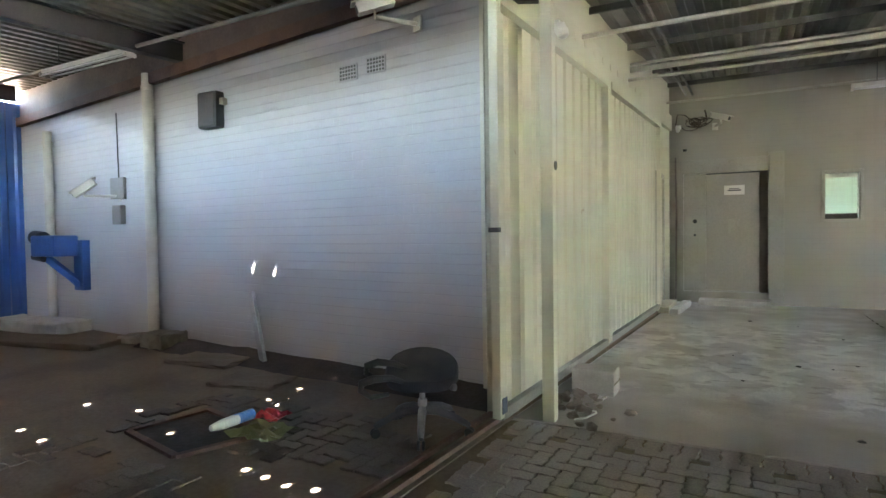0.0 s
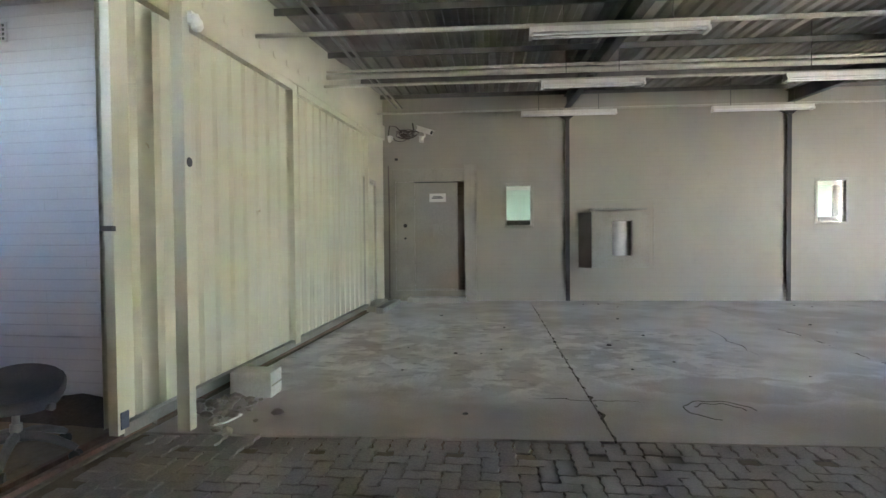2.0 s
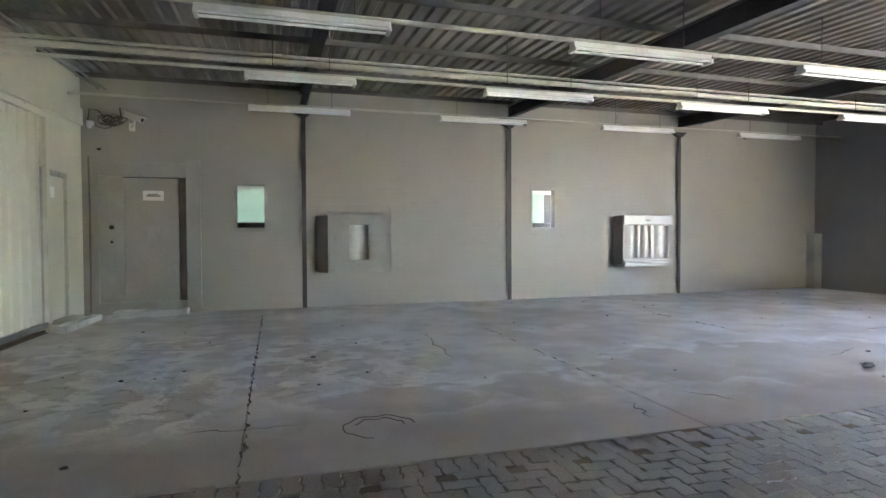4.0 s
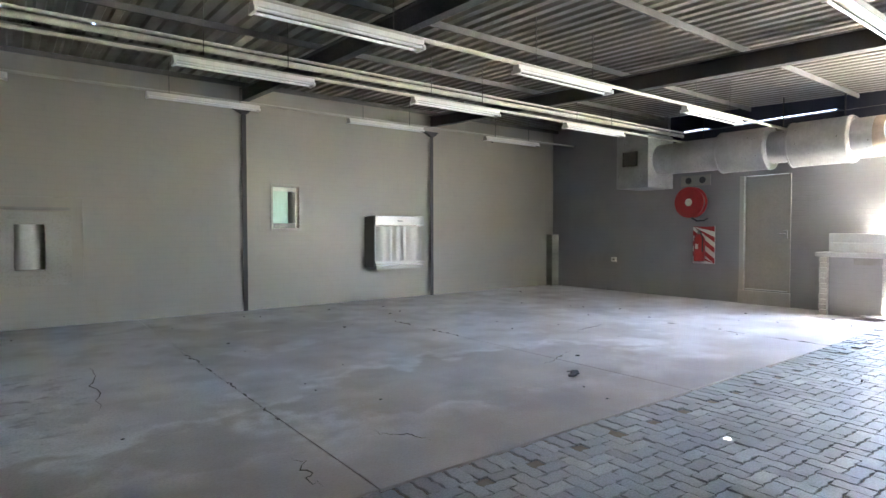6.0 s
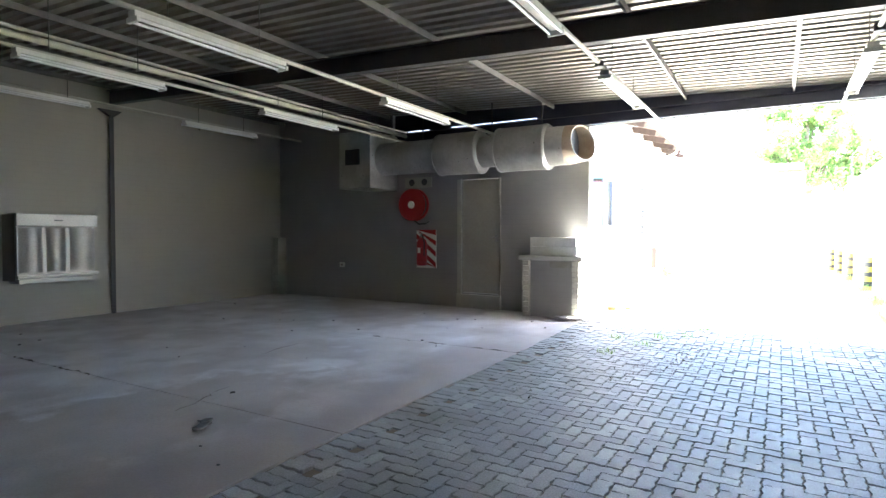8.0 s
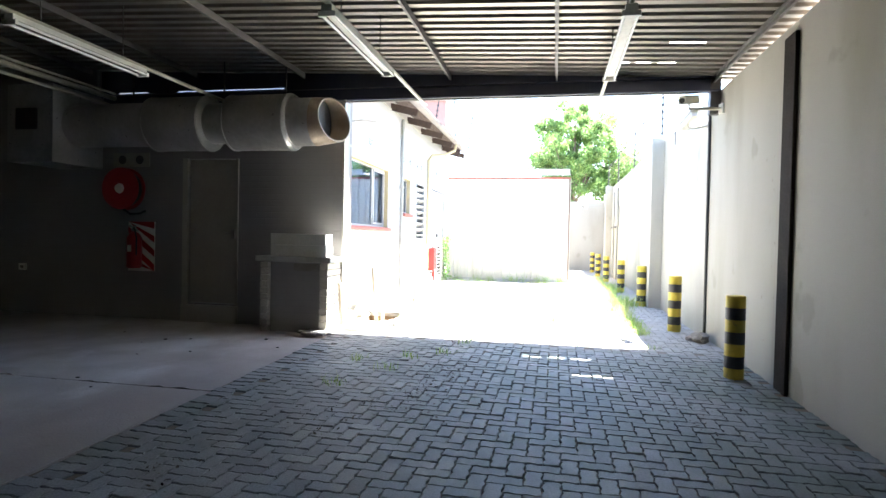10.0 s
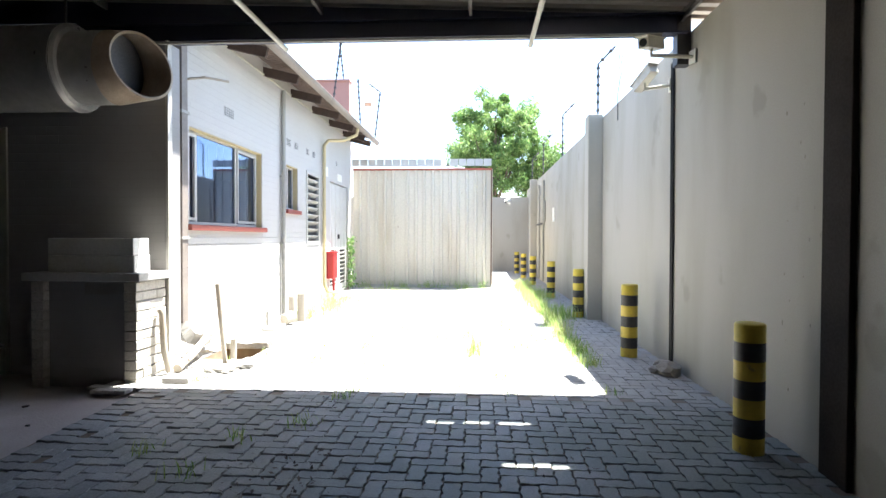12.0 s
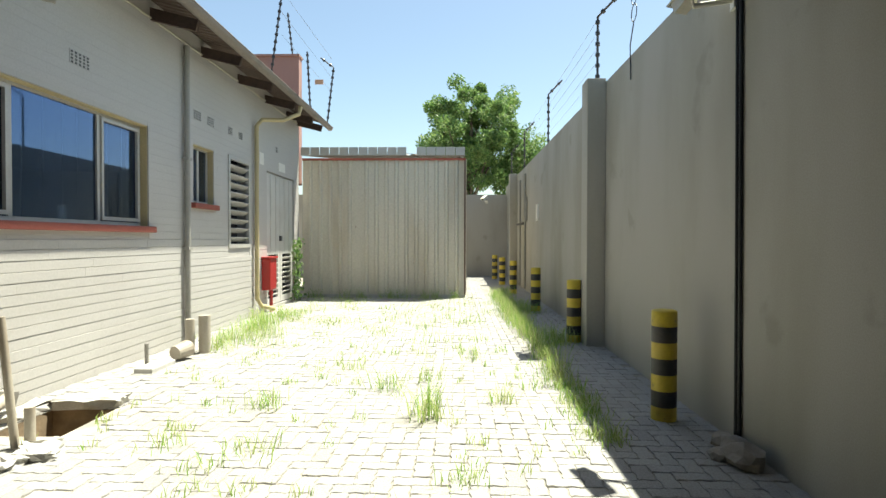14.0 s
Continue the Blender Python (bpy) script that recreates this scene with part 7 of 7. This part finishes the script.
# ---------------------------------------------------------------- bricks of the grey wall and the house
def brick_field(parent, mat, u0, u1, z0, z1, holes, near, normal_out, rough, stagger=0.115, hb=0.085, lb=0.23):
    """Running bond: the nearest bricks are parts, the rest one joined mesh."""
    rnd_ = random.Random(int(u0 * 100) + 7)
    co, faces, count = [], [], 0
    mesh_cache = {}
    o = ORIGIN[parent.name]
    rows = int((z1 - z0) / hb)
    for r in range(rows):
        z = z0 + r * hb
        u = u0 - (stagger if r % 2 else 0.0)
        course = rnd_.uniform(*rough)
        while u < u1:
            a, b = max(u, u0), min(u + lb, u1)
            u += lb
            if b - a < 0.04:
                continue
            for h in holes:
                if a < h[1] and b > h[0] and z < h[3] and z + hb > h[2]:
                    if a < h[0]:
                        b = h[0]
                    else:
                        a = max(a, h[1])
            if b - a < 0.02:
                continue
            lift = course + rnd_.uniform(-0.0005, 0.0005)
            ln, hh, e = b - a, hb - 0.005, 0.002
            if near(a, z) and count < 300:
                key = (round(ln, 2), round(lift, 3))
                if key not in mesh_cache:
                    vs, fs = brick_geo(round(ln, 2), hh, e, round(lift, 3))
                    me = bpy.data.meshes.new("brick")
                    me.from_pydata(vs, [], fs)
                    me.materials.append(mat)
                    mesh_cache[key] = me
                ob = new("brick", mesh_cache[key])
                ob.parent = parent
                ob.location = (a - o.x, normal_out - o.y, z + 0.0045 - o.z)
                count += 1
            else:
                vs, fs = brick_geo(ln, hh, e, lift)
                k = len(co)
                co += [(x + a - o.x, y + normal_out - o.y, q + z + 0.0045 - o.z) for x, y, q in vs]
                faces += [tuple(i + k for i in f) for f in fs]
    me = bpy.data.meshes.new("brick_field")
    me.from_pydata(co, [], faces)
    me.materials.append(mat)
    ob = new("brick_field", me)
    ob.parent = parent
    tagged(ob, kind="stuff")


def brick_geo(ln, hh, e, lift):
    vs = [(0, 0.004, 0), (ln, 0.004, 0), (ln, 0.004, hh), (0, 0.004, hh), (0, -lift, e), (ln, -lift, e), (ln, -lift, hh - e), (0, -lift, hh - e)]
    fs = [(4, 5, 6, 7), (0, 1, 5, 4), (1, 2, 6, 5), (2, 3, 7, 6), (3, 0, 4, 7)]
    return vs, fs


brick_field(grey, M["grey_brick"], -10.25, -1.52, 0.0, 3.4, [], lambda u, z: -4.2 < u and z < 2.6, 3.955, (0.0022, 0.0036))
OPENINGS = [(a, b, c_ - 0.07, d_) for a, b, c_, d_ in (W1, W2, LV, DD)]
brick_field(hs, M["house_brick"], 14.12, 22.8, 0.05, 1.411, OPENINGS, lambda u, z: u < 18.5, HY, (0.002, 0.008))
brick_field(hs, M["house_brick"], 14.12, 22.8, 1.41, 3.7, OPENINGS, lambda u, z: False, HY, (0.0008, 0.002))


# ---------------------------------------------------------------- interlocking pavers
def paver_geo(L, W, lift):
    """Zigzag paver, long side along x, centred."""
    us = [-0.5, -0.375, -0.125, 0.125, 0.375, 0.5]
    off = [0.0, 0.006, -0.006, 0.006, -0.006, 0.0]
    g = 0.0032
    top = [(u * (L - 2 * g), (W / 2 - g) + o) for u, o in zip(us, off)]
    bot = [(u * (L - 2 * g), -(W / 2 - g) + o) for u, o in zip(us, off)]
    ring = bot + [(L / 2 - g + 0.003, -W / 4), (L / 2 - g - 0.003, W / 4)] + top[::-1] + [(-(L / 2 - g) + 0.003, W / 4), (-(L / 2 - g) - 0.003, -W / 4)]
    n = len(ring)
    vs = [(x, y, -0.03) for x, y in ring]
    vs += [(x, y, lift - 0.005) for x, y in ring]
    vs += [(x * 0.97, y * 0.94, lift) for x, y in ring]
    fs = [tuple(range(2 * n, 3 * n))]
    for k in range(n):
        j = (k + 1) % n
        fs.append((k, j, n + j, n + k))
        fs.append((n + k, n + j, 2 * n + j, 2 * n + k))
    return vs, fs


def lay_pavers(name, label, x0, x1, y0, y1, mat, near, skip, calm=1.0):
    t = thing(name, label, "pavement", ((x0 + x1) / 2, (y0 + y1) / 2, 0), kind="structure")
    o = ORIGIN[t.name]
    L, W = 0.2, 0.1
    rnd_ = random.Random(int(x0 * 10) + 77)
    cache = []
    for k in range(4):
        vs, fs = paver_geo(L, W, 0.0)
        me = bpy.data.meshes.new("paver")
        me.from_pydata(vs, [], fs)
        me.materials.append(mat)
        cache.append(me)
    base_v, base_f = paver_geo(L, W, 0.0)
    base = np.array(base_v)
    co, faces, count = [], [], 0
    nx, ny = int((x1 - x0) / W) + 2, int((y1 - y0) / W) + 2
    for j in range(ny):
        for i in range(nx):
            k = (i - j) % 4
            if k == 0:
                cx, cy, turn = x0 + (i + 1) * W, y0 + (j + 0.5) * W, 0.0
            elif k == 3:
                cx, cy, turn = x0 + (i + 0.5) * W, y0 + (j + 1) * W, math.pi / 2
            else:
                continue
            if not (x0 - 0.02 < cx < x1 + 0.02 and y0 - 0.02 < cy < y1 + 0.02) or skip(cx, cy):
                continue
            z = gz(cx) + rnd_.gauss(0, 0.0035 * calm) + 0.007 * (noise.noise((cx * 0.5, cy * 0.5, 0.3)))
            tx, ty, tz = rnd_.gauss(0, 0.013 * calm), rnd_.gauss(0, 0.013 * calm), rnd_.gauss(0, 0.02 * calm)
            turn += math.pi * rnd_.randint(0, 1) + tz
            if near(cx, cy) and count < 300:
                ob = new("paver", cache[rnd_.randint(0, 3)])
                ob.parent = t
                ob.location = (cx - o.x, cy - o.y, z)
                ob.rotation_euler = (tx, ty, turn)
                count += 1
            else:
                c_, s_ = math.cos(turn), math.sin(turn)
                pts = np.empty_like(base)
                pts[:, 0] = base[:, 0] * c_ - base[:, 1] * s_
                pts[:, 1] = base[:, 0] * s_ + base[:, 1] * c_
                pts[:, 2] = base[:, 2] + pts[:, 0] * ty + pts[:, 1] * tx + z
                pts[:, 0] += cx - o.x
                pts[:, 1] += cy - o.y
                kk = len(co)
                co.extend(map(tuple, pts))
                faces.extend(tuple(q + kk for q in f) for f in base_f)
    me = bpy.data.meshes.new("paver_field")
    me.from_pydata(co, [], faces)
    me.materials.append(mat)
    ob = new("paver_field", me)
    ob.parent = t
    tagged(ob, kind="stuff")


edge_course = thing("paver_edging", "row of upright-laid grey pavers along the concrete slab", "pavement", (6.0, 3.38, 0), kind="structure")
vs, fs = paver_geo(0.2, 0.1, 0.0)
me = bpy.data.meshes.new("paver")
me.from_pydata(vs, [], fs)
me.materials.append(M["paver"])
rnd = random.Random(41)
for i in range(139):
    x = -1.35 + i * 0.104
    ob = new("paver", me)
    ob.parent = edge_course
    ob.location = (x - 6.0, rnd.gauss(0, 0.006), gz(x) + rnd.gauss(0, 0.004) - 0.002)
    ob.rotation_euler = (rnd.gauss(0, 0.015), rnd.gauss(0, 0.02), math.pi / 2 + rnd.gauss(0, 0.03))
hole = lambda x, y: PIT[0] - 0.1 < x < PIT[1] + 0.1 and PIT[2] - 0.08 < y < 3.9
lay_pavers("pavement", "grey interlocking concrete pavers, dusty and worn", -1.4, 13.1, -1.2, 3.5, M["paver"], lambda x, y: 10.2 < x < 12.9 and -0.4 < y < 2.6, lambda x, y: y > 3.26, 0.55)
lay_pavers("pavement_yard", "pale interlocking pavers with weeds in the joints", 13.1, 30.6, -1.2, 3.9, M["paver_out"], lambda x, y: x < 15.8 and -0.4 < y < 2.4, lambda x, y: hole(x, y) or (x > 23.2 and y > 0.3), 0.5)
lay_pavers("pavement_west", "dirt-covered interlocking pavers beside the gate rail", -3.9, -1.75, -0.5, 3.3, M["dirt_paver"], lambda x, y: x > -2.9 and y > 1.2, lambda x, y: (-3.7 < x < -2.7 and 1.9 < y < 2.75) or noise.noise((x * 1.3, y * 1.3, 4.0)) > 0.0)
